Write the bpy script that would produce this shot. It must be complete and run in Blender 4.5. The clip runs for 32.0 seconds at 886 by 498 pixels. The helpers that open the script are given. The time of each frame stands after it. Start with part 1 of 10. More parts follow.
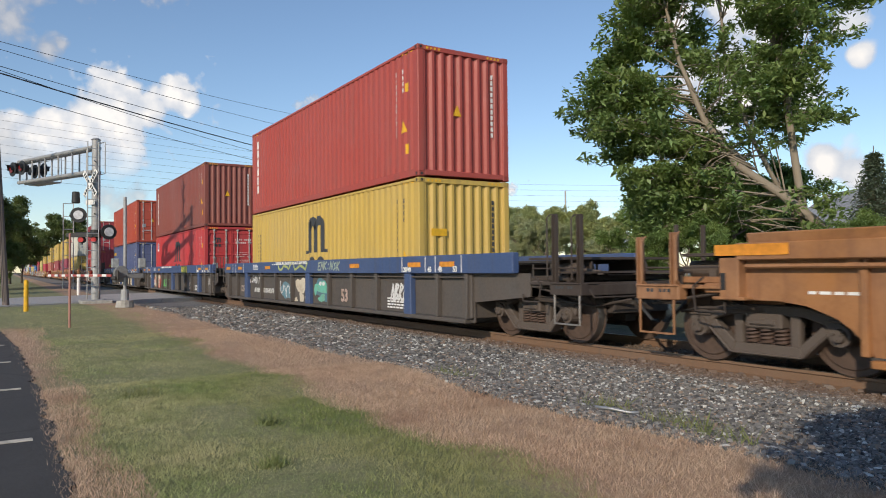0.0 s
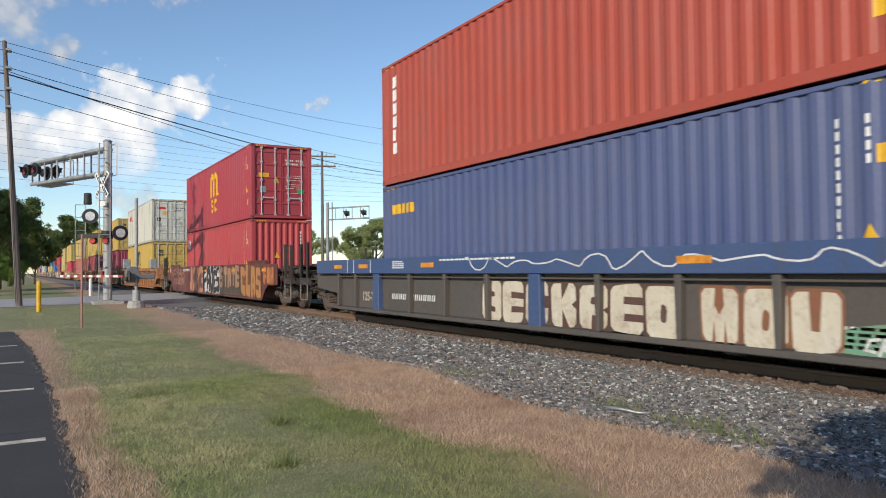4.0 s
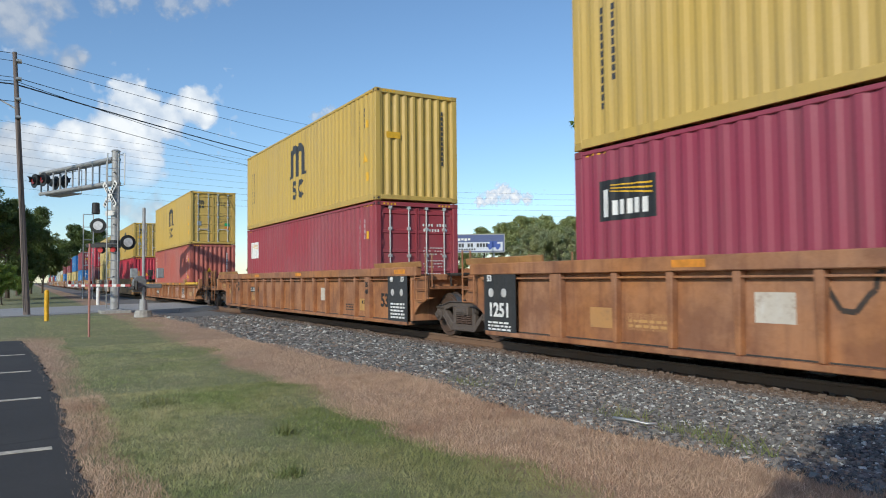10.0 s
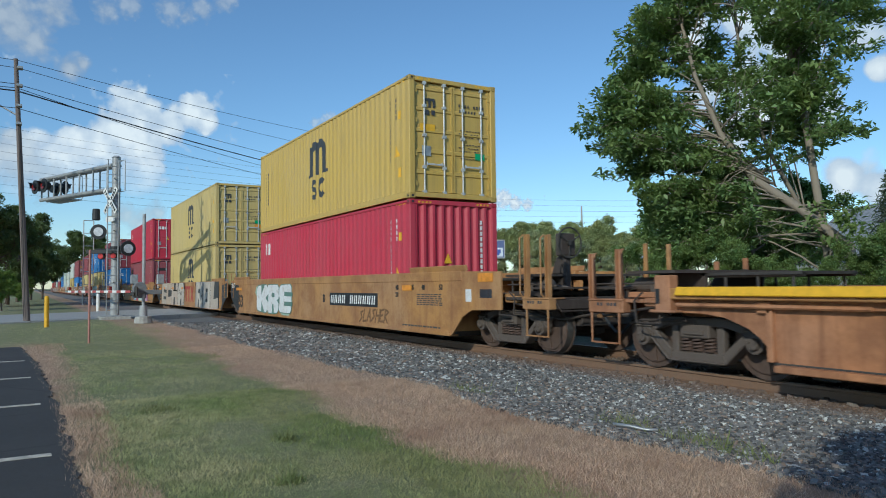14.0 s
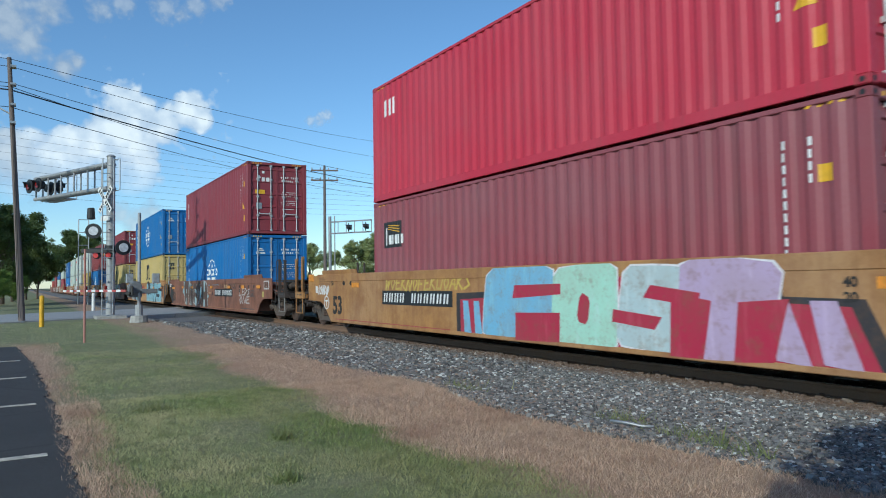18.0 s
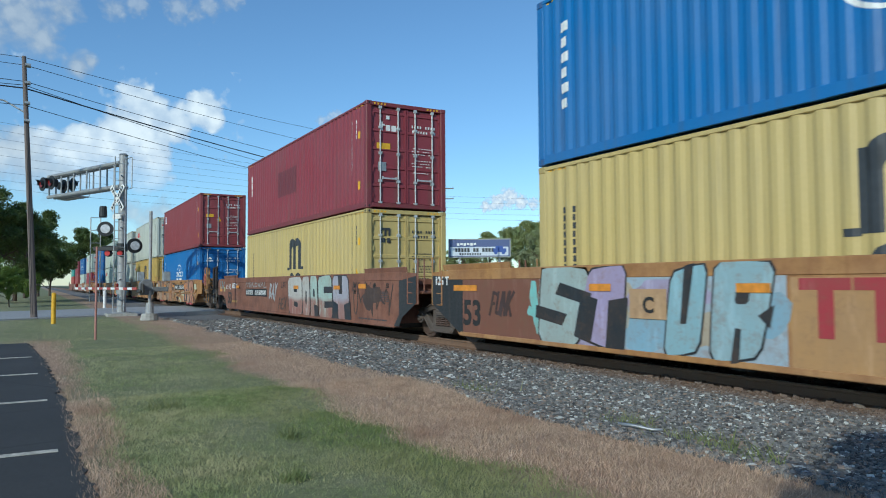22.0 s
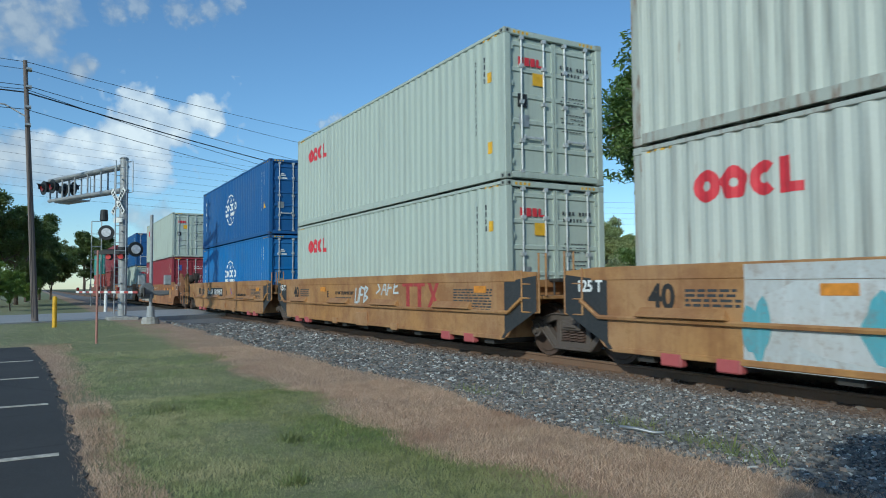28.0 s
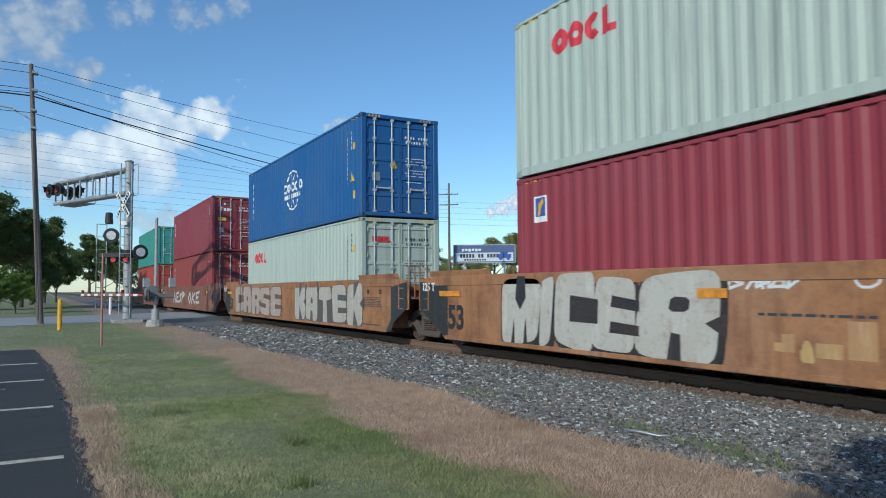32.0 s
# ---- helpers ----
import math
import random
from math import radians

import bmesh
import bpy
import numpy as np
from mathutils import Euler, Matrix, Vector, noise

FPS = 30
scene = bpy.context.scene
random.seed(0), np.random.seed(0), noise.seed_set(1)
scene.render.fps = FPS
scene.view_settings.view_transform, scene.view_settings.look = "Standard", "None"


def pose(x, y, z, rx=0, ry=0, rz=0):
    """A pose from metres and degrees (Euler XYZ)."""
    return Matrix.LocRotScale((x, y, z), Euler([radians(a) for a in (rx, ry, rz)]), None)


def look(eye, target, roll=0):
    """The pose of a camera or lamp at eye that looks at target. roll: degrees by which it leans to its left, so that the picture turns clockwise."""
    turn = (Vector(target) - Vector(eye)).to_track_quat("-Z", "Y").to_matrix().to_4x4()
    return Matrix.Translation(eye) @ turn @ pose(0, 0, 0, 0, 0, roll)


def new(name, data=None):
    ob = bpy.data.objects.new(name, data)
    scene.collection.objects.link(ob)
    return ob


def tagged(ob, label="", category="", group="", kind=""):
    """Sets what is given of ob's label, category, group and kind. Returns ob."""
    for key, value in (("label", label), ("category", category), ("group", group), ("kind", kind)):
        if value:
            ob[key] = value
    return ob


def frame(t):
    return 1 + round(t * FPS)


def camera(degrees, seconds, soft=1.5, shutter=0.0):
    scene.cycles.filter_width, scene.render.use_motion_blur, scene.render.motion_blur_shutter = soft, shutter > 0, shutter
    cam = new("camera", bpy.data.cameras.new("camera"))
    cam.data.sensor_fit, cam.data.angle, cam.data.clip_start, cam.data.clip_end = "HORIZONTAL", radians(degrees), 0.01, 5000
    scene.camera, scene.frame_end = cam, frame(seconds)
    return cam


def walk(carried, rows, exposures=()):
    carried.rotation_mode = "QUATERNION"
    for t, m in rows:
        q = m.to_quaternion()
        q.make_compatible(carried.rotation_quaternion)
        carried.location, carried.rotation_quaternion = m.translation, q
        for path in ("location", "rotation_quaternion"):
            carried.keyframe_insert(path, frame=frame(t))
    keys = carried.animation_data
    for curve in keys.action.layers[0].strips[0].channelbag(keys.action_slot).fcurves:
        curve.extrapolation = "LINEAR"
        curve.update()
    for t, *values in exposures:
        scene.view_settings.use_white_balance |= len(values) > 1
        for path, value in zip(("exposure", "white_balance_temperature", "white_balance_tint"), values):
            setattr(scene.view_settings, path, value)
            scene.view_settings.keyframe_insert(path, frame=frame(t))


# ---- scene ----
cam = camera(63.95, 32.0, soft=1.0, shutter=0.1)
EYE = (0.0, 0.0, 1.30)
# seconds, turn to the left of the track's normal, tilt up, lean
AIM = [
    (0, 58.40, 1.57, -0.55),
    (0.5, 58.59, 1.53, -0.57),
    (1, 58.74, 1.43, -0.55),
    (1.5, 58.90, 1.38, -0.43),
    (2, 59.02, 1.41, -0.36),
    (2.5, 59.12, 1.47, -0.60),
    (3, 59.17, 1.62, -0.76),
    (3.5, 59.16, 1.57, -0.63),
    (5.5, 59.22, 1.80, -0.64),
    (6, 59.22, 1.83, -0.53),
    (6.5, 59.31, 1.89, -0.45),
    (7, 59.36, 2.08, -0.58),
    (7.5, 59.39, 2.16, -0.66),
    (8, 59.41, 2.15, -0.54),
    (8.5, 59.47, 2.19, -0.42),
    (9, 59.61, 2.29, -0.53),
    (9.5, 59.64, 2.35, -0.61),
    (10, 59.66, 2.38, -0.58),
    (10.5, 59.65, 2.47, -0.48),
    (11, 59.65, 2.46, -0.31),
    (11.5, 59.73, 2.51, -0.36),
    (12, 59.81, 2.71, -0.71),
    (12.5, 59.75, 2.67, -0.94),
    (13, 59.68, 2.81, -0.78),
    (13.5, 59.67, 2.78, -0.58),
    (14, 59.67, 2.86, -0.61),
    (14.5, 59.56, 2.86, -0.66),
    (16.5, 59.31, 2.79, -0.85),
    (17, 59.29, 2.74, -0.99),
    (17.5, 59.33, 2.78, -1.02),
    (18, 59.35, 2.68, -0.86),
    (18.5, 59.36, 2.54, -0.45),
    (19, 59.50, 2.66, -0.19),
    (19.5, 59.51, 2.59, -0.22),
    (20, 59.65, 2.54, -0.16),
    (20.5, 59.79, 2.52, -0.12),
    (21, 59.94, 2.57, -0.15),
    (21.5, 60.11, 2.68, -0.30),
    (22, 60.12, 2.75, -0.33),
    (22.5, 60.26, 2.74, -0.23),
    (23, 60.30, 2.81, -0.16),
    (23.5, 60.34, 2.82, -0.16),
    (24, 60.40, 2.92, -0.24),
    (24.5, 60.40, 3.04, -0.45),
    (25, 60.30, 3.03, -0.49),
    (25.5, 60.35, 2.97, -0.41),
    (27.5, 60.24, 2.93, -0.43),
    (28, 60.18, 2.99, -0.44),
    (28.5, 60.18, 3.07, -0.43),
    (29, 60.16, 3.11, -0.48),
    (29.5, 60.19, 3.14, -0.43),
    (30, 60.18, 3.14, -0.38),
    (30.5, 60.29, 3.17, -0.41),
    (31, 60.35, 3.22, -0.44),
    (31.5, 60.45, 3.29, -0.61),
    (32, 60.51, 3.22, -0.43)
]
walk(cam, [(t, pose(*EYE, 90 + tilt, 0, turn) @ pose(0, 0, 0, 0, 0, lean)) for t, turn, tilt, lean in AIM],
     exposures=[(0, 0.12, 7100, 12), (1, 0.21, 7050, 11), (2, 0.29, 6950, 10), (3, 0.21, 6900, 10), (6, 0.2, 6800, 10), (7, -0.05, 6550, 7), (8, -0.11, 6600, 10), (9, 0.09, 6550, 9), (10, 0.07, 6350, 7), (11, 0.13, 6350, 8), (12, -0.17, 6000, 4), (12.5, -0.06, 5950, 3), (13, -0.08, 5900, 2), (14, -0.14, 5800, 0), (17, -0.17, 5680, -1), (18, -0.03, 5680, -1), (19, -0.13, 5660, -1), (20, -0.03, 5660, -1), (21, -0.09, 5650, -2), (23, -0.02, 5650, -2), (24, -0.15, 5650, -2), (25, -0.07, 5650, -2), (28, -0.17, 5640, -3), (30, -0.15, 5620, -4), (31, -0.13, 5660, -2), (32, -0.09, 5720, 0)])

# ---- light ----
world = bpy.data.worlds.new("sky")
scene.world = world
world.use_nodes = True
wn = world.node_tree
sky = wn.nodes.new("ShaderNodeTexSky")
sky.sky_type = "NISHITA"
sky.sun_disc = False
SUN_WAY = Vector((-0.64, 1.0, -0.55)).normalized()
sky.sun_elevation = math.asin(-SUN_WAY.z)
sky.sun_rotation = math.atan2(-SUN_WAY.x, -SUN_WAY.y)
sky.air_density, sky.dust_density, sky.ozone_density = 1.0, 0.15, 4.0
wn.links.new(sky.outputs[0], wn.nodes["Background"].inputs[0])
wn.nodes["Background"].inputs[1].default_value = 0.137
sun_data = bpy.data.lights.new("sun", "SUN")
sun_data.energy, sun_data.angle, sun_data.color = 3.0, radians(0.6), (1.0, 0.91, 0.78)
sun = new("sun", sun_data)
sun.matrix_world = look((30, -30, 30), Vector((30, -30, 30)) + SUN_WAY)

# ---- materials ----
def nodes_of(name):
    m = bpy.data.materials.new(name)
    m.use_nodes = True
    nt = m.node_tree
    return m, nt, nt.nodes["Principled BSDF"]


def coords(nt, scale=(1, 1, 1), kind="Object"):
    tc = nt.nodes.new("ShaderNodeTexCoord")
    mp = nt.nodes.new("ShaderNodeMapping")
    mp.inputs["Scale"].default_value = scale
    nt.links.new(tc.outputs[kind], mp.inputs[0])
    return mp.outputs[0]


def noise_of(nt, vec, scale, detail=4, rough=0.55):
    n = nt.nodes.new("ShaderNodeTexNoise")
    n.inputs["Scale"].default_value, n.inputs["Detail"].default_value, n.inputs["Roughness"].default_value = scale, detail, rough
    nt.links.new(vec, n.inputs["Vector"])
    return n.outputs["Fac"]


def ramp(nt, fac, lo, hi, a=0.0, b=1.0):
    r = nt.nodes.new("ShaderNodeMapRange")
    for i, v in zip((1, 2, 3, 4), (lo, hi, a, b)):
        r.inputs[i].default_value = v
    nt.links.new(fac, r.inputs[0])
    return r.outputs[0]


def mix(nt, fac, a, b, mode="MIX"):
    n = nt.nodes.new("ShaderNodeMix")
    n.data_type, n.blend_type = "RGBA", mode
    for sock, v in ((n.inputs[0], fac), (n.inputs[6], a), (n.inputs[7], b)):
        if isinstance(v, (tuple, float, int)):
            sock.default_value = (*v, 1) if isinstance(v, tuple) else v
        else:
            nt.links.new(v, sock)
    return n.outputs[2]


def bump(nt, bsdf, height, strength=0.3, dist=0.01):
    b = nt.nodes.new("ShaderNodeBump")
    b.inputs["Strength"].default_value, b.inputs["Distance"].default_value = strength, dist
    nt.links.new(height, b.inputs["Height"])
    nt.links.new(b.outputs[0], bsdf.inputs["Normal"])


def scaled(c, k):
    return tuple(min(1.0, v * k) for v in c)


def paint(name, rgb, rough=0.5, dirt=0.25, rust=0.0, seed=0.0, grime=(0.10, 0.085, 0.07), metal=0.0, wash=0.25, scale=1.0, blotch=0.0):
    """Weathered paint: broad fading, runs of dirt down the sheet, rust spots, fine grain."""
    m, nt, b = nodes_of(name)
    v = coords(nt, (1, 1, 1))
    sh = nt.nodes.new("ShaderNodeVectorMath")
    sh.inputs[1].default_value = (seed * 7.3, seed * 3.1, seed * 1.7)
    nt.links.new(v, sh.inputs[0])
    v = sh.outputs[0]
    st = nt.nodes.new("ShaderNodeVectorMath")
    st.operation = "MULTIPLY"
    st.inputs[1].default_value = (5.5, 5.5, 0.35)
    nt.links.new(v, st.inputs[0])
    broad = noise_of(nt, v, 0.45 * scale, 5)
    fine = noise_of(nt, v, 22 * scale, 3)
    run = noise_of(nt, st.outputs[0], 1.0 * scale, 4, 0.6)
    pale = tuple(0.55 * c + 0.45 * (sum(rgb) / 3 * 0.6 + 0.16) for c in rgb)
    c = mix(nt, ramp(nt, broad, 0.35, 0.7, 0.0, wash), rgb, pale)
    c = mix(nt, ramp(nt, fine, 0.3, 0.7, 0.0, 0.16), c, scaled(rgb, 0.72))
    c = mix(nt, ramp(nt, run, 0.52, 0.72, 0.0, dirt), c, grime)
    if blotch:
        c = mix(nt, ramp(nt, noise_of(nt, v, 1.5, 7, 0.68), 0.42, 0.62, 0.0, blotch), c, grime)
        c = mix(nt, ramp(nt, noise_of(nt, v, 5.0, 6, 0.7), 0.56, 0.68, 0.0, blotch * 0.8), c, scaled(rgb, 0.5))
    if rust:
        st2 = nt.nodes.new("ShaderNodeVectorMath")
        st2.operation = "MULTIPLY"
        st2.inputs[1].default_value = (2.6, 2.6, 0.5)
        nt.links.new(v, st2.inputs[0])
        spots = noise_of(nt, st2.outputs[0], 1.6 * scale, 9, 0.68)
        lo = 0.72 - 0.22 * rust
        c = mix(nt, ramp(nt, spots, lo, lo + 0.14, 0.0, 0.85), c, (0.17, 0.07, 0.03))
        c = mix(nt, ramp(nt, spots, lo + 0.12, lo + 0.16, 0.0, 0.8), c, (0.07, 0.03, 0.018))
    nt.links.new(c, b.inputs["Base Color"])
    nt.links.new(ramp(nt, fine, 0.2, 0.8, rough - 0.1, rough + 0.15), b.inputs["Roughness"])
    b.inputs["Metallic"].default_value = metal
    bump(nt, b, fine, 0.12, 0.004)
    return m


def plain(name, rgb, rough=0.6, metal=0.0, vary=0.25, scale=9.0, emit=0.0):
    m, nt, b = nodes_of(name)
    f = noise_of(nt, coords(nt), scale, 5)
    nt.links.new(mix(nt, ramp(nt, f, 0.3, 0.7), scaled(rgb, 1 - vary), scaled(rgb, 1 + vary * 0.6)), b.inputs["Base Color"])
    b.inputs["Roughness"].default_value, b.inputs["Metallic"].default_value = rough, metal
    bump(nt, b, f, 0.15, 0.004)
    if emit:
        b.inputs["Emission Color"].default_value = (*rgb, 1)
        b.inputs["Emission Strength"].default_value = emit
    return m


def leaf(name, rgb, vary=0.4):
    m, nt, b = nodes_of(name)
    g = nt.nodes.new("ShaderNodeNewGeometry")
    c = mix(nt, g.outputs["Random Per Island"], scaled(rgb, 1 - vary), scaled(rgb, 1 + vary))
    big = noise_of(nt, coords(nt), 0.7, 3)
    c = mix(nt, ramp(nt, big, 0.35, 0.65, 0.0, 0.45), c, (rgb[0] * 1.5, rgb[1] * 1.15, rgb[2] * 0.7))
    nt.links.new(c, b.inputs["Base Color"])
    b.inputs["Roughness"].default_value = 0.5
    tr = nt.nodes.new("ShaderNodeBsdfTranslucent")
    tr.inputs[0].default_value = (rgb[0] * 1.6, rgb[1] * 1.5, rgb[2] * 0.8, 1)
    ms = nt.nodes.new("ShaderNodeMixShader")
    ms.inputs[0].default_value = 0.3
    nt.links.new(b.outputs[0], ms.inputs[1])
    nt.links.new(tr.outputs[0], ms.inputs[2])
    nt.links.new(ms.outputs[0], nt.nodes["Material Output"].inputs[0])
    return m


M_STEEL = plain("galvanised_steel", (0.42, 0.43, 0.43), 0.45, 0.6)
M_BAR = plain("zinc_bar", (0.58, 0.59, 0.585), 0.5, 0.35)
M_DARK = plain("dark_steel", (0.05, 0.045, 0.04), 0.7)
M_TRUCK = paint("truck_steel", (0.098, 0.075, 0.061), 0.75, 0.4, 0.25, 2.0, scale=3)
M_WHEEL = plain("wheel_rust", (0.088, 0.056, 0.041), 0.7)
M_TREAD = plain("wheel_tread", (0.26, 0.245, 0.23), 0.42, 0.8)
M_BLACK = plain("black_paint", (0.022, 0.024, 0.026), 0.6)
M_WHITE = plain("white_marking", (0.78, 0.78, 0.75), 0.6, vary=0.12)
M_YELLOW = plain("yellow_marking", (0.75, 0.42, 0.02), 0.5, vary=0.15)
M_ORANGE = plain("orange_reflector", (0.70, 0.27, 0.03), 0.5, vary=0.3)
M_REDMARK = plain("red_marking", (0.62, 0.035, 0.05), 0.5, vary=0.15)
M_TTXRED = plain("faded_red_marking", (0.40, 0.055, 0.05), 0.6, vary=0.3)
M_GREENMARK = plain("green_sticker", (0.02, 0.35, 0.13), 0.5, vary=0.1)
M_BLUEMARK = plain("blue_sticker", (0.05, 0.10, 0.35), 0.5, vary=0.1)
M_LOGODARK = plain("charcoal_marking", (0.045, 0.05, 0.055), 0.55, vary=0.2)


# ---- mesh helpers ----
def box(x0, x1, y0, y1, z0, z1):
    v = [(x, y, z) for x in (x0, x1) for y in (y0, y1) for z in (z0, z1)]
    return v, [(0, 1, 3, 2), (4, 6, 7, 5), (0, 4, 5, 1), (2, 3, 7, 6), (0, 2, 6, 4), (1, 5, 7, 3)]


def tube(p, q, r, n=8, r2=None):
    p, q = Vector(p), Vector(q)
    w = (q - p).normalized()
    a = w.orthogonal().normalized()
    c = w.cross(a)
    r2 = r if r2 is None else r2
    v = []
    for end, rad in ((p, r), (q, r2)):
        for i in range(n):
            t = 2 * math.pi * i / n
            v.append(tuple(end + rad * (math.cos(t) * a + math.sin(t) * c)))
    f = [(i, (i + 1) % n, n + (i + 1) % n, n + i) for i in range(n)]
    return v, f + [tuple(range(n - 1, -1, -1)), tuple(range(n, 2 * n))]


def sweep(points, radii, n=8):
    """One tube through all the points."""
    pts = [Vector(p) for p in points]
    v, a = [], None
    for i, p in enumerate(pts):
        w = (pts[min(i + 1, len(pts) - 1)] - pts[max(i - 1, 0)]).normalized()
        a = w.orthogonal().normalized() if a is None else (a - w * a.dot(w)).normalized()
        c = w.cross(a)
        for k in range(n):
            t = 2 * math.pi * k / n
            v.append(tuple(p + radii[i] * (math.cos(t) * a + math.sin(t) * c)))
    m = len(pts)
    f = [(i * n + k, i * n + (k + 1) % n, (i + 1) * n + (k + 1) % n, (i + 1) * n + k) for i in range(m - 1) for k in range(n)]
    return v, f + [tuple(range(n - 1, -1, -1)), tuple(range((m - 1) * n, m * n))]


def plate(poly, y0, y1):
    """A flat sheet with the outline poly in x, z, from y0 to y1."""
    n = len(poly)
    v = [(x, y0, z) for x, z in poly] + [(x, y1, z) for x, z in poly]
    return v, [tuple(range(n)), tuple(range(2 * n - 1, n - 1, -1))] + [(i, i + n, (i + 1) % n + n, (i + 1) % n) for i in range(n)]


def moved(piece, m):
    return [tuple(m @ Vector(p)) for p in piece[0]], piece[1]


def mesh(name, pieces, bevel=0.0, smooth=False):
    v, f = [], []
    for pv, pf in pieces:
        k = len(v)
        v += pv
        f += [tuple(i + k for i in face) for face in pf]
    me = bpy.data.meshes.new(name)
    me.from_pydata(v, [], f)
    bm = bmesh.new()
    bm.from_mesh(me)
    bmesh.ops.recalc_face_normals(bm, faces=bm.faces)
    if bevel:
        es = [e for e in bm.edges if len(e.link_faces) == 2 and e.calc_face_angle(0) > 0.6]
        bmesh.ops.bevel(bm, geom=es, offset=bevel, segments=1, affect="EDGES", clamp_overlap=True)
    bm.to_mesh(me)
    bm.free()
    if smooth:
        for p in me.polygons:
            p.use_smooth = True
    return me


def part(name, me, material, parent=None, label="", at=None):
    """One mesh object under a thing or a part; meshes may be shared, the material belongs to the object."""
    if not me.materials:
        me.materials.append(material)
    ob = new(name, me)
    ob.material_slots[0].link = "OBJECT"
    ob.material_slots[0].material = material
    if parent:
        ob.parent = parent
    if at is not None:
        ob.matrix_basis = at
    if label:
        tagged(ob, label)
    return ob


def thing(name, label, category, at, group=""):
    ob = new(name)
    ob.empty_display_size = 0.3
    ob.matrix_basis = at
    return tagged(ob, label, category, group)


CACHE = {}


def kept(key, make):
    if key not in CACHE:
        CACHE[key] = make()
    return CACHE[key]

# ---- ground ----
RAIL_TOP = 0.063
TRACK_Y = 8.80


def height(x, y):
    """The lie of the land: level grass, a shallow gravel dip along the track."""
    d = abs(y - TRACK_Y)
    h = 0.0
    if d < 4.6:
        t = min(1.0, (4.6 - d) / 1.2)
        h = -0.14 * t * t * (3 - 2 * t)
    if d < 2.0:
        h += 0.02 * min(1, (2.0 - d) / 0.4)
    return h


def axis(stops):
    out = []
    for a, b, step in stops:
        out += list(np.arange(a, b, step))
    return out + [stops[-1][1]]


def ground():
    xs = axis([(-2500, -300, 200), (-300, -60, 12), (-60, -20, 1.5), (-20, 6, 0.4), (6, 40, 4), (40, 2500, 250)])
    ys = axis([(-2500, -60, 250), (-60, -2, 6), (-2, 0.2, 0.4), (0.2, 7.2, 0.2), (7.2, 13.6, 0.4), (13.6, 60, 4), (60, 2500, 200)])
    v, f = [], []
    for x in xs:
        for y in ys:
            near = max(0, 1 - math.hypot(x + 6, y - 3) / 40)
            z = height(x, y) + 0.022 * near * noise.noise((x * 0.9, y * 0.9, 3.0)) + 0.008 * near * noise.noise((x * 4, y * 4, 1.0))
            v.append((x, y, z))
    n = len(ys)
    for i in range(len(xs) - 1):
        for j in range(n - 1):
            f.append((i * n + j, (i + 1) * n + j, (i + 1) * n + j + 1, i * n + j + 1))
    m, nt, b = nodes_of("turf_and_soil")
    vec = coords(nt)
    sep = nt.nodes.new("ShaderNodeSeparateXYZ")
    nt.links.new(vec, sep.inputs[0])
    wob = noise_of(nt, vec, 0.8, 5)
    fine = noise_of(nt, vec, 35, 6, 0.7)
    mid = noise_of(nt, vec, 4, 5, 0.6)
    add = nt.nodes.new("ShaderNodeMath")
    add.operation = "MULTIPLY_ADD"
    add.inputs[1].default_value = 1.1
    nt.links.new(wob, add.inputs[0])
    nt.links.new(sep.outputs[1], add.inputs[2])
    y = add.outputs[0]
    green = mix(nt, ramp(nt, mid, 0.3, 0.7), (0.22, 0.25, 0.10), (0.38, 0.36, 0.19))
    green = mix(nt, ramp(nt, fine, 0.3, 0.7, 0, 0.7), green, (0.08, 0.085, 0.04))
    dry = mix(nt, ramp(nt, fine, 0.3, 0.7), (0.48, 0.33, 0.22), (0.28, 0.18, 0.12))
    dry = mix(nt, ramp(nt, mid, 0.4, 0.75, 0, 0.6), dry, (0.42, 0.30, 0.18))
    gravel = mix(nt, ramp(nt, fine, 0.3, 0.7), (0.10, 0.10, 0.10), (0.26, 0.25, 0.24))
    c = mix(nt, ramp(nt, y, 3.15, 3.5), green, dry)
    fringe = nt.nodes.new("ShaderNodeMath")
    fringe.operation = "MULTIPLY"
    nt.links.new(ramp(nt, y, 0.85, 1.25, 1, 0), fringe.inputs[0])
    nt.links.new(ramp(nt, sep.outputs[0], -20.5, -17.5), fringe.inputs[1])
    c = mix(nt, fringe.outputs[0], c, dry)
    c = mix(nt, ramp(nt, y, -0.3, 0.2, 1, 0), c, mix(nt, ramp(nt, mid, 0.35, 0.65), (0.16, 0.19, 0.07), (0.36, 0.32, 0.19)))
    c = mix(nt, ramp(nt, y, 4.75, 5.0), c, gravel)
    c = mix(nt, ramp(nt, y, 8.2, 8.7), c, mix(nt, ramp(nt, fine, 0.3, 0.7), (0.075, 0.058, 0.044), (0.16, 0.125, 0.095)))
    c = mix(nt, ramp(nt, y, 11.6, 12.4), c, mix(nt, ramp(nt, mid, 0.3, 0.7), (0.045, 0.05, 0.022), (0.10, 0.095, 0.05)))
    c = mix(nt, ramp(nt, y, 19.5, 22.5), c, green)
    nt.links.new(c, b.inputs["Base Color"])
    b.inputs["Roughness"].default_value = 0.95
    bump(nt, b, fine, 0.6, 0.03)
    me = mesh("ground", [(v, f)], smooth=True)
    return tagged(part("ground", me, m), "level lawn with a strip of dead straw-coloured grass and grey railway gravel", "ground", kind="structure")


ground()


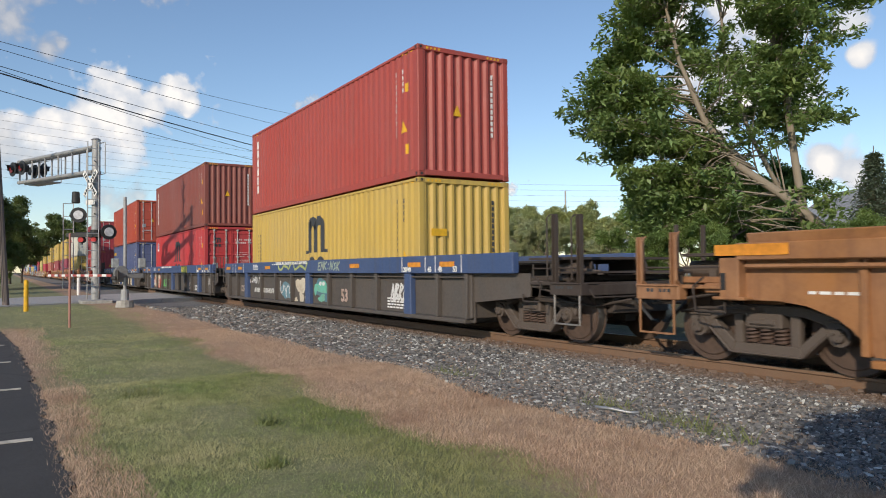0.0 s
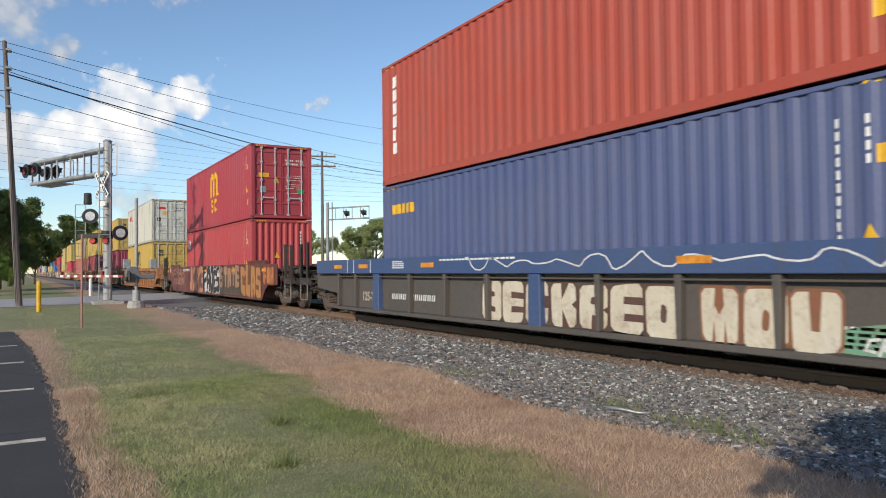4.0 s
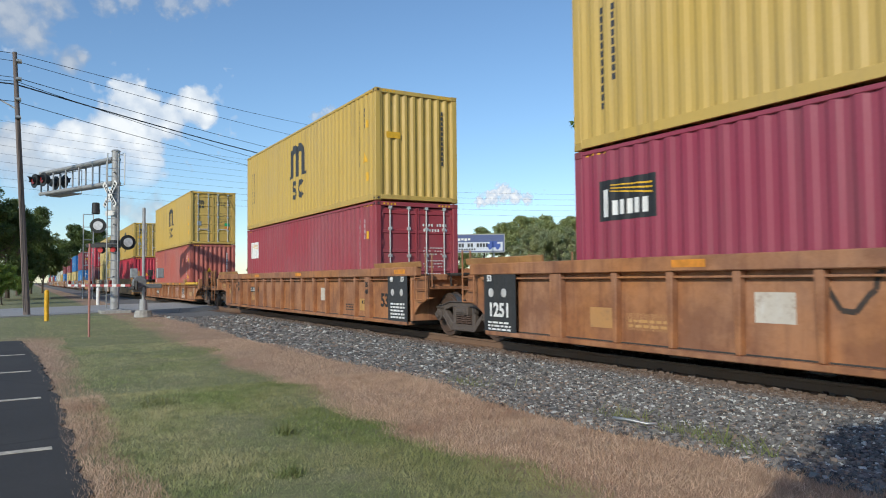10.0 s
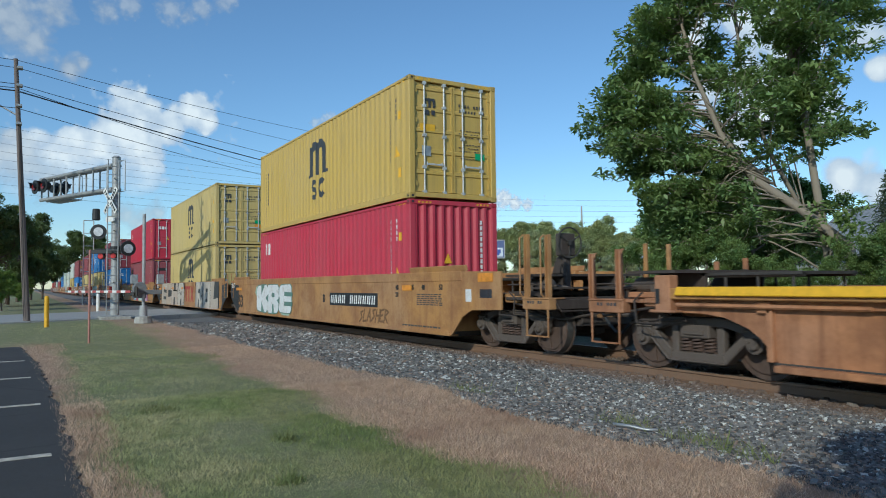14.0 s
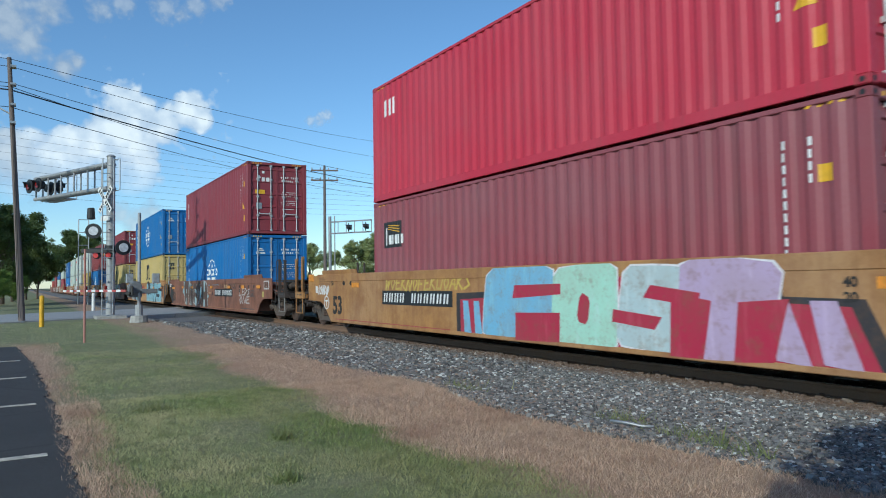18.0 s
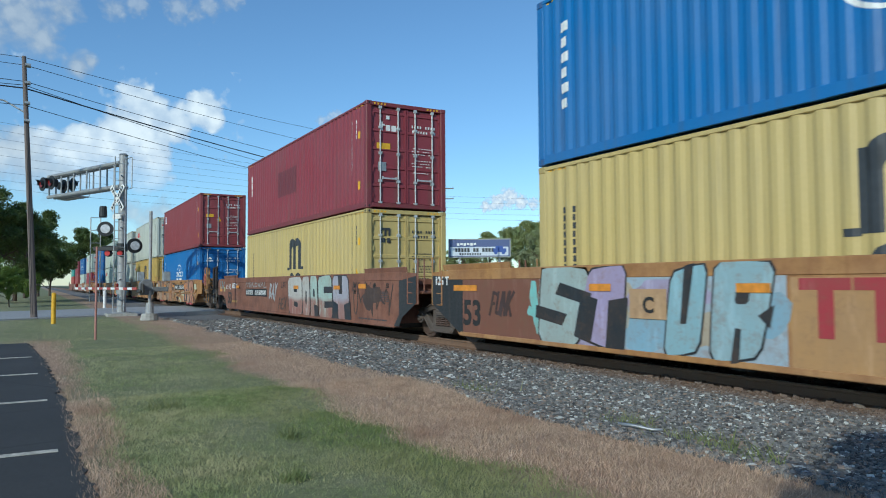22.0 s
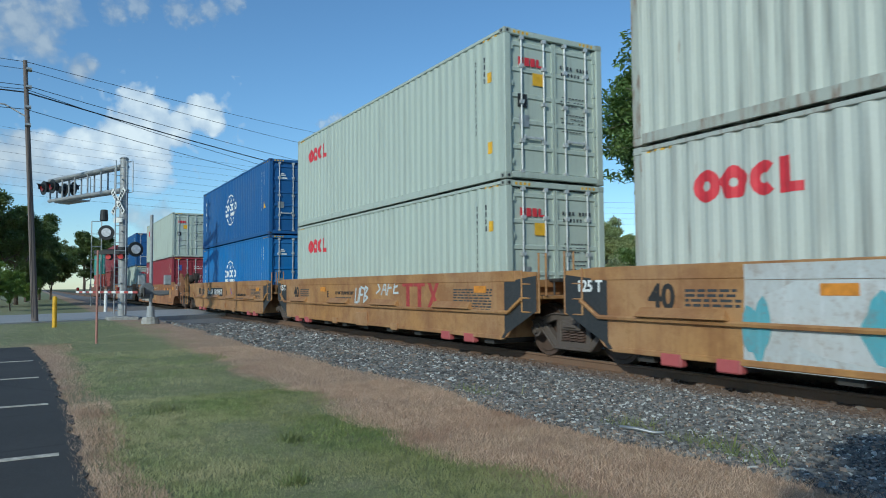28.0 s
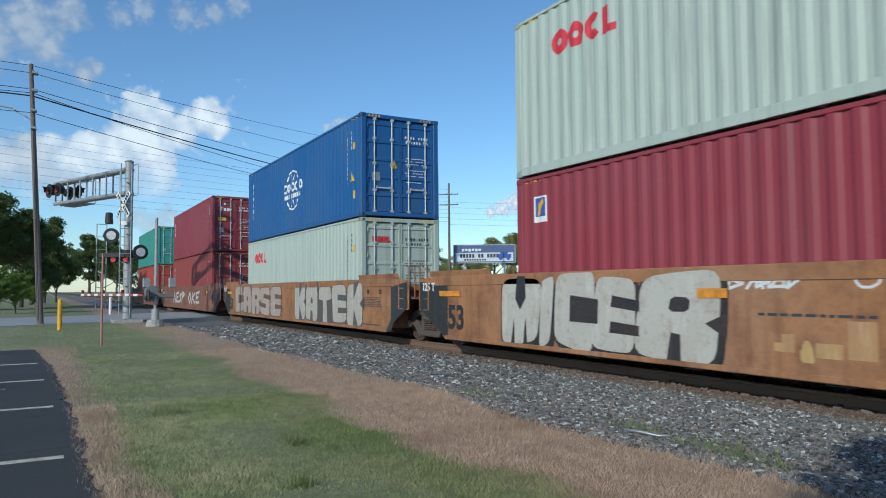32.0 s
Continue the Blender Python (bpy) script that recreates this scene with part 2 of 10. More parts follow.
def sheet(name, poly, z, material, label, thick=0.05):
    n = len(poly)
    v = [(x, y, z) for x, y in poly] + [(x, y, z - thick) for x, y in poly]
    f = [tuple(range(n)), tuple(range(2 * n - 1, n - 1, -1))] + [(i, i + n, (i + 1) % n + n, (i + 1) % n) for i in range(n)]
    return tagged(part(name, mesh(name, [(v, f)]), material), label, name, kind="structure")


def asphalt(name, base, pale, cracks=0.5):
    m, nt, b = nodes_of(name)
    vec = coords(nt)
    fine, broad = noise_of(nt, vec, 60, 6, 0.7), noise_of(nt, vec, 0.7, 5)
    c = mix(nt, ramp(nt, fine, 0.35, 0.7), base, scaled(base, 1.9))
    c = mix(nt, ramp(nt, broad, 0.4, 0.7, 0, 0.5), c, pale)
    vo = nt.nodes.new("ShaderNodeTexVoronoi")
    vo.feature = "DISTANCE_TO_EDGE"
    vo.inputs["Scale"].default_value = 0.35
    nt.links.new(vec, vo.inputs["Vector"])
    c = mix(nt, ramp(nt, vo.outputs["Distance"], 0.0, 0.012, cracks, 0.0), c, scaled(base, 0.4))
    nt.links.new(c, b.inputs["Base Color"])
    b.inputs["Roughness"].default_value = 0.85
    bump(nt, b, fine, 0.4, 0.01)
    return m


M_LOT = asphalt("parking_asphalt", (0.033, 0.031, 0.029), (0.070, 0.066, 0.062))
M_ROAD = asphalt("road_asphalt", (0.27, 0.265, 0.255), (0.40, 0.39, 0.375))
edge = [(x, 0.33 - 0.10 * max(0, -8 - x) / 4 - 0.12 * max(0, -14 - x) / 3 + 0.06 * noise.noise((x * 1.7, 0, 0)) + 0.05 * noise.noise((x * 5.3, 4, 0)) + 0.04 * noise.noise((x * 13, 8, 0))) for x in np.arange(-18.5, 12, 0.06)]
sheet("parking_lot", edge + [(12, -60), (-18.5, -60)], 0.012, M_LOT, "dark sealed asphalt car park with white bay lines")
M_BAYLINE = plain("worn_line_paint", (0.58, 0.53, 0.44), 0.8, vary=0.4, scale=14)
for i in range(9):
    x = -14.85 + 2.83 * i
    sheet("bay_line", [(x - 0.05, -5.2), (x + 0.05, -5.2), (x + 0.05, 0.18 - max(0, -8 - x) * 0.03), (x - 0.05, 0.18 - max(0, -8 - x) * 0.03)], 0.017, M_BAYLINE, "worn white painted line between parking bays", 0.004)
ROAD = Vector((-0.42, 0.907, 0))
ROAD_SIDE = Vector((0.907, 0.42, 0))


def on_road(along, across, z=0.0):
    p = Vector((-38.5, TRACK_Y, z)) + ROAD * along + ROAD_SIDE * across
    return p


def road():
    a, b = on_road(-90, 2.6), on_road(-90, -6.0)
    c, d = on_road(160, -6.0), on_road(160, 2.6)
    m = [on_road(-1.7, 2.6), on_road(-1.7, -6)], [on_road(1.7, -6), on_road(1.7, 2.6)]
    pts = [a, b, m[0][1], m[1][0], c, d, m[1][1], m[0][0]]
    sheet("road", [(p.x, p.y) for p in pts], 0.05, M_ROAD, "pale worn asphalt road over the level crossing", 0.3)


road()

# ---- track ----
M_RAIL = paint("rail_rust", (0.19, 0.11, 0.065), 0.75, 0.3, 0.15, 1.0, scale=2)
M_RAILTOP = plain("polished_rail", (0.30, 0.26, 0.22), 0.45, 0.8)
M_TIE = paint("creosoted_timber", (0.13, 0.075, 0.05), 0.85, 0.3, 0.0, 5.0, scale=3)
track = tagged(thing("railway_track", "rusty steel rails on timber sleepers in grey ballast", "railway track", pose(0, TRACK_Y, 0)), kind="structure")
prof = [(-0.07, -0.17), (0.07, -0.17), (0.07, -0.155), (0.012, -0.135), (0.012, -0.045), (0.036, -0.035), (0.036, -0.004), (0.030, 0), (-0.030, 0), (-0.036, -0.004), (-0.036, -0.035), (-0.012, -0.045), (-0.012, -0.135), (-0.07, -0.155)]


def rail_mesh():
    n = len(prof)
    v = [(x, py, pz + RAIL_TOP) for x in (-700, 300) for py, pz in prof]
    return mesh("rail", [(v, [(i, (i + 1) % n, n + (i + 1) % n, n + i) for i in range(n)] + [tuple(range(n)), tuple(range(2 * n - 1, n - 1, -1))])])


for dy in (-0.755, 0.755):
    r = part("rail", kept("rail", rail_mesh), M_RAIL, track, "", pose(0, dy, 0))
    part("running_surface", kept("railtop", lambda: mesh("running_surface", [box(-700, 300, -0.028, 0.028, RAIL_TOP - 0.002, RAIL_TOP + 0.002)])), M_RAILTOP, r, "bright worn rail head")

# ---- the train ----
STACK_U = [13.3, 32.75, 52.35, 75.97, 99.6, 119.1, 138.85, 162.65, 186.4, 206.0, 225.75, 249.6, 269.4, 289.0,
           311.0, 326.5, 342.15, 357.6, 373.2, 395.2, 414.7, 434.3, 453.9]


def travel(t):
    """Metres that the train has gone at t seconds."""
    if t <= 8:
        return 12.25 * t
    if t <= 18:
        return 98 + 12.25 * (t - 8) + 0.0125 * (t - 8) ** 2
    return 221.75 + 12.5 * (t - 18)


MOVING, WHEELS = [], []
CL, CW, CH = 12.192, 2.438, 2.896


def corrugated(length, z0, z1, pitch, depth, flat=0.26, slope=0.24):
    """A trapezoid sheet along x, its outer face at y = 0, going in to y = depth."""
    n = max(1, round(length / pitch))
    p = length / n
    pts = []
    for i in range(n):
        x = -length / 2 + i * p
        pts += [(x, 0), (x + flat * p, 0), (x + (flat + slope) * p, depth), (x + (1 - slope) * p, depth)]
    pts.append((length / 2, 0))
    v = [(x, y, z) for x, y in pts for z in (z0, z1)]
    return v, [(2 * i, 2 * i + 2, 2 * i + 3, 2 * i + 1) for i in range(len(pts) - 1)]


HX, HY = CL / 2, CW / 2


def container_meshes():
    c = {}
    c["side_panel"] = mesh("side_panel", [corrugated(CL - 0.30, 0.155, CH - 0.055, 0.292, 0.028)])
    c["side_panel_far"] = mesh("side_panel_far", [moved(corrugated(CL - 0.30, 0.155, CH - 0.055, 0.292, 0.028), pose(0, 0, 0, 0, 0, 180))])
    c["end_wall"] = mesh("end_wall", [moved(corrugated(CW - 0.26, 0.13, CH - 0.10, 0.245, 0.05), pose(0, 0, 0, 0, 0, 90))])
    c["roof"] = mesh("roof", [box(-HX + 0.1, HX - 0.1, -HY + 0.06, HY - 0.06, CH - 0.05, CH - 0.02)])
    c["rail_top"] = mesh("top_rail", [box(-HX + 0.17, HX - 0.17, -0.03, 0.03, CH - 0.075, CH - 0.012)], 0.008)
    c["rail_low"] = mesh("bottom_rail", [box(-HX + 0.17, HX - 0.17, -0.025, 0.025, 0.02, 0.17)] + [box(x - 0.11, x + 0.11, -0.03, 0.03, 0.015, 0.03) for x in (-1.0, 1.0)], 0.006)
    c["header"] = mesh("end_header", [box(-0.05, 0.05, -HY + 0.16, HY - 0.16, CH - 0.12, CH - 0.01)], 0.01)
    c["sill"] = mesh("end_sill", [box(-0.05, 0.05, -HY + 0.16, HY - 0.16, 0.03, 0.15)], 0.01)
    c["post"] = mesh("corner_post", [box(-0.085, 0.085, -0.075, 0.075, 0.11, CH - 0.11)], 0.012)
    c["casting"] = mesh("corner_casting", [box(-0.09, 0.09, -0.082, 0.082, 0, 0.118)], 0.014)
    # flat discs coloured black for the dark inside the casting holes
    c["eye"] = mesh("casting_hole_disc", [tube((0, -0.0835, 0.06), (0, -0.078, 0.06), 0.032, 10)])
    c["eye_end"] = mesh("casting_hole_disc", [tube((0.0915, 0, 0.06), (0.086, 0, 0.06), 0.032, 10)])
    c["floor"] = mesh("floor_frame", [box(-HX + 0.1, HX - 0.1, -HY + 0.08, HY - 0.08, 0.09, 0.16)] + [box(x - 0.04, x + 0.04, -HY + 0.06, HY - 0.06, 0.03, 0.09) for x in np.linspace(-HX + 0.6, HX - 0.6, 20)])
    # a door leaf, hinged at the side, facing +x, with five pressed panels
    w = (CW - 0.34) / 2
    prof, h = [(-0.03, 0.17), (0.0, 0.17)], (CH - 0.40) / 5
    for i in range(5):
        z = 0.2 + i * h
        prof += [(0.0, z + h - 0.125), (0.026, z + h - 0.105), (0.026, z + h - 0.035), (0.0, z + h - 0.015)]
    prof += [(0.0, CH - 0.14), (-0.03, CH - 0.14)]
    n = len(prof)
    v = [(x, y, z) for y in (-w / 2, w / 2) for x, z in prof]
    c["door"] = mesh("door", [(v, [(i, (i + 1) % n, n + (i + 1) % n, n + i) for i in range(n)] + [tuple(range(n)), tuple(range(2 * n - 1, n - 1, -1))])])
    c["gasket"] = mesh("door_edge", [box(0.0, 0.03, -0.022, 0.022, 0.17, CH - 0.14)])
    bar = [tube((0.055, 0, 0.08), (0.055, 0, CH - 0.07), 0.019, 10)]
    for z in (0.16, 0.75, 1.5, 2.2, CH - 0.15):
        bar.append(box(0.02, 0.085, -0.045, 0.045, z - 0.035, z + 0.035))
    c["bar"] = mesh("locking_bar", bar)
    c["handle"] = mesh("handle", [box(0.06, 0.075, -0.22, 0.22, -0.02, 0.02), tube((0.05, -0.2, -0.03), (0.05, -0.2, 0.05), 0.02), tube((0.05, 0.2, -0.03), (0.05, 0.2, 0.05), 0.02)])
    c["hinge"] = mesh("hinge", [box(-0.02, 0.045, -0.05, 0.05, -0.05, 0.05)])
    return c


def rect(x0, x1, z0, z1):
    return [(x0, z0), (x1, z0), (x1, z1), (x0, z1)]


def merged_decal(parent, name, polys, y, material, label="", depth=0.004):
    if name in ("graffiti_field", "reflector") and len(polys) < 14:
        for p in polys:
            ob = part(name, mesh(name, [plate(p, y - depth, y)]), material, parent, label)
        return ob
    ob = part(name, mesh(name, [plate(p, y - depth, y) for p in polys]), material, parent, label)
    return tagged(ob, label, kind="stuff") if name in SMALL_MARKS else ob


SMALL_MARKS = ("tag", "height_stripes", "number_column", "name_column", "small_print", "number_bars")


def end_decal(parent, name, rects, x, material, label=""):
    """Marks on an end wall or door: rectangles in y, z."""
    ob = part(name, mesh(name, [box(x, x + 0.004, a, b, c, d) for a, b, c, d in rects]), material, parent, label)
    return tagged(ob, label, kind="stuff") if name in SMALL_MARKS else ob


def ring(cx, cz, r, w, n=20, sx=1.0, a0=0.0, a1=2 * math.pi):
    """Segments of a round stroke, as four-cornered pieces."""
    out = []
    for i in range(n):
        s, t = a0 + (a1 - a0) * i / n, a0 + (a1 - a0) * (i + 1) / n
        out.append([(cx + sx * r * math.cos(s), cz + r * math.sin(s)), (cx + sx * (r + w) * math.cos(s), cz + (r + w) * math.sin(s)),
                    (cx + sx * (r + w) * math.cos(t), cz + (r + w) * math.sin(t)), (cx + sx * r * math.cos(t), cz + r * math.sin(t))])
    return out


def disc(cx, cz, rx, rz, n=14):
    return [(cx + rx * math.cos(2 * math.pi * i / n), cz + rz * math.sin(2 * math.pi * i / n)) for i in range(n)]


PANEL_Y = -HY + 0.012
BREAKS = [(x, y) for x, y in zip([p[0] for p in corrugated(CL - 0.30, 0, 1, 0.292, 0.028)[0][::2]], [p[1] for p in corrugated(CL - 0.30, 0, 1, 0.292, 0.028)[0][::2]])]


def clip(poly, x0, x1):
    for lim, keep_above in ((x0, True), (x1, False)):
        out = []
        for i, a in enumerate(poly):
            b = poly[(i + 1) % len(poly)]
            ina, inb = ((p[0] >= lim) == keep_above or p[0] == lim for p in (a, b))
            if ina:
                out.append(a)
            if ina != inb:
                k = (lim - a[0]) / (b[0] - a[0])
                out.append((lim, a[1] + k * (b[1] - a[1])))
        poly = out
        if len(poly) < 3:
            return []
    return poly


def corr_decal(parent, name, polys, material, label=""):
    """Paint that follows the folds of a container's near side; convex outlines in x, z."""
    v, f = [], []
    for poly in polys:
        lo, hi = min(p[0] for p in poly), max(p[0] for p in poly)
        for (xa, ya), (xb, yb) in zip(BREAKS, BREAKS[1:]):
            if xb <= lo or xa >= hi:
                continue
            c = clip(poly, xa, xb)
            if len(c) < 3:
                continue
            k = len(v)
            v += [(x, PANEL_Y - 0.004 + ya + (yb - ya) * (x - xa) / (xb - xa), z) for x, z in c]
            f.append(tuple(range(k, k + len(c))))
    me = bpy.data.meshes.new(name)
    me.from_pydata(v, [], f)
    ob = part(name, me, material, parent, label)
    return tagged(ob, label, kind="stuff") if name in SMALL_MARKS else ob


def bar_column(x, z_top, n, w, h, gap):
    """A column of short upright bars, standing for letters set one under another."""
    out = []
    for i in range(n):
        z = z_top - i * (h + gap)
        out.append(rect(x, x + w * random.choice((0.8, 1.0, 1.0)), z - h, z))
    return out


def arch_logo(cx, cz, k):
    """A round-shouldered crest of three uprights on a foot line, over a row of two thick round strokes."""
    w = 1.10 * k
    out = [rect(cx - 0.64 * w, cx - 0.37 * w, cz, cz + 1.02 * k), rect(cx - 0.135 * w, cx + 0.135 * w, cz, cz + 0.80 * k), rect(cx + 0.37 * w, cx + 0.64 * w, cz, cz + 0.80 * k)]
    for x in (-0.2525, 0.2525):
        out += ring(cx + x * w, cz + 0.74 * k, 0.117 * w, 0.27 * w, 10, 1.0, 0.0, math.pi)
    out += [rect(cx - 0.82 * w, cx - 0.62 * w, cz - 0.03 * k, cz + 0.07 * k), rect(cx + 0.62 * w, cx + 0.84 * w, cz - 0.01 * k, cz + 0.09 * k)]
    # two thick rounded strokes below
    out += ring(cx - 0.30 * w, cz - 0.33 * k, 0.05 * k, 0.16 * k, 9, 1.25, 0.4, 4.71) + ring(cx - 0.30 * w, cz - 0.59 * k, 0.05 * k, 0.16 * k, 9, 1.25, -2.6, 1.57)
    out += ring(cx + 0.34 * w, cz - 0.46 * k, 0.15 * k, 0.19 * k, 12, 1.0, 0.75, 5.55)
    return out


def globe_logo(cx, cz, k):
    """A dome of meridians over a row of rings and a row of small bars."""
    z = cz + 0.13 * k
    out = ring(cx, z, 0.40 * k, 0.055 * k, 16, 1.45, 0.30, 2.84)
    out += ring(cx - 0.30 * k, z - 0.01, 0.32 * k, 0.05 * k, 8, 0.8, 0.30, 1.22) + ring(cx + 0.30 * k, z - 0.01, 0.32 * k, 0.05 * k, 8, 0.8, 1.92, 2.84)
    for i in range(5):
        x = cx + (-0.84 + 0.42 * i) * k
        out += ring(x, cz, 0.085 * k, 0.085 * k, 12, 1.1, 0.7 if i in (0, 3) else 0, 5.6 if i in (0, 3) else 2 * math.pi)
    for i in range(8):
        out.append(rect(cx + (-0.90 + 0.23 * i) * k, cx + (-0.75 + 0.23 * i) * k, cz - 0.39 * k, cz - 0.24 * k))
    return out


def globe_low(cx, cz, k):
    z = cz - 0.36 * k
    return globe_logo(cx, cz, k) + ring(cx, z, 0.40 * k, 0.055 * k, 16, 1.45, 3.44, 5.98) + ring(cx - 0.30 * k, z + 0.01, 0.32 * k, 0.05 * k, 8, 0.8, 5.06, 5.98) + ring(cx + 0.30 * k, z + 0.01, 0.32 * k, 0.05 * k, 8, 0.8, 3.44, 4.36)


def flower_logo(cx, cz, k):
    """Red rings, a blossom and an angle."""
    out = ring(cx - 0.75 * k, cz, 0.10 * k, 0.21 * k, 14, 0.95) + ring(cx + 0.46 * k, cz, 0.10 * k, 0.21 * k, 11, 0.9, 0.8, 5.5)
    a = [math.pi / 2 + i * math.pi / 10 for i in range(20)]
    wave = [0.32 - 0.045 * (i % 4 == 2) - 0.02 * (i % 2) for i in range(20)]
    rim = [(cx - 0.16 * k + q * k * math.cos(t), cz + q * k * math.sin(t)) for q, t in zip(wave, a)]
    hub = [(cx - 0.16 * k + (0.10, 0.07)[i % 2] * k * math.cos(t), cz + (0.10, 0.07)[i % 2] * k * math.sin(t)) for i, t in enumerate(a)]
    out += [[rim[i], rim[(i + 1) % 20], hub[(i + 1) % 20], hub[i]] for i in range(20)]
    out += [rect(cx + 0.74 * k, cx + 0.96 * k, cz - 0.30 * k, cz + 0.32 * k), rect(cx + 0.96 * k, cx + 1.18 * k, cz - 0.30 * k, cz - 0.13 * k)]
    return out


CM = container_meshes()
CAST_PAINT = {}


def container(name_colour, rgb, u_lead, z, lead="doors", marks=(), rough=0.5, dirt=0.25, rust=0.16, seed=0.0, wash=0.25, text=None, label="", bars=None):
    m = paint("container_paint", rgb, rough, dirt, rust, seed, wash=wash)
    text = text or M_WHITE
    edge = paint("rusty_frame_paint", scaled(rgb, 0.8), rough, 0.6, 0.45 + 0.95 * rust, seed + 0.5, (0.20, 0.10, 0.05), scale=1.6) if rust >= 0.3 else m
    end = "steel doors shut" if lead == "doors" else "a ribbed end wall"
    ob = thing("shipping_container", label or (name_colour + " corrugated steel shipping container with " + end), "shipping container", Matrix(), "containers on the train")
    MOVING.append((ob, u_lead + HX, z))
    part("side_panel", CM["side_panel"], m, ob, "", pose(0, PANEL_Y, 0))
    part("side_panel", CM["side_panel_far"], m, ob, "", pose(0, -PANEL_Y, 0))
    part("roof", CM["roof"], m, ob)
    part("floor_frame", CM["floor"], m, ob)
    for y in (-HY + 0.032, HY - 0.032):
        part("top_rail", CM["rail_top"], edge, ob, "", pose(0, y, 0))
        part("bottom_rail", CM["rail_low"], edge, ob, "", pose(0, y, 0))
    for x in (-1, 1):
        part("end_header", CM["header"], edge, ob, "", pose(x * (HX - 0.055), 0, 0))
        part("end_sill", CM["sill"], edge, ob, "", pose(x * (HX - 0.055), 0, 0))
        for y in (-1, 1):
            part("corner_post", CM["post"], edge, ob, "", pose(x * (HX - 0.088), y * (HY - 0.08), 0))
            for zz in (0, CH - 0.118):
                c = part("corner_casting", CM["casting"], edge if rust >= 0.3 else CAST_PAINT.setdefault(rgb, paint("casting_paint", scaled(rgb, 0.75), 0.6, 0.6, 0.7, seed, (0.16, 0.09, 0.06), scale=3)), ob, "", pose(x * (HX - 0.09), y * (HY - 0.082), zz))
                if x > 0 and y < 0:
                    part("casting_hole_disc", CM["eye"], M_BLACK, c)
                    part("casting_hole_disc", CM["eye_end"], M_BLACK, c)
    ends = {"doors": (1, -1), "wall": (-1, 1)}[lead]
    w = (CW - 0.34) / 2
    turn = 0 if ends[0] == 1 else 180
    for y in (-1, 1):
        d = part("door", CM["door"], m, ob, "", pose(0, 0, 0, 0, 0, turn) @ pose(HX - 0.075, y * (w / 2 + 0.006), 0))
        if lead == "doors":
            for k in (-0.27, 0.27):
                part("locking_bar", CM["bar"], bars or M_BAR, d, "galvanised locking bar", pose(-0.015, k * w * 0.95, 0))
            part("handle", CM["handle"], bars or M_BAR, d, "", pose(0.0, 0.0, 0.82))
            for k in (-1, 1):
                part("door_edge", CM["gasket"], m, d, "", pose(0, k * (w / 2 - 0.024), 0))
            for z in (0.35, 1.05, 1.85, 2.55):
                part("hinge", CM["hinge"], m, d, "", pose(0, y * (w / 2 - 0.01), z))
    part("end_wall", CM["end_wall"], m, ob, "", pose(0, 0, 0, 0, 0, 0 if ends[1] == 1 else 180) @ pose(HX - 0.02, 0, 0))
    # height stripes by the top corners
    strip = []
    for x in (HX - 0.75, -HX + 0.25):
        for i in range(4):
            a = x + 0.13 * i
            strip.append([(a, CH - 0.105), (a + 0.06, CH - 0.105), (a + 0.10, CH - 0.055), (a + 0.04, CH - 0.055)])
    corr_decal(ob, "height_stripes", strip, M_YELLOW, "slanted yellow warning stripes")
    px = HX - 0.012
    end_decal(ob, "height_stripes", [(y + 0.10 * i, y + 0.10 * i + 0.05, CH - 0.09, CH - 0.04) for y in (-HY + 0.22, HY - 0.60) for i in range(4)], px - 0.043 + 0.05, M_YELLOW)
    # the number column on the side and lines of small print on the lead end
    num = bar_column(HX - 1.05, CH - 0.42, 11, 0.05, 0.10, 0.04) + bar_column(HX - 0.72, CH - 0.42, 4, 0.05, 0.10, 0.04)
    corr_decal(ob, "number_column", num, text, "number column reduced to small upright bars")
    dx = HX - 0.052 if lead == "doors" else HX - 0.018
    if lead == "doors":
        rows = []
        for k, z0 in enumerate((2.28, 2.14, 1.70, 1.62, 1.54, 1.36, 1.28, 1.20, 1.02)):
            y0 = 0.16 + 0.02 * (k % 3)
            for j in range(9 if k < 2 else 7):
                a = y0 + j * 0.085
                if (j * 3 + k) % 7 != 5:
                    rows.append((a, a + (0.042 if k < 2 else 0.055), z0, z0 + (0.07 if k < 2 else 0.022)))
        end_decal(ob, "small_print", rows, dx, text, "rows of small painted data panels")
        end_decal(ob, "data_plate", [(-0.86, -0.62, 1.02, 1.26)], dx, M_STEEL, "square metal data plate")
    else:
        rows = [(HY - 0.50, HY - 0.44, z1, z1 + 0.10) for z1 in np.arange(1.0, 2.45, 0.135)]
        end_decal(ob, "number_column", rows, dx, text, "number column reduced to small upright bars")
    for mark in marks:
        mark(ob, dx)
    return ob


# marks: each is a function of the container and its lead face
def side_mark(polys, material, label, name="logo"):
    if name == "sticker":
        return lambda ob, dx: [corr_decal(ob, name, [p], material, "yellow sticker") for p in polys]
    return lambda ob, dx: corr_decal(ob, name, polys, material, label)


def end_mark(rects, material, label, name="sticker"):
    return lambda ob, dx: end_decal(ob, name, rects, dx, material, label)


def letters(x, z, n, k, material, label="maker's name as a column of upright bars"):
    return side_mark(bar_column(x, z, n, 0.22 * k, 0.26 * k, 0.055 * k), material, label, "name_column")


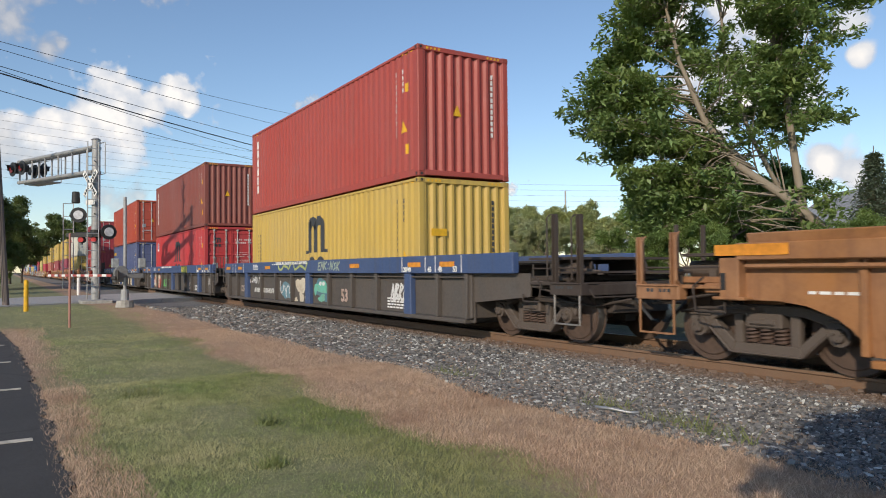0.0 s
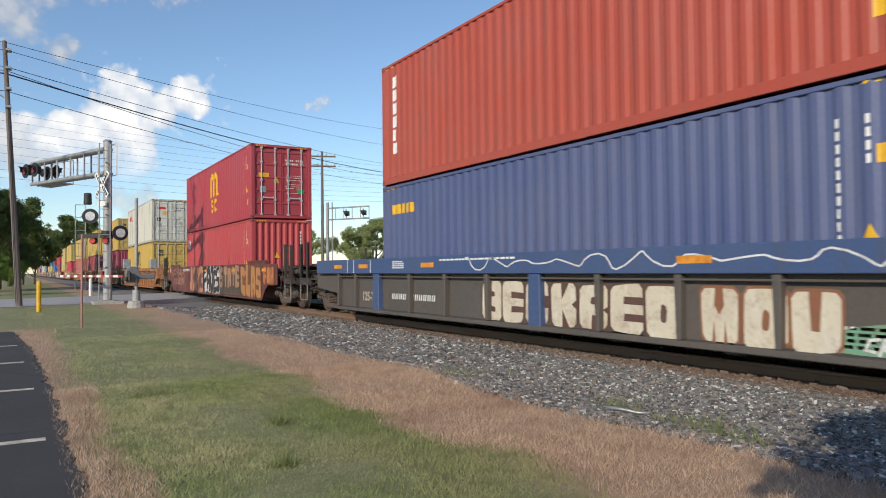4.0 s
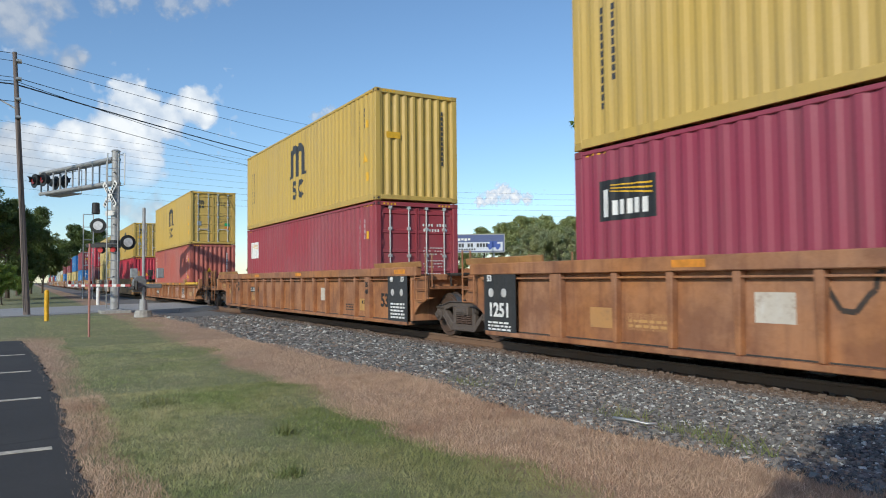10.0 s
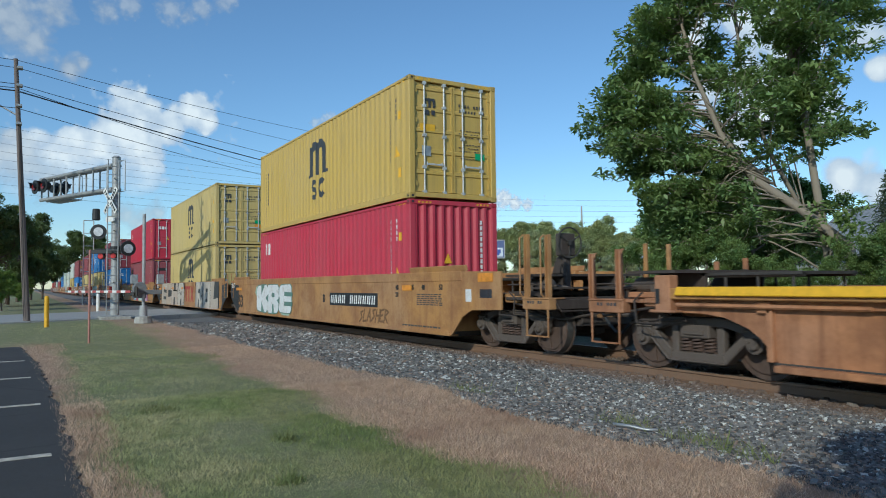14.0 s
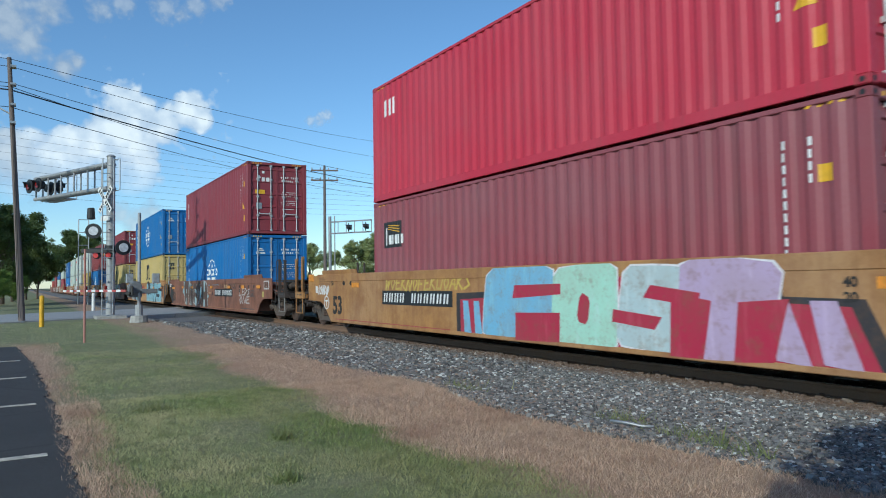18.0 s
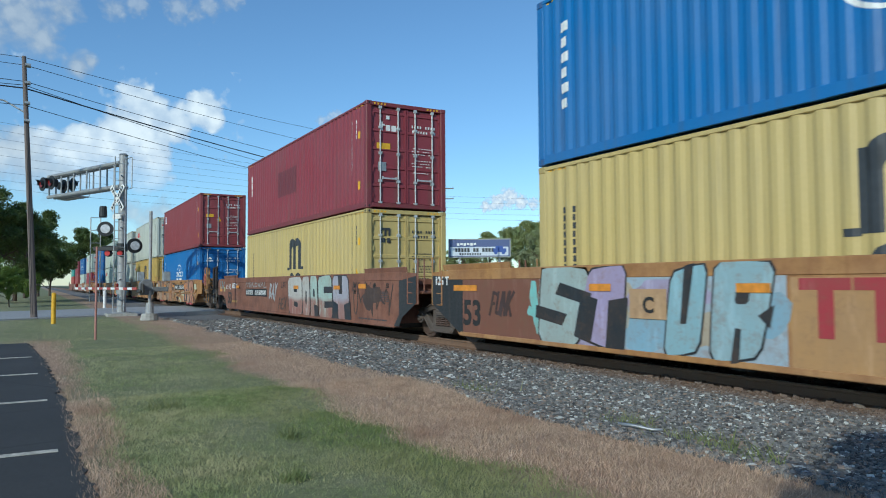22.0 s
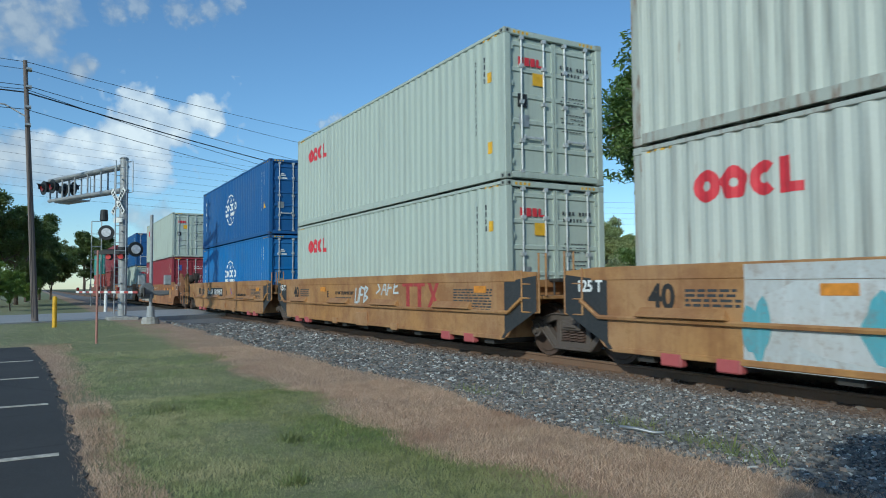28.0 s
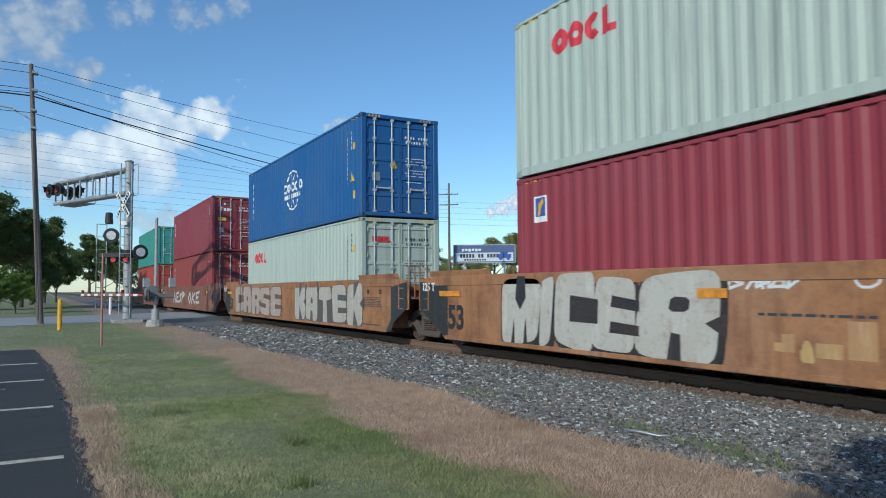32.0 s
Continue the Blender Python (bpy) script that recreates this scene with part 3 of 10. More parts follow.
TRI = [(HX - 0.85, 1.05), (HX - 0.55, 1.05), (HX - 0.70, 1.33)]
WARN = side_mark([TRI], M_YELLOW, "yellow warning triangle", "warning_triangle")
STICK = side_mark([rect(HX - 0.62, HX - 0.45, 1.95, 2.15), rect(HX - 0.62, HX - 0.45, 0.55, 0.78)], M_YELLOW, "yellow stickers", "sticker")
ENDTRI = end_mark([(-0.30 + 0.02 * i, -0.10 - 0.02 * i, 1.40 + 0.045 * i, 1.445 + 0.045 * i) for i in range(5)], M_YELLOW, "yellow warning triangle", "warning_triangle")
ENDSTICK = end_mark([(-0.90, -0.50, 1.62, 1.78)], M_YELLOW, "yellow caution sticker")
ENDGREEN = end_mark([(0.62, 0.90, 1.02, 1.18)], M_GREENMARK, "green sticker")
ENDORANGE = end_mark([(0.62, 0.92, 0.82, 0.98)], M_ORANGE, "orange sticker")
MNAME = side_mark(bar_column(-HX + 0.62, 2.15, 12, 0.07, 0.10, 0.035) + bar_column(-HX + 0.86, 2.15, 9, 0.07, 0.10, 0.035), M_LOGODARK, "company name as two columns of dark bars", "name_column")
ENDCREST = end_mark([(-0.80, -0.74, 2.18, 2.38), (-0.68, -0.62, 2.18, 2.36), (-0.56, -0.50, 2.18, 2.36), (-0.80, -0.50, 2.34, 2.40), (-0.78, -0.66, 2.00, 2.12), (-0.60, -0.50, 2.00, 2.12)], M_LOGODARK, "small dark crest", "logo")
CREST_HI = side_mark(arch_logo(0.0, 1.38, 0.92), M_LOGODARK, "large dark crest of arches and waves")
CREST_MID = side_mark(arch_logo(0.05, 1.40, 0.90), M_LOGODARK, "large dark crest of arches and waves")
CREST_Y = side_mark(arch_logo(0.0, 1.40, 0.92), M_YELLOW, "large golden crest of arches and waves")


def flag(x=-HX + 0.55, z=2.0):
    def go(ob, dx):
        corr_decal(ob, "sticker", [rect(x - 0.03, x + 0.31, z + 0.06, z + 0.52)], M_WHITE, "small blue and yellow sticker")
        o = corr_decal(ob, "sticker_field", [rect(x, x + 0.28, z + 0.16, z + 0.49)], M_BLUEMARK)
        o.location.y = -0.003
        o = corr_decal(ob, "sticker_flash", [[(x + 0.05, z + 0.18), (x + 0.10, z + 0.18), (x + 0.25, z + 0.40), (x + 0.24, z + 0.47), (x + 0.08, z + 0.40)]], M_YELLOW)
        o.location.y = -0.006
    return go


def shield(x=-HX + 0.55, z=1.75, field=None, wide=1.15, tall=0.62):
    def go(ob, dx):
        corr_decal(ob, "logo_panel", [rect(x, x + wide, z, z + tall)], field or M_BLACK, "framed lighthouse badge in black, white and yellow")
        o = corr_decal(ob, "logo_letters", [rect(x + 0.28 + 0.15 * i, x + 0.38 + 0.15 * i, z + 0.08, z + 0.30) for i in range(5)] + [rect(x + 0.08, x + 0.2, z + 0.06, z + 0.48)], M_WHITE)
        o.location.y = -0.003
        o = corr_decal(ob, "logo_beams", [[(x + 0.25, z + 0.44 + 0.045 * i), (x + wide - 0.06, z + 0.34 + 0.07 * i), (x + wide - 0.06, z + 0.37 + 0.07 * i), (x + 0.25, z + 0.455 + 0.045 * i)] for i in range(3)], M_YELLOW)
        o.location.y = -0.003
    return go


GLOBE = side_mark(globe_low(-0.08, 1.62, 1.0), M_WHITE, "white arched globe emblem over bars")
GLOBE_LO = side_mark(globe_logo(-0.08, 1.53, 1.0), M_WHITE, "white arched globe emblem over bars")
ENDGLOBE = end_mark([(-0.86, -0.50, 2.14, 2.20), (-0.80, -0.56, 2.26, 2.30), (-0.74, -0.62, 2.32, 2.36)], M_WHITE, "small white emblem", "logo")
CHARS = side_mark(bar_column(-HX + 0.62, 2.35, 6, 0.2, 0.16, 0.10), M_WHITE, "column of white characters as bars", "name_column")
BLOOM = side_mark(flower_logo(-4.28, 2.18, 0.70), M_REDMARK, "red flower emblem between rings")
ENDBLOOM = end_mark([(-0.86, -0.74, 2.22, 2.38), (-0.71, -0.60, 2.22, 2.38), (-0.57, -0.46, 2.22, 2.38), (-0.43, -0.37, 2.22, 2.38), (-0.37, -0.28, 2.22, 2.26)], M_REDMARK, "small red emblem", "logo")
ENDPLATE = end_mark([(-0.88, -0.66, 1.40, 1.66)], M_BLACK, "black square plate", "plate")
ENDCAUTION = end_mark([(-0.52, -0.26, 1.86, 2.10)], M_YELLOW, "yellow caution sticker")
SHORTBARS = letters(-HX + 0.55, 2.55, 6, 1.0, M_WHITE)
SMALLBARS = letters(-HX + 0.55, 2.35, 3, 0.9, M_WHITE)
ENDTEX = end_mark([(-0.78, -0.72, 2.12, 2.36), (-0.82, -0.66, 2.26, 2.30), (-0.63, -0.50, 2.12, 2.28), (-0.46, -0.32, 2.12, 2.28), (-0.62, -0.52, 2.44, 2.54)], M_WHITE, "white maker's mark", "logo")
CAI = side_mark([rect(-HX + 0.6, -HX + 0.78, 2.05, 2.45), rect(-HX + 0.86, -HX + 1.02, 2.05, 2.45), rect(-HX + 1.1, -HX + 1.16, 2.05, 2.45)], M_WHITE, "white maker's mark as three bars")
ENDCAI = end_mark([(-0.80, -0.62, 2.14, 2.34), (-0.58, -0.42, 2.14, 2.34), (-0.38, -0.32, 2.14, 2.34)], M_WHITE, "white maker's mark", "logo")

RED = (0.40, 0.062, 0.045)
BROWN = (0.25, 0.065, 0.048)
BRIGHT = (0.50, 0.035, 0.04)
ORANGE_RED = (0.42, 0.065, 0.035)
NAVY = (0.075, 0.10, 0.22)
YELL = (0.56, 0.38, 0.085)
PALEYELL = (0.55, 0.42, 0.15)
MAROON = (0.30, 0.04, 0.075)
FADED = (0.45, 0.105, 0.075)
PINKRED = (0.50, 0.025, 0.055)
TEX = (0.25, 0.035, 0.048)
BLUE = (0.012, 0.15, 0.42)
DEEPBLUE = (0.012, 0.10, 0.30)
WHITE_OLD = (0.62, 0.61, 0.53)
PALE = (0.46, 0.52, 0.45)
TEAL = (0.06, 0.30, 0.25)

Z_LOW = RAIL_TOP + 0.335
Z_TOP = Z_LOW + CH + 0.02
# (upper, lower): colour words, colour, lead end, marks, extras
STACKS = [
    (("red", RED, "wall", [SHORTBARS, WARN, STICK, ENDTRI], {}), ("yellow", YELL, "wall", [MNAME, CREST_MID, WARN, ENDSTICK], {"text": M_LOGODARK})),
    (("brown-red", BROWN, "wall", [SHORTBARS, WARN, STICK, ENDTRI], {}), ("bright red", BRIGHT, "doors", [flag(), CREST_MID, WARN, STICK, ENDCREST], {})),
    (("orange-red", ORANGE_RED, "doors", [SHORTBARS, STICK, WARN, ENDTRI], {}), ("navy blue", NAVY, "doors", [side_mark([rect(-HX + 0.5 + 0.22 * i, -HX + 0.68 + 0.22 * i, 2.2, 2.42) for i in range(5)], M_YELLOW, "yellow lettering as bars"), WARN, STICK], {"wash": 0.4})),
    (("crimson", (0.40, 0.04, 0.055), "doors", [CREST_Y, WARN, STICK, ENDSTICK, ENDGREEN, ENDTRI], {}), ("crimson", (0.46, 0.055, 0.06), "wall", [flag(), WARN, STICK, ENDTRI], {})),
    (("rust-streaked white", WHITE_OLD, "doors", [BLOOM, STICK, ENDCAUTION, ENDBLOOM, ENDPLATE], {"rust": 0.55, "dirt": 0.5, "text": M_LOGODARK}), ("yellow", YELL, "doors", [MNAME, CREST_MID, WARN, ENDCREST], {"text": M_LOGODARK})),
    (("yellow", YELL, "doors", [MNAME, CREST_HI, WARN, STICK, ENDCREST, ENDGREEN, ENDORANGE], {"text": M_LOGODARK}), ("maroon", MAROON, "wall", [shield(), STICK, ENDTRI], {})),
    (("yellow", YELL, "wall", [MNAME, CREST_HI, WARN, STICK, ENDSTICK], {"text": M_LOGODARK}), ("maroon-red", (0.33, 0.045, 0.06), "doors", [shield(field=M_WHITE, wide=0.95), STICK], {"wash": 0.5})),
    (("yellow", YELL, "doors", [MNAME, CREST_HI, WARN, STICK, ENDCREST, ENDGREEN, ENDORANGE], {"text": M_LOGODARK}), ("faded red", FADED, "wall", [SHORTBARS, WARN, STICK, ENDTRI, side_mark([rect(-2.35, -1.55, 1.9, 2.75)], paint("faded_patch", (0.36, 0.10, 0.10), 0.6), "repainted purple-grey patch", "patch")], {"wash": 0.6, "rust": 0.25, "dirt": 0.35})),
    (("yellow", YELL, "doors", [MNAME, CREST_HI, WARN, STICK, ENDCREST, ENDSTICK, ENDGREEN], {"text": M_LOGODARK}), ("bright pinkish red", PINKRED, "wall", [CAI, WARN, STICK, ENDTRI], {})),
    (("yellow", PALEYELL, "doors", [MNAME, CREST_HI, WARN, STICK, ENDCREST, ENDORANGE, ENDGREEN], {"text": M_LOGODARK}), ("yellow", PALEYELL, "doors", [MNAME, CREST_MID, WARN, ENDCREST, ENDORANGE], {"text": M_LOGODARK})),
    (("bright red", PINKRED, "doors", [CAI, ENDCAI, WARN, STICK, ENDTRI, end_mark([(0.55, 0.85, 1.1, 1.5)], M_YELLOW, "yellow sticker")], {}), ("faded maroon", (0.28, 0.055, 0.07), "doors", [shield(wide=0.9), STICK, end_mark([(-0.86, -0.3, 2.1, 2.3)], M_BLACK, "small badge", "logo")], {"wash": 0.55})),
    (("dark maroon", TEX, "doors", [SMALLBARS, ENDTEX, ENDSTICK, WARN, STICK], {}), ("blue", BLUE, "doors", [GLOBE_LO, CHARS, ENDGLOBE, STICK], {})),
    (("blue", BLUE, "doors", [GLOBE, CHARS, ENDGLOBE, WARN, STICK], {}), ("yellow", PALEYELL, "doors", [MNAME, CREST_MID, WARN, ENDCREST], {"text": M_LOGODARK})),
    (("dark maroon", TEX, "doors", [SMALLBARS, ENDTEX, ENDSTICK, STICK, side_mark([rect(-1.9, 0.2, 1.1, 2.0)], paint("painted_out", (0.15, 0.03, 0.04), 0.6), "painted-out emblem", "patch")], {"rust": 0.3, "dirt": 0.4}), ("yellow", PALEYELL, "doors", [MNAME, CREST_MID, WARN, STICK, ENDCREST], {"text": M_LOGODARK})),
    (("dull red", (0.24, 0.04, 0.045), "doors", [flag(), ENDSTICK, ENDTRI, STICK], {}), ("blue", BLUE, "doors", [GLOBE_LO, CHARS, ENDGLOBE, STICK], {})),
    (("streaked white", (0.52, 0.55, 0.48), "doors", [BLOOM, ENDBLOOM, ENDCAUTION, ENDPLATE], {"dirt": 0.45, "rust": 0.2, "text": M_LOGODARK}), ("mustard yellow", (0.48, 0.33, 0.08), "doors", [CREST_MID, ENDCREST], {"text": M_LOGODARK})),
    (("rust-stained white", (0.52, 0.55, 0.48), "doors", [BLOOM, ENDBLOOM, ENDCAUTION], {"rust": 0.5, "dirt": 0.45, "text": M_LOGODARK}), ("streaked white", (0.52, 0.55, 0.49), "doors", [BLOOM, ENDBLOOM, ENDCAUTION], {"rust": 0.35, "dirt": 0.4, "text": M_LOGODARK})),
    (("pale grey-green", PALE, "doors", [BLOOM, ENDBLOOM, ENDCAUTION, ENDPLATE, STICK], {"text": M_LOGODARK, "dirt": 0.2}), ("pale grey-green", PALE, "doors", [BLOOM, ENDBLOOM, ENDCAUTION, STICK], {"text": M_LOGODARK, "dirt": 0.2})),
    (("blue", DEEPBLUE, "doors", [GLOBE, CHARS, ENDGLOBE, WARN], {}), ("blue", BLUE, "doors", [GLOBE_LO, CHARS, ENDGLOBE], {})),
    (("pale grey-green", PALE, "doors", [BLOOM, ENDBLOOM, ENDCAUTION, ENDPLATE], {"text": M_LOGODARK, "dirt": 0.35}), ("deep red", (0.28, 0.03, 0.045), "doors", [flag(), WARN, STICK, end_mark([(-0.84, -0.6, 2.05, 2.4)], M_BLUEMARK, "small blue sticker")], {})),
    (("blue", DEEPBLUE, "doors", [side_mark(globe_low(-0.08, 1.6, 1.0), M_WHITE, "white globe emblem"), CHARS, WARN, STICK, ENDTRI], {}), ("pale grey-green", PALE, "doors", [BLOOM, ENDBLOOM, STICK], {"text": M_LOGODARK})),
    (("dark maroon", TEX, "doors", [SMALLBARS, ENDTEX, ENDSTICK], {}), ("dull red", (0.28, 0.05, 0.045), "doors", [SMALLBARS], {})),
    (("sea green", TEAL, "doors", [SMALLBARS], {}), ("red", RED, "doors", [flag()], {})),
]
for i, (u, pair) in enumerate(zip(STACK_U, STACKS)):
    for j, (words, rgb, lead, marks, extra) in enumerate(pair):
        container(words, rgb, u, Z_LOW if j else Z_TOP, lead, marks, seed=i * 2.0 + j + 1, **extra)


# ---- well cars ----
def truck_meshes():
    c = {}
    for y in (-1, 1):
        side = []
        w = 0.06
        y0, y1 = y * 0.99 - w, y * 0.99 + w
        # cast side frame: pedestals over the axles, arched top member, sloping tension members
        for poly in ([(-1.10, 0.60), (-1.02, 0.68), (-0.80, 0.665), (-0.50, 0.745), (0.0, 0.755), (0.0, 0.645), (-0.48, 0.635), (-0.72, 0.565), (-0.78, 0.46), (-1.07, 0.46)],
                     [(1.10, 0.60), (1.02, 0.68), (0.80, 0.665), (0.50, 0.745), (0.0, 0.755), (0.0, 0.645), (0.48, 0.635), (0.72, 0.565), (0.78, 0.46), (1.07, 0.46)],
                     [(-0.78, 0.46), (-0.72, 0.565), (-0.42, 0.30), (-0.46, 0.17)], [(0.78, 0.46), (0.72, 0.565), (0.42, 0.30), (0.46, 0.17)],
                     [(-0.46, 0.17), (-0.42, 0.29), (0.42, 0.29), (0.46, 0.17)]):
            side.append(plate(poly, y0, y1))
        for x in (-0.37, 0.37):
            side.append(box(x - 0.06, x + 0.06, y0 + 0.01, y1 - 0.01, 0.28, 0.65))
        # flanges that stand out from the web
        f0, f1 = y * 0.99 - 0.10, y * 0.99 + 0.10
        side.append(box(-0.45, 0.45, f0, f1, 0.155, 0.185))
        side.append(box(-0.50, 0.50, f0, f1, 0.735, 0.76))
        for sx in (-1, 1):
            side.append(moved(box(-0.22, 0.22, f0, f1, -0.015, 0.015), pose(sx * 0.62, 0, 0.315, 0, sx * -43, 0)))
            side.append(moved(box(-0.17, 0.17, f0, f1, -0.012, 0.012), pose(sx * 0.65, 0, 0.71, 0, sx * 14, 0)))
            side.append(box(sx * 0.915 - 0.16, sx * 0.915 + 0.16, f0, f1, 0.60, 0.63))
        c["frame", y] = mesh("side_frame", side, 0.012)
    c["bolster"] = mesh("bolster", [box(-0.24, 0.24, -1.10, 1.10, 0.48, 0.66), box(-0.17, 0.17, -1.13, 1.13, 0.52, 0.60), box(-0.34, 0.34, -0.9, 0.9, 0.6, 0.72)], 0.02)
    rig = [box(-1.25, 1.25, -0.12, 0.12, 0.34, 0.46), box(-0.55, -0.42, -0.66, 0.66, 0.26, 0.48), box(0.42, 0.55, -0.66, 0.66, 0.26, 0.48)]
    for sx in (-1, 1):
        rig += [box(sx * 0.46 - 0.04, sx * 0.46 + 0.04, y - 0.06, y + 0.06, 0.30, 0.62) for y in (-0.74, 0.74)]
        rig.append(tube((sx * 0.5, -0.3, 0.62), (sx * 1.2, -0.3, 0.74), 0.03, 8))
    c["rigging"] = mesh("brake_rigging", rig, 0.01)
    c["spring"] = mesh("spring", [sweep([(0.072 * math.cos(a), 0.072 * math.sin(a), 0.29 + 0.0072 * a) for a in np.arange(0, 28, 0.5)], [0.017] * 56, 5)])
    for y in (-1, 1):
        c["cap", y] = mesh("bearing_cap", [tube((0, y * 0.93, 0.46), (0, y * 1.10, 0.46), 0.135, 16, 0.125), tube((0, y * 1.10, 0.46), (0, y * 1.15, 0.46), 0.085, 14, 0.07), box(-0.14, 0.14, min(y * 0.93, y * 1.06), max(y * 0.93, y * 1.06), 0.5, 0.6)] + [tube((0.05 * math.cos(k), y * 1.15, 0.46 + 0.05 * math.sin(k)), (0.05 * math.cos(k), y * 1.17, 0.46 + 0.05 * math.sin(k)), 0.016, 6) for k in (0.5, 2.6, 4.7)])
    wh = [tube((0, -1.0, 0), (0, 1.0, 0), 0.08, 10)]
    for y in (-1, 1):
        wh += [tube((0, y * 0.70, 0), (0, y * 0.84, 0), 0.46, 28), tube((0, y * 0.68, 0), (0, y * 0.70, 0), 0.485, 28)]
        wh += [tube((0, y * 0.84, 0), (0, y * 0.86, 0), 0.40, 24, 0.38), tube((0, y * 0.84, 0), (0, y * 0.92, 0), 0.13, 12)]
        wh += [box(-0.03, 0.03, min(y * 0.84, y * 0.875), max(y * 0.84, y * 0.875), 0.15, 0.36)]
    c["wheel"] = mesh("wheelset", wh)
    c["wheel"].materials.append(M_WHEEL)
    c["wheel"].materials.append(M_TREAD)
    for p in c["wheel"].polygons:
        r = math.hypot(p.center.x, p.center.z)
        if 0.40 < r < 0.49 and abs(p.normal.y) < 0.5:
            p.material_index = 1
    return c


M_SPRING = plain("spring_steel", (0.10, 0.062, 0.048), 0.7)
M_DARKRUST = paint("dark_rusty_steel", (0.05, 0.036, 0.029), 0.75, 0.4, 0.25, 14.0, scale=2)
TM = truck_meshes()


def truck(car, x, material):
    t = part("truck", TM["bolster"], material, car, "cast steel truck with two axles", pose(x, 0, 0))
    for y in (-1, 1):
        part("side_frame", TM["frame", y], material, t)
    part("brake_rigging", TM["rigging"], M_DARKRUST, t, "dark brake beams and rods")
    for y in (-1.0, 1.0):
        for sx in (-0.19, 0.0, 0.19):
            part("spring", TM["spring"], M_SPRING, t, "", pose(sx, y, 0))
    for dx in (-0.915, 0.915):
        w = part("wheelset", TM["wheel"], M_WHEEL, t, "rusty wheels on one axle", pose(dx, 0, 0.46))
        for y in (-1, 1):
            part("bearing_cap", TM["cap", y], M_TRUCK, t, "", pose(dx, 0, 0))
        WHEELS.append((w, (dx, 0.0, 0.46)))


SIDE_Y = 1.49
M_STEPGREY = plain("worn_step_steel", (0.30, 0.28, 0.26), 0.5, 0.5)
M_PINK = paint("pink_paint", (0.45, 0.09, 0.09), 0.6, 0.4, 0.2, 9.0)
TTX_YELLOW = paint("rail_yellow", (0.44, 0.225, 0.07), 0.6, 0.5, 0.30, 3.0, (0.22, 0.09, 0.035), scale=1.3, wash=0.45, blotch=0.62)
TTX_TAN = paint("rail_tan", (0.44, 0.19, 0.075), 0.65, 0.55, 0.35, 4.0, (0.16, 0.065, 0.03), scale=1.3, wash=0.45, blotch=0.6)
TTX_ORANGE = paint("rail_orange", (0.43, 0.18, 0.062), 0.65, 0.55, 0.42, 4.0, (0.13, 0.05, 0.03), scale=1.5, wash=0.6, blotch=0.56)
TTX_BROWN = paint("rail_brown", (0.26, 0.105, 0.06), 0.7, 0.5, 0.35, 5.0, (0.10, 0.045, 0.03), scale=1.3, wash=0.35, blotch=0.6)
LEAD_ORANGE = paint("lead_orange", (0.36, 0.155, 0.05), 0.6, 0.6, 0.42, 6.0, (0.16, 0.075, 0.04), wash=0.6, blotch=0.50)
GREY_BODY = paint("rail_grey", (0.085, 0.075, 0.068), 0.7, 0.4, 0.1, 7.0, (0.12, 0.09, 0.07), scale=1.2, blotch=0.35)
BLUE_CHORD = paint("rail_blue", (0.045, 0.085, 0.20), 0.55, 0.4, 0.05, 8.0, (0.09, 0.075, 0.06))
RUST_MIX = paint("rail_rust_mix", (0.40, 0.18, 0.07), 0.7, 0.55, 0.45, 15.0, (0.15, 0.06, 0.032), scale=1.1, wash=0.4, blotch=0.65)
CP_RED = paint("oxide_red", (0.17, 0.045, 0.034), 0.65, 0.55, 0.4, 9.0, (0.06, 0.03, 0.024), wash=0.45, blotch=0.6)

M_ENDBLACK = paint("black_plate_paint", (0.028, 0.03, 0.032), 0.6, 0.35, 0.05, 12.0, (0.08, 0.065, 0.05))


def rod(points, r=0.016):
    return [sweep(points, [r] * len(points), 6)]


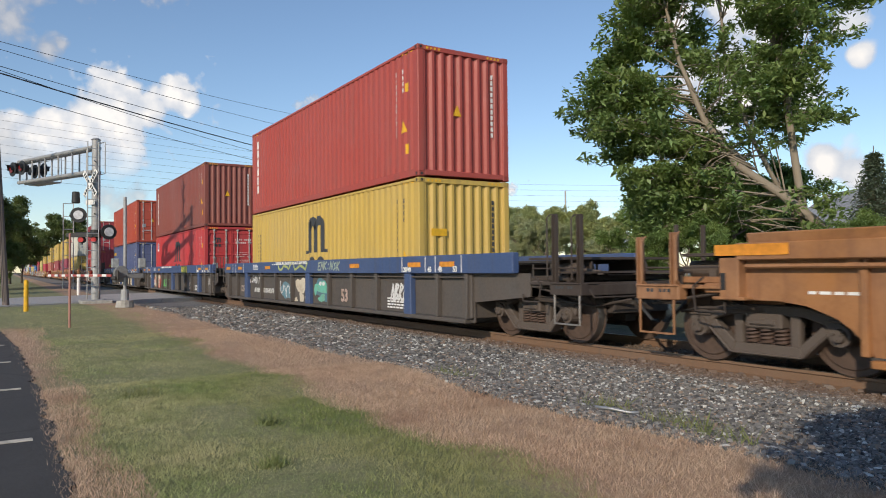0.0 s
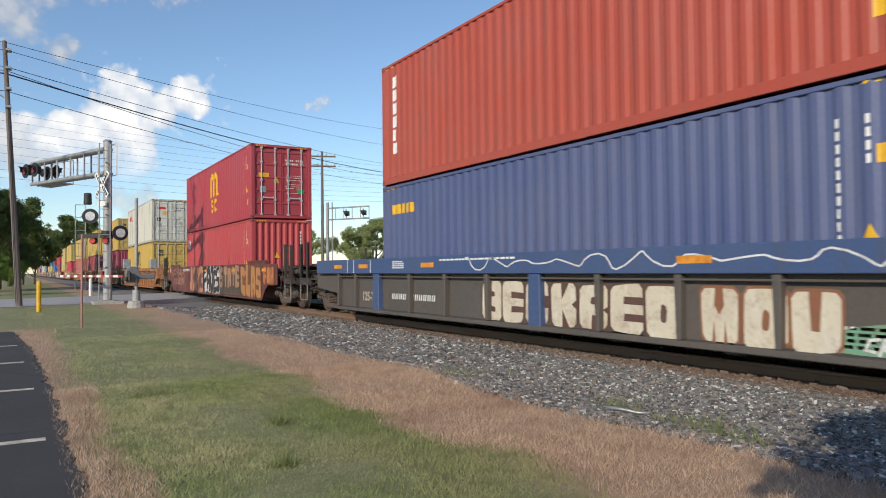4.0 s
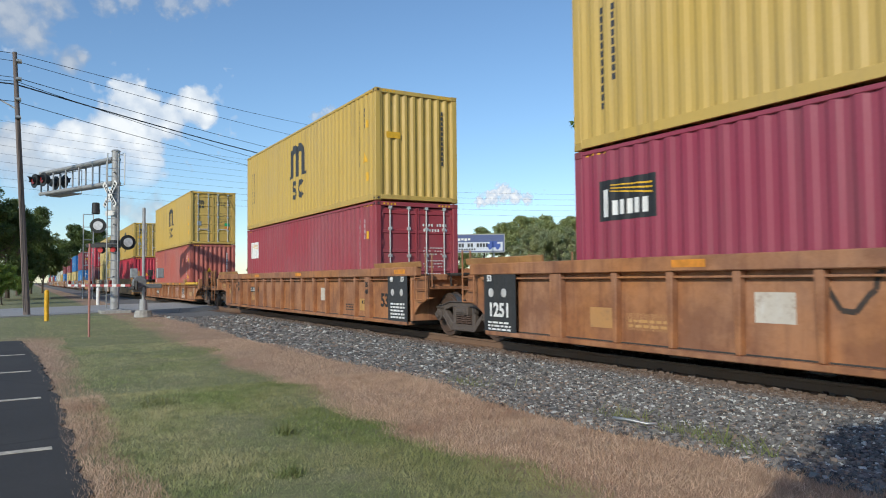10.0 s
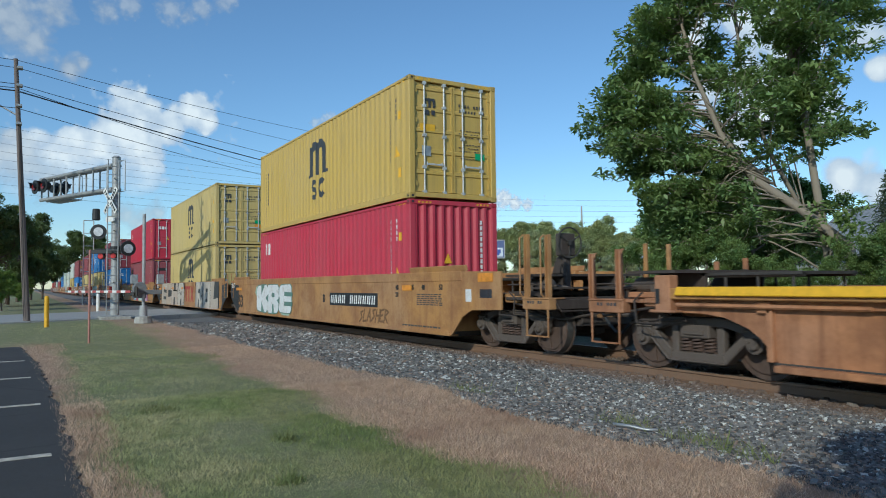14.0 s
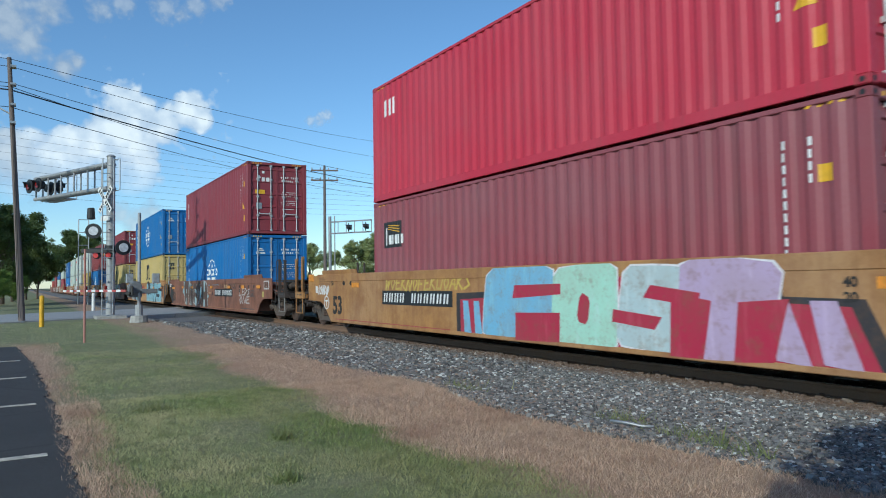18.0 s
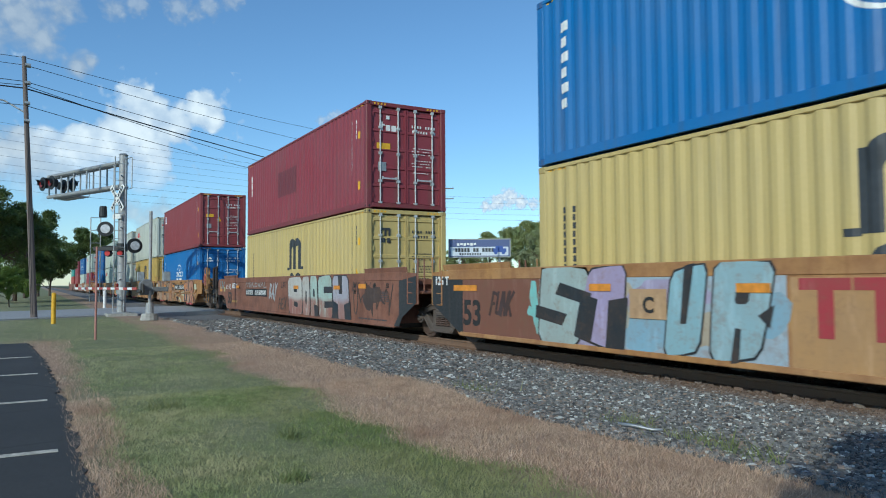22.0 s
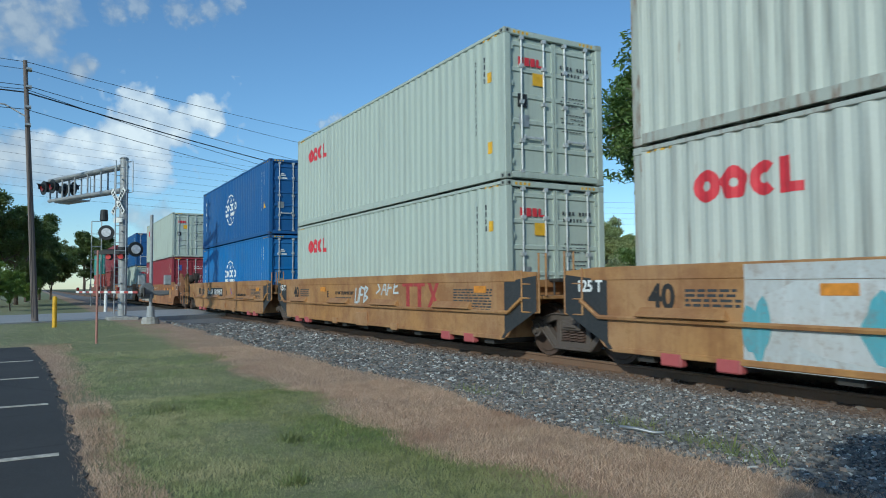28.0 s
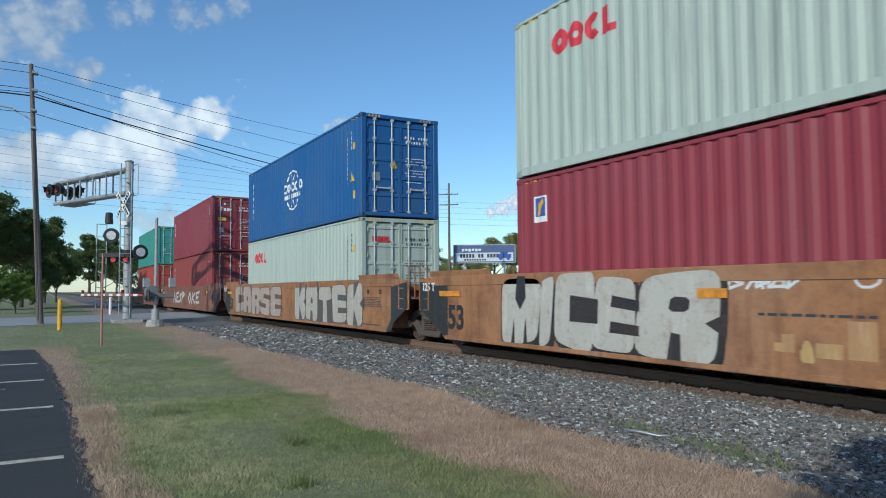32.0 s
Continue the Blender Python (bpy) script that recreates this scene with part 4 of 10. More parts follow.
def well_car(kind, u_lead, body, chord, words, front, back, stuff=()):
    """One well unit. front and back: 'end' (own truck, coupler) or 'joint' (shared truck)."""
    short = kind == "forty"
    wl = 6.35 if short else 8.35
    joint = 7.72 if short else 9.8
    coup = 10.1 if short else 11.9
    tend = 7.85 if short else 9.75
    car = thing("well_car", words, "freight car", Matrix(), "cars of the train")
    MOVING.append((car, u_lead + HX, RAIL_TOP))
    gap = 0.38 if kind in ("smooth", "forty") else 0.72
    reach = {1: (wl + 1.75 if front == "end" else joint - gap), -1: (wl + 1.75 if back == "end" else joint - gap)}
    top, low = 1.16 if kind == "low" else 1.50, 0.28 if short else 0.22
    zt = top - {"blue": 0.36, "low": 0.15}.get(kind, 0.20)
    ribs = kind in ("blue", "ribbed", "lead", "low")
    f, b = reach[1], -reach[-1]
    ft, bt = min(wl + 0.75, f - 0.12), max(-wl - 0.75, b + 0.12)
    if kind == "blue":
        outline = [(-wl - 0.1, low), (wl + 0.1, low), (wl + 0.1, 0.6), (f, 0.75), (f, zt), (b, zt), (b, 0.75), (-wl - 0.1, 0.6)]
    elif ribs:
        outline = [(-wl + 0.1, low), (wl - 0.1, low), (wl + 0.09, 0.45), (wl + 0.19, 0.56), (wl + 0.35, 0.67), (wl + 0.68, 0.79), (wl + 1.0, 0.83), (f, 0.84), (f, zt), (b, zt), (b, 0.84), (-wl - 1.0, 0.83), (-wl - 0.68, 0.79), (-wl - 0.35, 0.67), (-wl - 0.19, 0.56), (-wl - 0.09, 0.45)]
    else:
        outline = [(-wl, low), (wl, low), (wl + 0.14, 0.34), (wl + 0.42, 0.60), (ft, 0.74), (f, 0.77), (f, 1.46), (wl + 0.4, zt + 0.19), (-wl - 0.4, zt + 0.19), (b, 1.46), (b, 0.77), (bt, 0.74), (-wl - 0.42, 0.60), (-wl - 0.14, 0.34)]
    inset = 0.11 if ribs else 0.0
    for y in (-1, 1):
        y0 = y * (SIDE_Y - inset)
        part("side_sheet", kept(("side", kind, front, back, y), lambda: mesh("side_sheet", [plate(outline, min(y0, y0 - y * 0.03), max(y0, y0 - y * 0.03))])), body, car)
        y0 = y * SIDE_Y
        cx = [box(b + 0.3, f - 0.3, min(y0 + y * 0.03, y0 - y * 0.11), max(y0 + y * 0.03, y0 - y * 0.11), zt, top)]
        if not ribs:
            cx = [box(-wl - 0.4, wl + 0.4, min(y0 + y * 0.012, y0 - y * 0.11), max(y0 + y * 0.012, y0 - y * 0.11), zt, top)]
        part("top_chord", kept(("chord", kind, front, back, y), lambda: mesh("top_chord", cx, 0.012)), chord, car)
        part("bottom_chord", kept(("low", kind, y), lambda: mesh("bottom_chord", [box(-wl + 0.05, wl - 0.05, min(y0 + y * 0.02, y0 - y * 0.2), max(y0 + y * 0.02, y0 - y * 0.2), low - 0.02, low + 0.06)], 0.01)), body, car)
        if ribs:
            at = {"blue": (-8.3, -7.2, -4.3, -2.8, -1.3, 1.6, 3.1, 4.5, 7.24, 8.3), "low": (-6.3, -4.28, -2.35, -1.05, -0.15, 1.24, 2.49, 4.35, 6.14)}.get(kind, [0.17 + 1.03 * i for i in range(-5, 6)])
            for x in at:
                part("rib", kept(("rib", kind, y), lambda: mesh("rib", [plate([(-0.035, low + 0.06), (0.035, low + 0.06), (0.06, zt), (-0.06, zt)], min(y0 - y * 0.115, y0 + y * 0.005), max(y0 - y * 0.115, y0 + y * 0.005))], 0.012)), body, car, "", pose(x, 0, 0))
            for x in () if kind in ("blue", "low") else (-6.30, 6.12):
                part("broad_rib", kept(("brib", y), lambda: mesh("broad_rib", [plate([(-0.14, low + 0.04), (0.14, low + 0.04), (0.14, zt), (-0.14, zt)], min(y0 - y * 0.115, y0 + y * 0.005), max(y0 - y * 0.115, y0 + y * 0.005))], 0.012)), body, car, "", pose(x, 0, 0))
            for sx in (-1, 1):
                if kind == "ribbed" and (front, back)[sx < 0] == "end":
                    part("rib", kept(("erib", y), lambda: mesh("rib", [plate([(-0.05, low + 0.06), (0.05, low + 0.06), (0.07, zt), (-0.07, zt)], min(y0 - y * 0.115, y0 + y * 0.005), max(y0 - y * 0.115, y0 + y * 0.005))], 0.012)), body, car, "", pose(sx * 7.34, 0, 0))
                    part("end_brace", kept(("ebrace", y, sx), lambda: mesh("end_brace", [plate([(sx * 8.20, low + 0.03), (sx * 8.40, low + 0.06), (sx * 8.44, 0.52), (sx * 8.52, zt), (sx * 8.40, zt), (sx * 8.36, 0.6)], min(y0 - y * 0.115, y0 + y * 0.008), max(y0 - y * 0.115, y0 + y * 0.008))], 0.01)), body, car)
            # the thin lip under the top chord
            part("chord_lip", kept(("lip", kind, y), lambda: mesh("chord_lip", [box(-wl + 0.1, wl - 0.1, min(y0 - y * 0.115, y0 - y * 0.02), max(y0 - y * 0.115, y0 - y * 0.02), zt - 0.09, zt - 0.06)], 0.006)), body, car)
        if kind == "blue":
            for x in (-5.95, 0.12, 6.05):
                part("side_post", kept(("bpost", y), lambda: mesh("side_post", [plate([(-0.17, low - 0.03), (0.17, low - 0.03), (0.15, zt), (-0.15, zt)], min(y0 - y * 0.115, y0 + y * 0.012), max(y0 - y * 0.115, y0 + y * 0.012))], 0.012)), chord, car, "broad blue side post", pose(x, 0, 0))
        if kind in ("smooth", "ribbed", "lead", "low") and y < 0 or kind == "smooth":
            for sx in (-1, 1):
                gx = 1.3 if kind in ("ribbed", "lead", "low") and (front, back)[sx < 0] == "end" else 0.6
                lie = pose(0, y0 + y * 0.07, top - 0.10, y * 24) if kind == "low" else pose(0, y0 - y * 0.02, top - 0.005, y * -14)
                part("guide_flap", kept(("guide", kind, y, sx, gx), lambda: mesh("guide_flap", [moved(box(min(sx * (wl - 1.75), sx * (wl + gx)), max(sx * (wl - 1.75), sx * (wl + gx)), -0.02, 0.02, 0, 0.12), lie)], 0.008)), M_YELLOW if kind == "low" else (TTX_YELLOW if kind == "ribbed" else chord), car)
        if kind == "low" and y < 0:
            part("guide_bracket", mesh("guide_bracket", [plate([(5.86, top - 0.02), (6.30, top - 0.02), (6.30, top + 0.05), (6.20, top + 0.17), (5.80, top + 0.17), (5.80, top + 0.13), (5.90, top + 0.10)], y0 - 0.02, y0 + 0.10)], 0.008), chord, car, "yellow-brown guide bracket")
            tank = part("air_tank", mesh("air_tank", [tube((9.75, -1.05, 1.24), (9.75, -0.15, 1.24), 0.15, 18), tube((9.75, -1.11, 1.24), (9.75, -1.05, 1.24), 0.09, 18, 0.15)], 0.0, True), body, car, "rusty tan air tank")
            part("tank_bracket", mesh("tank_bracket", [box(9.66, 9.84, -0.9, -0.84, 1.05, 1.12), box(9.66, 9.84, -0.4, -0.34, 1.05, 1.12)]), body, tank)
        if kind == "forty":
            part("pipe", kept(("pipe", y), lambda: mesh("pipe", rod([(-wl - 0.6, y * (SIDE_Y + 0.04), 1.0), (-wl - 0.2, y * (SIDE_Y + 0.04), 0.76), (-2.6, y * (SIDE_Y + 0.04), 0.75), (2.6, y * (SIDE_Y + 0.04), 0.75), (wl + 0.2, y * (SIDE_Y + 0.04), 0.76), (wl + 0.6, y * (SIDE_Y + 0.04), 1.0)], 0.036))), body, car)
            for x in (-5.0, -1.6, 1.4, 4.6):
                part("flap", kept(("flap", y), lambda: mesh("flap", [([(-0.74, y0, 0.93), (0.66, y0, 0.93), (-0.74, y0 + y * 0.14, 0.80), (0.74, y0 + y * 0.14, 0.80), (-0.74, y0, 0.77), (0.74, y0, 0.77)], [(0, 1, 3, 2), (2, 3, 5, 4), (4, 5, 1, 0), (0, 2, 4), (1, 5, 3)])], 0.006)), body, car, "sloping shelf bracket", pose(x, 0, 0))
            for i in (-5.2, -4.3, 4.3, 5.2):
                part("jacking_pad", kept(("pad", y), lambda: mesh("jacking_pad", [box(-0.18, 0.18, min(y0 - y * 0.1, y0 + y * 0.03), max(y0 - y * 0.1, y0 + y * 0.05), 0.15, 0.33)], 0.02)), M_PINK, car, "pink jacking pad", pose(i, 0, 0))
            for i in (-1.9, 0.0, 1.9):
                part("side_bracket", kept(("sbr", y, i == 0), lambda: mesh("side_bracket", [plate([(-0.36, 0.24), (0.36, 0.24), (0.40, 0.28), (0.34, 0.58), (-0.34, 0.58), (-0.40, 0.28)] if i == 0 else [(-0.16, 0.22), (0.16, 0.22), (0.18, 0.26), (0.18, 0.38), (-0.18, 0.38), (-0.18, 0.26)], min(y0 - y * 0.02, y0 + y * 0.045), max(y0 - y * 0.02, y0 + y * 0.045))], 0.012)), body, car, "", pose(i, 0, 0))
    part("well_floor", kept(("floor", short), lambda: mesh("well_floor", [box(-wl, wl, -SIDE_Y + 0.1, SIDE_Y - 0.1, 0.24, 0.30)] + [box(x - 0.15, x + 0.15, -1.4, 1.4, 0.16, 0.24) for x in np.linspace(-wl + 0.6, wl - 0.6, 9)])), M_DARK, car)
    for sgn, style in ((1, front), (-1, back)):
        m = pose(0, 0, 0, 0, 0, 0 if sgn == 1 else 180)
        e = reach[sgn]
        part("bulkhead", kept(("bulk", short, top), lambda: mesh("bulkhead", [box(wl, wl + 0.08, -SIDE_Y + 0.05, SIDE_Y - 0.05, 0.3, top - 0.20), box(wl + 0.02, wl + 0.2, -SIDE_Y + 0.05, SIDE_Y - 0.05, top - 0.3, top - 0.16)], 0.01)), body, car, "", m)
        deck = kept(("deck", short, style, e), lambda: mesh("end_deck", [box(wl + 0.1, e, -1.35, 1.35, 1.0, 1.06)] + [box(wl + 0.1, e + 0.25, -0.35, 0.35, 0.66, 1.0)], 0.01))
        part("end_deck", deck, chord if kind == "lead" else body, car, "", m)
        # walkway grating with stanchions over the truck
        g = []
        for y in (-0.55, 0.55):
            g += rod([(wl + 0.15, y, 1.32), (e + 0.1, y, 1.32)], 0.03)
            for x in np.arange(wl + 0.3, e, 0.5):
                g += rod([(x, y, 1.06), (x, y, 1.32)], 0.02)
        part("walkway", kept(("walk", short, e), lambda: mesh("walkway", g + [box(wl + 0.15, e + 0.1, -0.6, 0.6, 1.32, 1.36)])), M_DARK, car, "dark steel walkway over the truck", m)
        for y in (-1, 1) if style == "joint" else ():
            gx = e + 0.05
            lad = rod([(gx, y * 1.47, 0.78), (gx, y * 1.47, 1.78), (gx - 0.02, y * 1.30, 1.78), (gx - 0.02, y * 1.30, 1.06)], 0.018)
            lad += rod([(gx - 0.45, y * 1.50, 0.78), (gx - 0.45, y * 1.50, 1.5)], 0.018)
            for z in (0.78, 1.02, 1.26):
                lad += rod([(gx, y * 1.47, z), (gx - 0.45, y * 1.50, z)], 0.014)
            part("grab_iron", kept(("lad", e, y), lambda: mesh("grab_iron", lad)), body, car, "", m)
        if style == "end":
            x1 = coup - 0.1
            part("draft_sill", kept(("draft", short), lambda: mesh("draft_sill", [box(e, x1 - 0.55, -0.3, 0.3, 0.62, 0.98), box(e - 0.1, e + 0.28, -1.35, 1.35, 0.90, 1.02)], 0.015)), body, car, "", m)
            part("coupler", kept(("coupler", short), lambda: mesh("coupler", [box(x1 - 0.6, x1 - 0.05, -0.09, 0.09, 0.72, 0.90), box(x1 - 0.12, x1 + 0.16, -0.16, 0.14, 0.66, 0.96)], 0.03)), M_TRUCK, car, "cast steel coupler", m)
            truck(car, sgn * tend, M_TRUCK)
            rusty = M_DARKRUST if body in (TTX_BROWN, GREY_BODY, CP_RED) else body
            deckm = body if kind in ("lead", "ribbed", "low") else M_DARKRUST
            n = -1 if sgn == 1 else 1
            tall = {"lead": 1.68, "ribbed": 1.72, "low": 1.72}.get(kind, 2.08)
            key = (kind, short, sgn)
            part("end_platform", kept(("plat",) + key, lambda: mesh("end_platform", [box(e, x1 - 0.5, -1.4, 1.4, 0.95, 1.0), box(e - 0.35, x1 - 0.55, -0.62, 0.62, 0.50, 0.94), box(e - 0.1, x1 - 0.85, -1.2, 1.2, 1.02, 1.10)], 0.008)), deckm, car, "rusty end platform over the draft gear", m)
            sill = [box(x1 - 1.12, x1 - 0.40, min(n * 1.30, n * 1.46), max(n * 1.30, n * 1.46), 0.80, 0.99), box(x1 - 1.12, x1 - 0.40, min(n * 1.10, n * 1.48), max(n * 1.10, n * 1.48), 0.97, 1.0)]
            o = part("end_sill", kept(("esill",) + key, lambda: mesh("end_sill", sill, 0.012)), rusty, car, "", m)
            tagged(part("stencil", kept(("stencil",) + key, lambda: mesh("stencil", [box(x1 - 0.98 + 0.07 * i, x1 - 0.935 + 0.07 * i, min(n * 1.46, n * 1.463), max(n * 1.46, n * 1.463), 0.90, 0.945) for i in range(6) if i != 3])), M_LOGODARK, o, "small stencilled marks as bars"), "small stencilled marks as bars", kind="stuff")
            for k, (px, h) in enumerate(((x1 - 0.45, tall - 0.04), (x1 - 1.02, tall))):
                ch = [box(px - 0.045, px + 0.045, min(n * 1.385, n * 1.40), max(n * 1.385, n * 1.40), 0.85, h), box(px - 0.045, px - 0.03, min(n * 1.40, n * 1.46), max(n * 1.40, n * 1.46), 0.85, h), box(px + 0.03, px + 0.045, min(n * 1.40, n * 1.46), max(n * 1.40, n * 1.46), 0.85, h)]
                part("stanchion", kept(("stan", k) + key, lambda: mesh("stanchion", ch, 0.004)), rusty, car, "upright channel-section handhold post", m)
                part("handrail", kept(("hand", k) + key, lambda: mesh("handrail", rod([(px - 0.10, n * 1.43, 1.0), (px - 0.10, n * 1.50, 1.06), (px - 0.10, n * 1.50, h - 0.06), (px - 0.10, n * 1.43, h)], 0.014))), rusty, car, "", m)
                # the posts on the other side of the car
                part("stanchion", kept(("stanf", k) + key, lambda: mesh("stanchion", [box(px - 0.04, px + 0.04, min(-n * 1.38, -n * 1.43), max(-n * 1.38, -n * 1.43), 0.85, h - 0.1)], 0.006)), rusty, car, "", m)
            part("stirrup_step", kept(("stir",) + key, lambda: mesh("stirrup_step", rod([(x1 - 1.02, n * 1.44, 0.86), (x1 - 1.02, n * 1.44, 0.36), (x1 - 0.45, n * 1.44, 0.36), (x1 - 0.45, n * 1.44, 0.86)], 0.018) + [box(x1 - 1.0, x1 - 0.47, min(n * 1.41, n * 1.48), max(n * 1.41, n * 1.48), 0.35, 0.365)])), M_STEPGREY if rusty is M_DARKRUST else rusty, car, "worn steel stirrup step", m)
            part("corner_stirrup", kept(("cstir",) + key, lambda: mesh("corner_stirrup", rod([(e - 0.10, n * 1.46, 0.80), (e - 0.10, n * 1.46, 0.68), (e + 0.32, n * 1.46, 0.68), (e + 0.36, n * 1.46, 0.98), (e + 0.2, n * 1.46, 1.10)], 0.014))), M_DARKRUST, car, "", m)
            # crossover walk, slope sheet, brake cylinder, pipes and levers
            part("crossover_step", kept(("xstep",) + key, lambda: mesh("crossover_step", [box(x1 - 1.0, x1 - 0.46, -1.34, 1.34, 1.14, 1.17)] + [box(x1 - 0.98, x1 - 0.92, y - 0.03, y + 0.03, 1.0, 1.14) for y in (-1.2, -0.4, 0.4, 1.2)])), M_DARKRUST, car, "dark grating step across the end", m)
            slope = [(e - 0.2, 1.10), (x1 - 0.95, 1.10), (x1 - 1.05, 1.36), (e + 0.1, 1.42), (e - 0.2, 1.30)]
            part("slope_sheet", kept(("slope",) + key, lambda: mesh("slope_sheet", [plate(slope, n * 0.62 - 0.02, n * 0.62 + 0.02), plate(slope, -n * 0.62 - 0.02, -n * 0.62 + 0.02), box(e - 0.2, x1 - 1.0, -1.25, 1.25, 1.36, 1.40)])), M_DARKRUST, car, "sooty sloping sheets under the walkway", m)
            part("brake_cylinder", kept(("bcyl",) + key, lambda: mesh("brake_cylinder", [tube((e + 0.25, n * 0.95, 1.20), (e + 0.75, n * 0.95, 1.20), 0.11, 14), tube((e + 0.75, n * 0.95, 1.20), (e + 1.15, n * 0.9, 1.16), 0.025, 8), box(e + 0.3, e + 0.4, n * 0.95 - 0.14, n * 0.95 + 0.14, 1.0, 1.2)])), M_TRUCK, car, "", m)
            part("pipe_run", kept(("prun",) + key, lambda: mesh("pipe_run", rod([(e - 0.3, n * 1.18, 0.72), (e + 0.5, n * 1.18, 0.70), (x1 - 0.7, n * 0.9, 0.62), (x1 - 0.4, n * 0.4, 0.72)], 0.022) + rod([(e + 0.1, n * 1.30, 0.90), (x1 - 0.55, n * 1.30, 0.74)], 0.02) + rod([(e, n * 1.34, 1.22), (x1 - 0.46, n * 1.34, 1.22)], 0.014) + rod([(e - 0.2, n * 0.75, 0.55), (x1 - 0.7, n * 0.5, 0.50)], 0.03))), M_DARKRUST, car, "dark brake pipes", m)
            part("uncoupling_lever", kept(("lever",) + key, lambda: mesh("uncoupling_lever", rod([(x1 - 0.33, n * 1.35, 0.9), (x1 - 0.28, n * 1.30, 0.78), (x1 - 0.26, n * 0.35, 0.78), (x1 - 0.1, n * 0.2, 0.88)], 0.014))), M_DARKRUST, car, "", m)
            part("air_hose", kept(("hose",) + key, lambda: mesh("air_hose", rod([(x1 - 0.35, n * 0.35, 0.74), (x1 - 0.15, n * 0.38, 0.55), (x1, n * 0.38, 0.42), (x1 + 0.10, n * 0.36, 0.42)], 0.028))), M_BLACK, car, "black rubber air hose", m)
            part("cross_beam", kept(("cross", short), lambda: mesh("cross_beam", [box(x1 - 0.60, x1 - 0.42, -1.42, 1.42, 0.80, 0.97)], 0.01)), deckm, car, "", m)
            if kind in ("lead", "ribbed", "low"):
                lug = part("lift_lug", kept(("lug",) + key, lambda: mesh("lift_lug", [box(e - 0.34, e - 0.08, min(n * 1.36, n * 1.53), max(n * 1.36, n * 1.53), 0.85, 1.33), box(e - 0.42, e + 0.02, min(n * 1.2, n * 1.54), max(n * 1.2, n * 1.54), 0.83, 0.87)], 0.012)), body, car, "", m)
                # no opening is cut: the slot's inner dark is put into a black bar
                part("slot", kept(("slot",) + key, lambda: mesh("slot", [box(e - 0.17, e - 0.10, min(n * 1.529, n * 1.534), max(n * 1.529, n * 1.534), 0.95, 1.15)])), M_BLACK, lug, "slot drawn as a flat black bar")
                part("pipe", kept(("lpipe",) + key, lambda: mesh("pipe", rod([(e - 2.9, n * 1.47, zt - 0.07), (e - 0.4, n * 1.47, zt - 0.07)], 0.028))), body, car, "", m)
            if sgn == 1 and (u_lead > 390 or abs(u_lead - 186.4) < 1):
                wz = [tube((x1 - 0.96, -0.55, 1.95), (x1 - 0.90, -0.55, 1.95), 0.05)] + rod([(x1 - 0.93, -0.55 + 0.27 * math.cos(a), 1.95 + 0.27 * math.sin(a)) for a in np.arange(0, 6.5, 0.3)], 0.016)
                for a in (0.5, 2.6, 4.7):
                    wz += rod([(x1 - 0.93, -0.55, 1.95), (x1 - 0.93, -0.55 + 0.26 * math.cos(a), 1.95 + 0.26 * math.sin(a))], 0.012)
                bw = part("brake_stand", kept(("bstand", short, kind), lambda: mesh("brake_stand", [box(x1 - 1.06, x1 - 0.97, -0.62, -0.48, 1.0, 2.05), box(x1 - 1.12, x1 - 0.96, -0.72, -0.38, 1.72, 2.12), plate([(e + 0.3, 1.40), (x1 - 1.1, 1.40), (x1 - 1.1, 1.75), (x1 - 1.25, 1.70)], -0.60, -0.52)], 0.02)), M_DARKRUST, car, "sooty hand brake housing on its post")
                part("brake_wheel", kept(("brake", short, kind), lambda: mesh("brake_wheel", wz)), M_DARK, bw, "hand brake wheel")
                if u_lead > 390:
                    tz = 1.78
                    tank = part("air_tank", kept(("tank", short), lambda: mesh("air_tank", [tube((wl + 1.20, -0.80, tz), (wl + 2.12, -0.80, tz), 0.235, 20), tube((wl + 1.12, -0.80, tz), (wl + 1.20, -0.80, tz), 0.16, 20, 0.235), tube((wl + 2.12, -0.80, tz), (wl + 2.2, -0.80, tz), 0.235, 20, 0.16)], 0.0, True)), M_DARKRUST, car, "sooty cylindrical air tank")
                    part("tank_bracket", kept(("tbr", short), lambda: mesh("tank_bracket", [box(wl + 1.02, wl + 1.08, -1.05, -0.55, 1.36, 1.9), box(wl + 1.3, wl + 1.4, -1.0, -0.6, 1.40, 1.58), box(wl + 1.9, wl + 2.0, -1.0, -0.6, 1.40, 1.58)], 0.01)), body, tank)
            if sgn == 1 and abs(u_lead - 311) < 1:
                hub = part("brake_wheel", kept("redwheel", lambda: mesh("brake_wheel", rod([(8.58 + 0.28 * math.cos(a), -1.42, 1.47 + 0.28 * math.sin(a)) for a in np.arange(0, 6.6, 0.3)], 0.028) + [tube((8.58, -1.46, 1.47), (8.58, -1.30, 1.47), 0.07, 12)] + [tube((8.58, -1.42, 1.47), (8.58 + 0.27 * math.cos(a), -1.42, 1.47 + 0.27 * math.sin(a)), 0.022, 6) for a in np.arange(0, 6.2, 1.05)])), M_PINK, car, "red hand brake wheel")
                part("bracket", mesh("bracket", [box(8.5, 8.66, -1.32, -1.05, 1.0, 1.55)], 0.01), body, hub)
        elif sgn == -1:
            truck(car, -joint, M_TRUCK)
        if style == "joint" and kind != "blue":
            xa = wl - 1.0 if kind == "ribbed" else (wl + 0.05 if short else (wl + 0.22 if sgn == 1 else wl - 0.15))
            xb = wl - 0.02 if kind == "ribbed" else e + 0.004
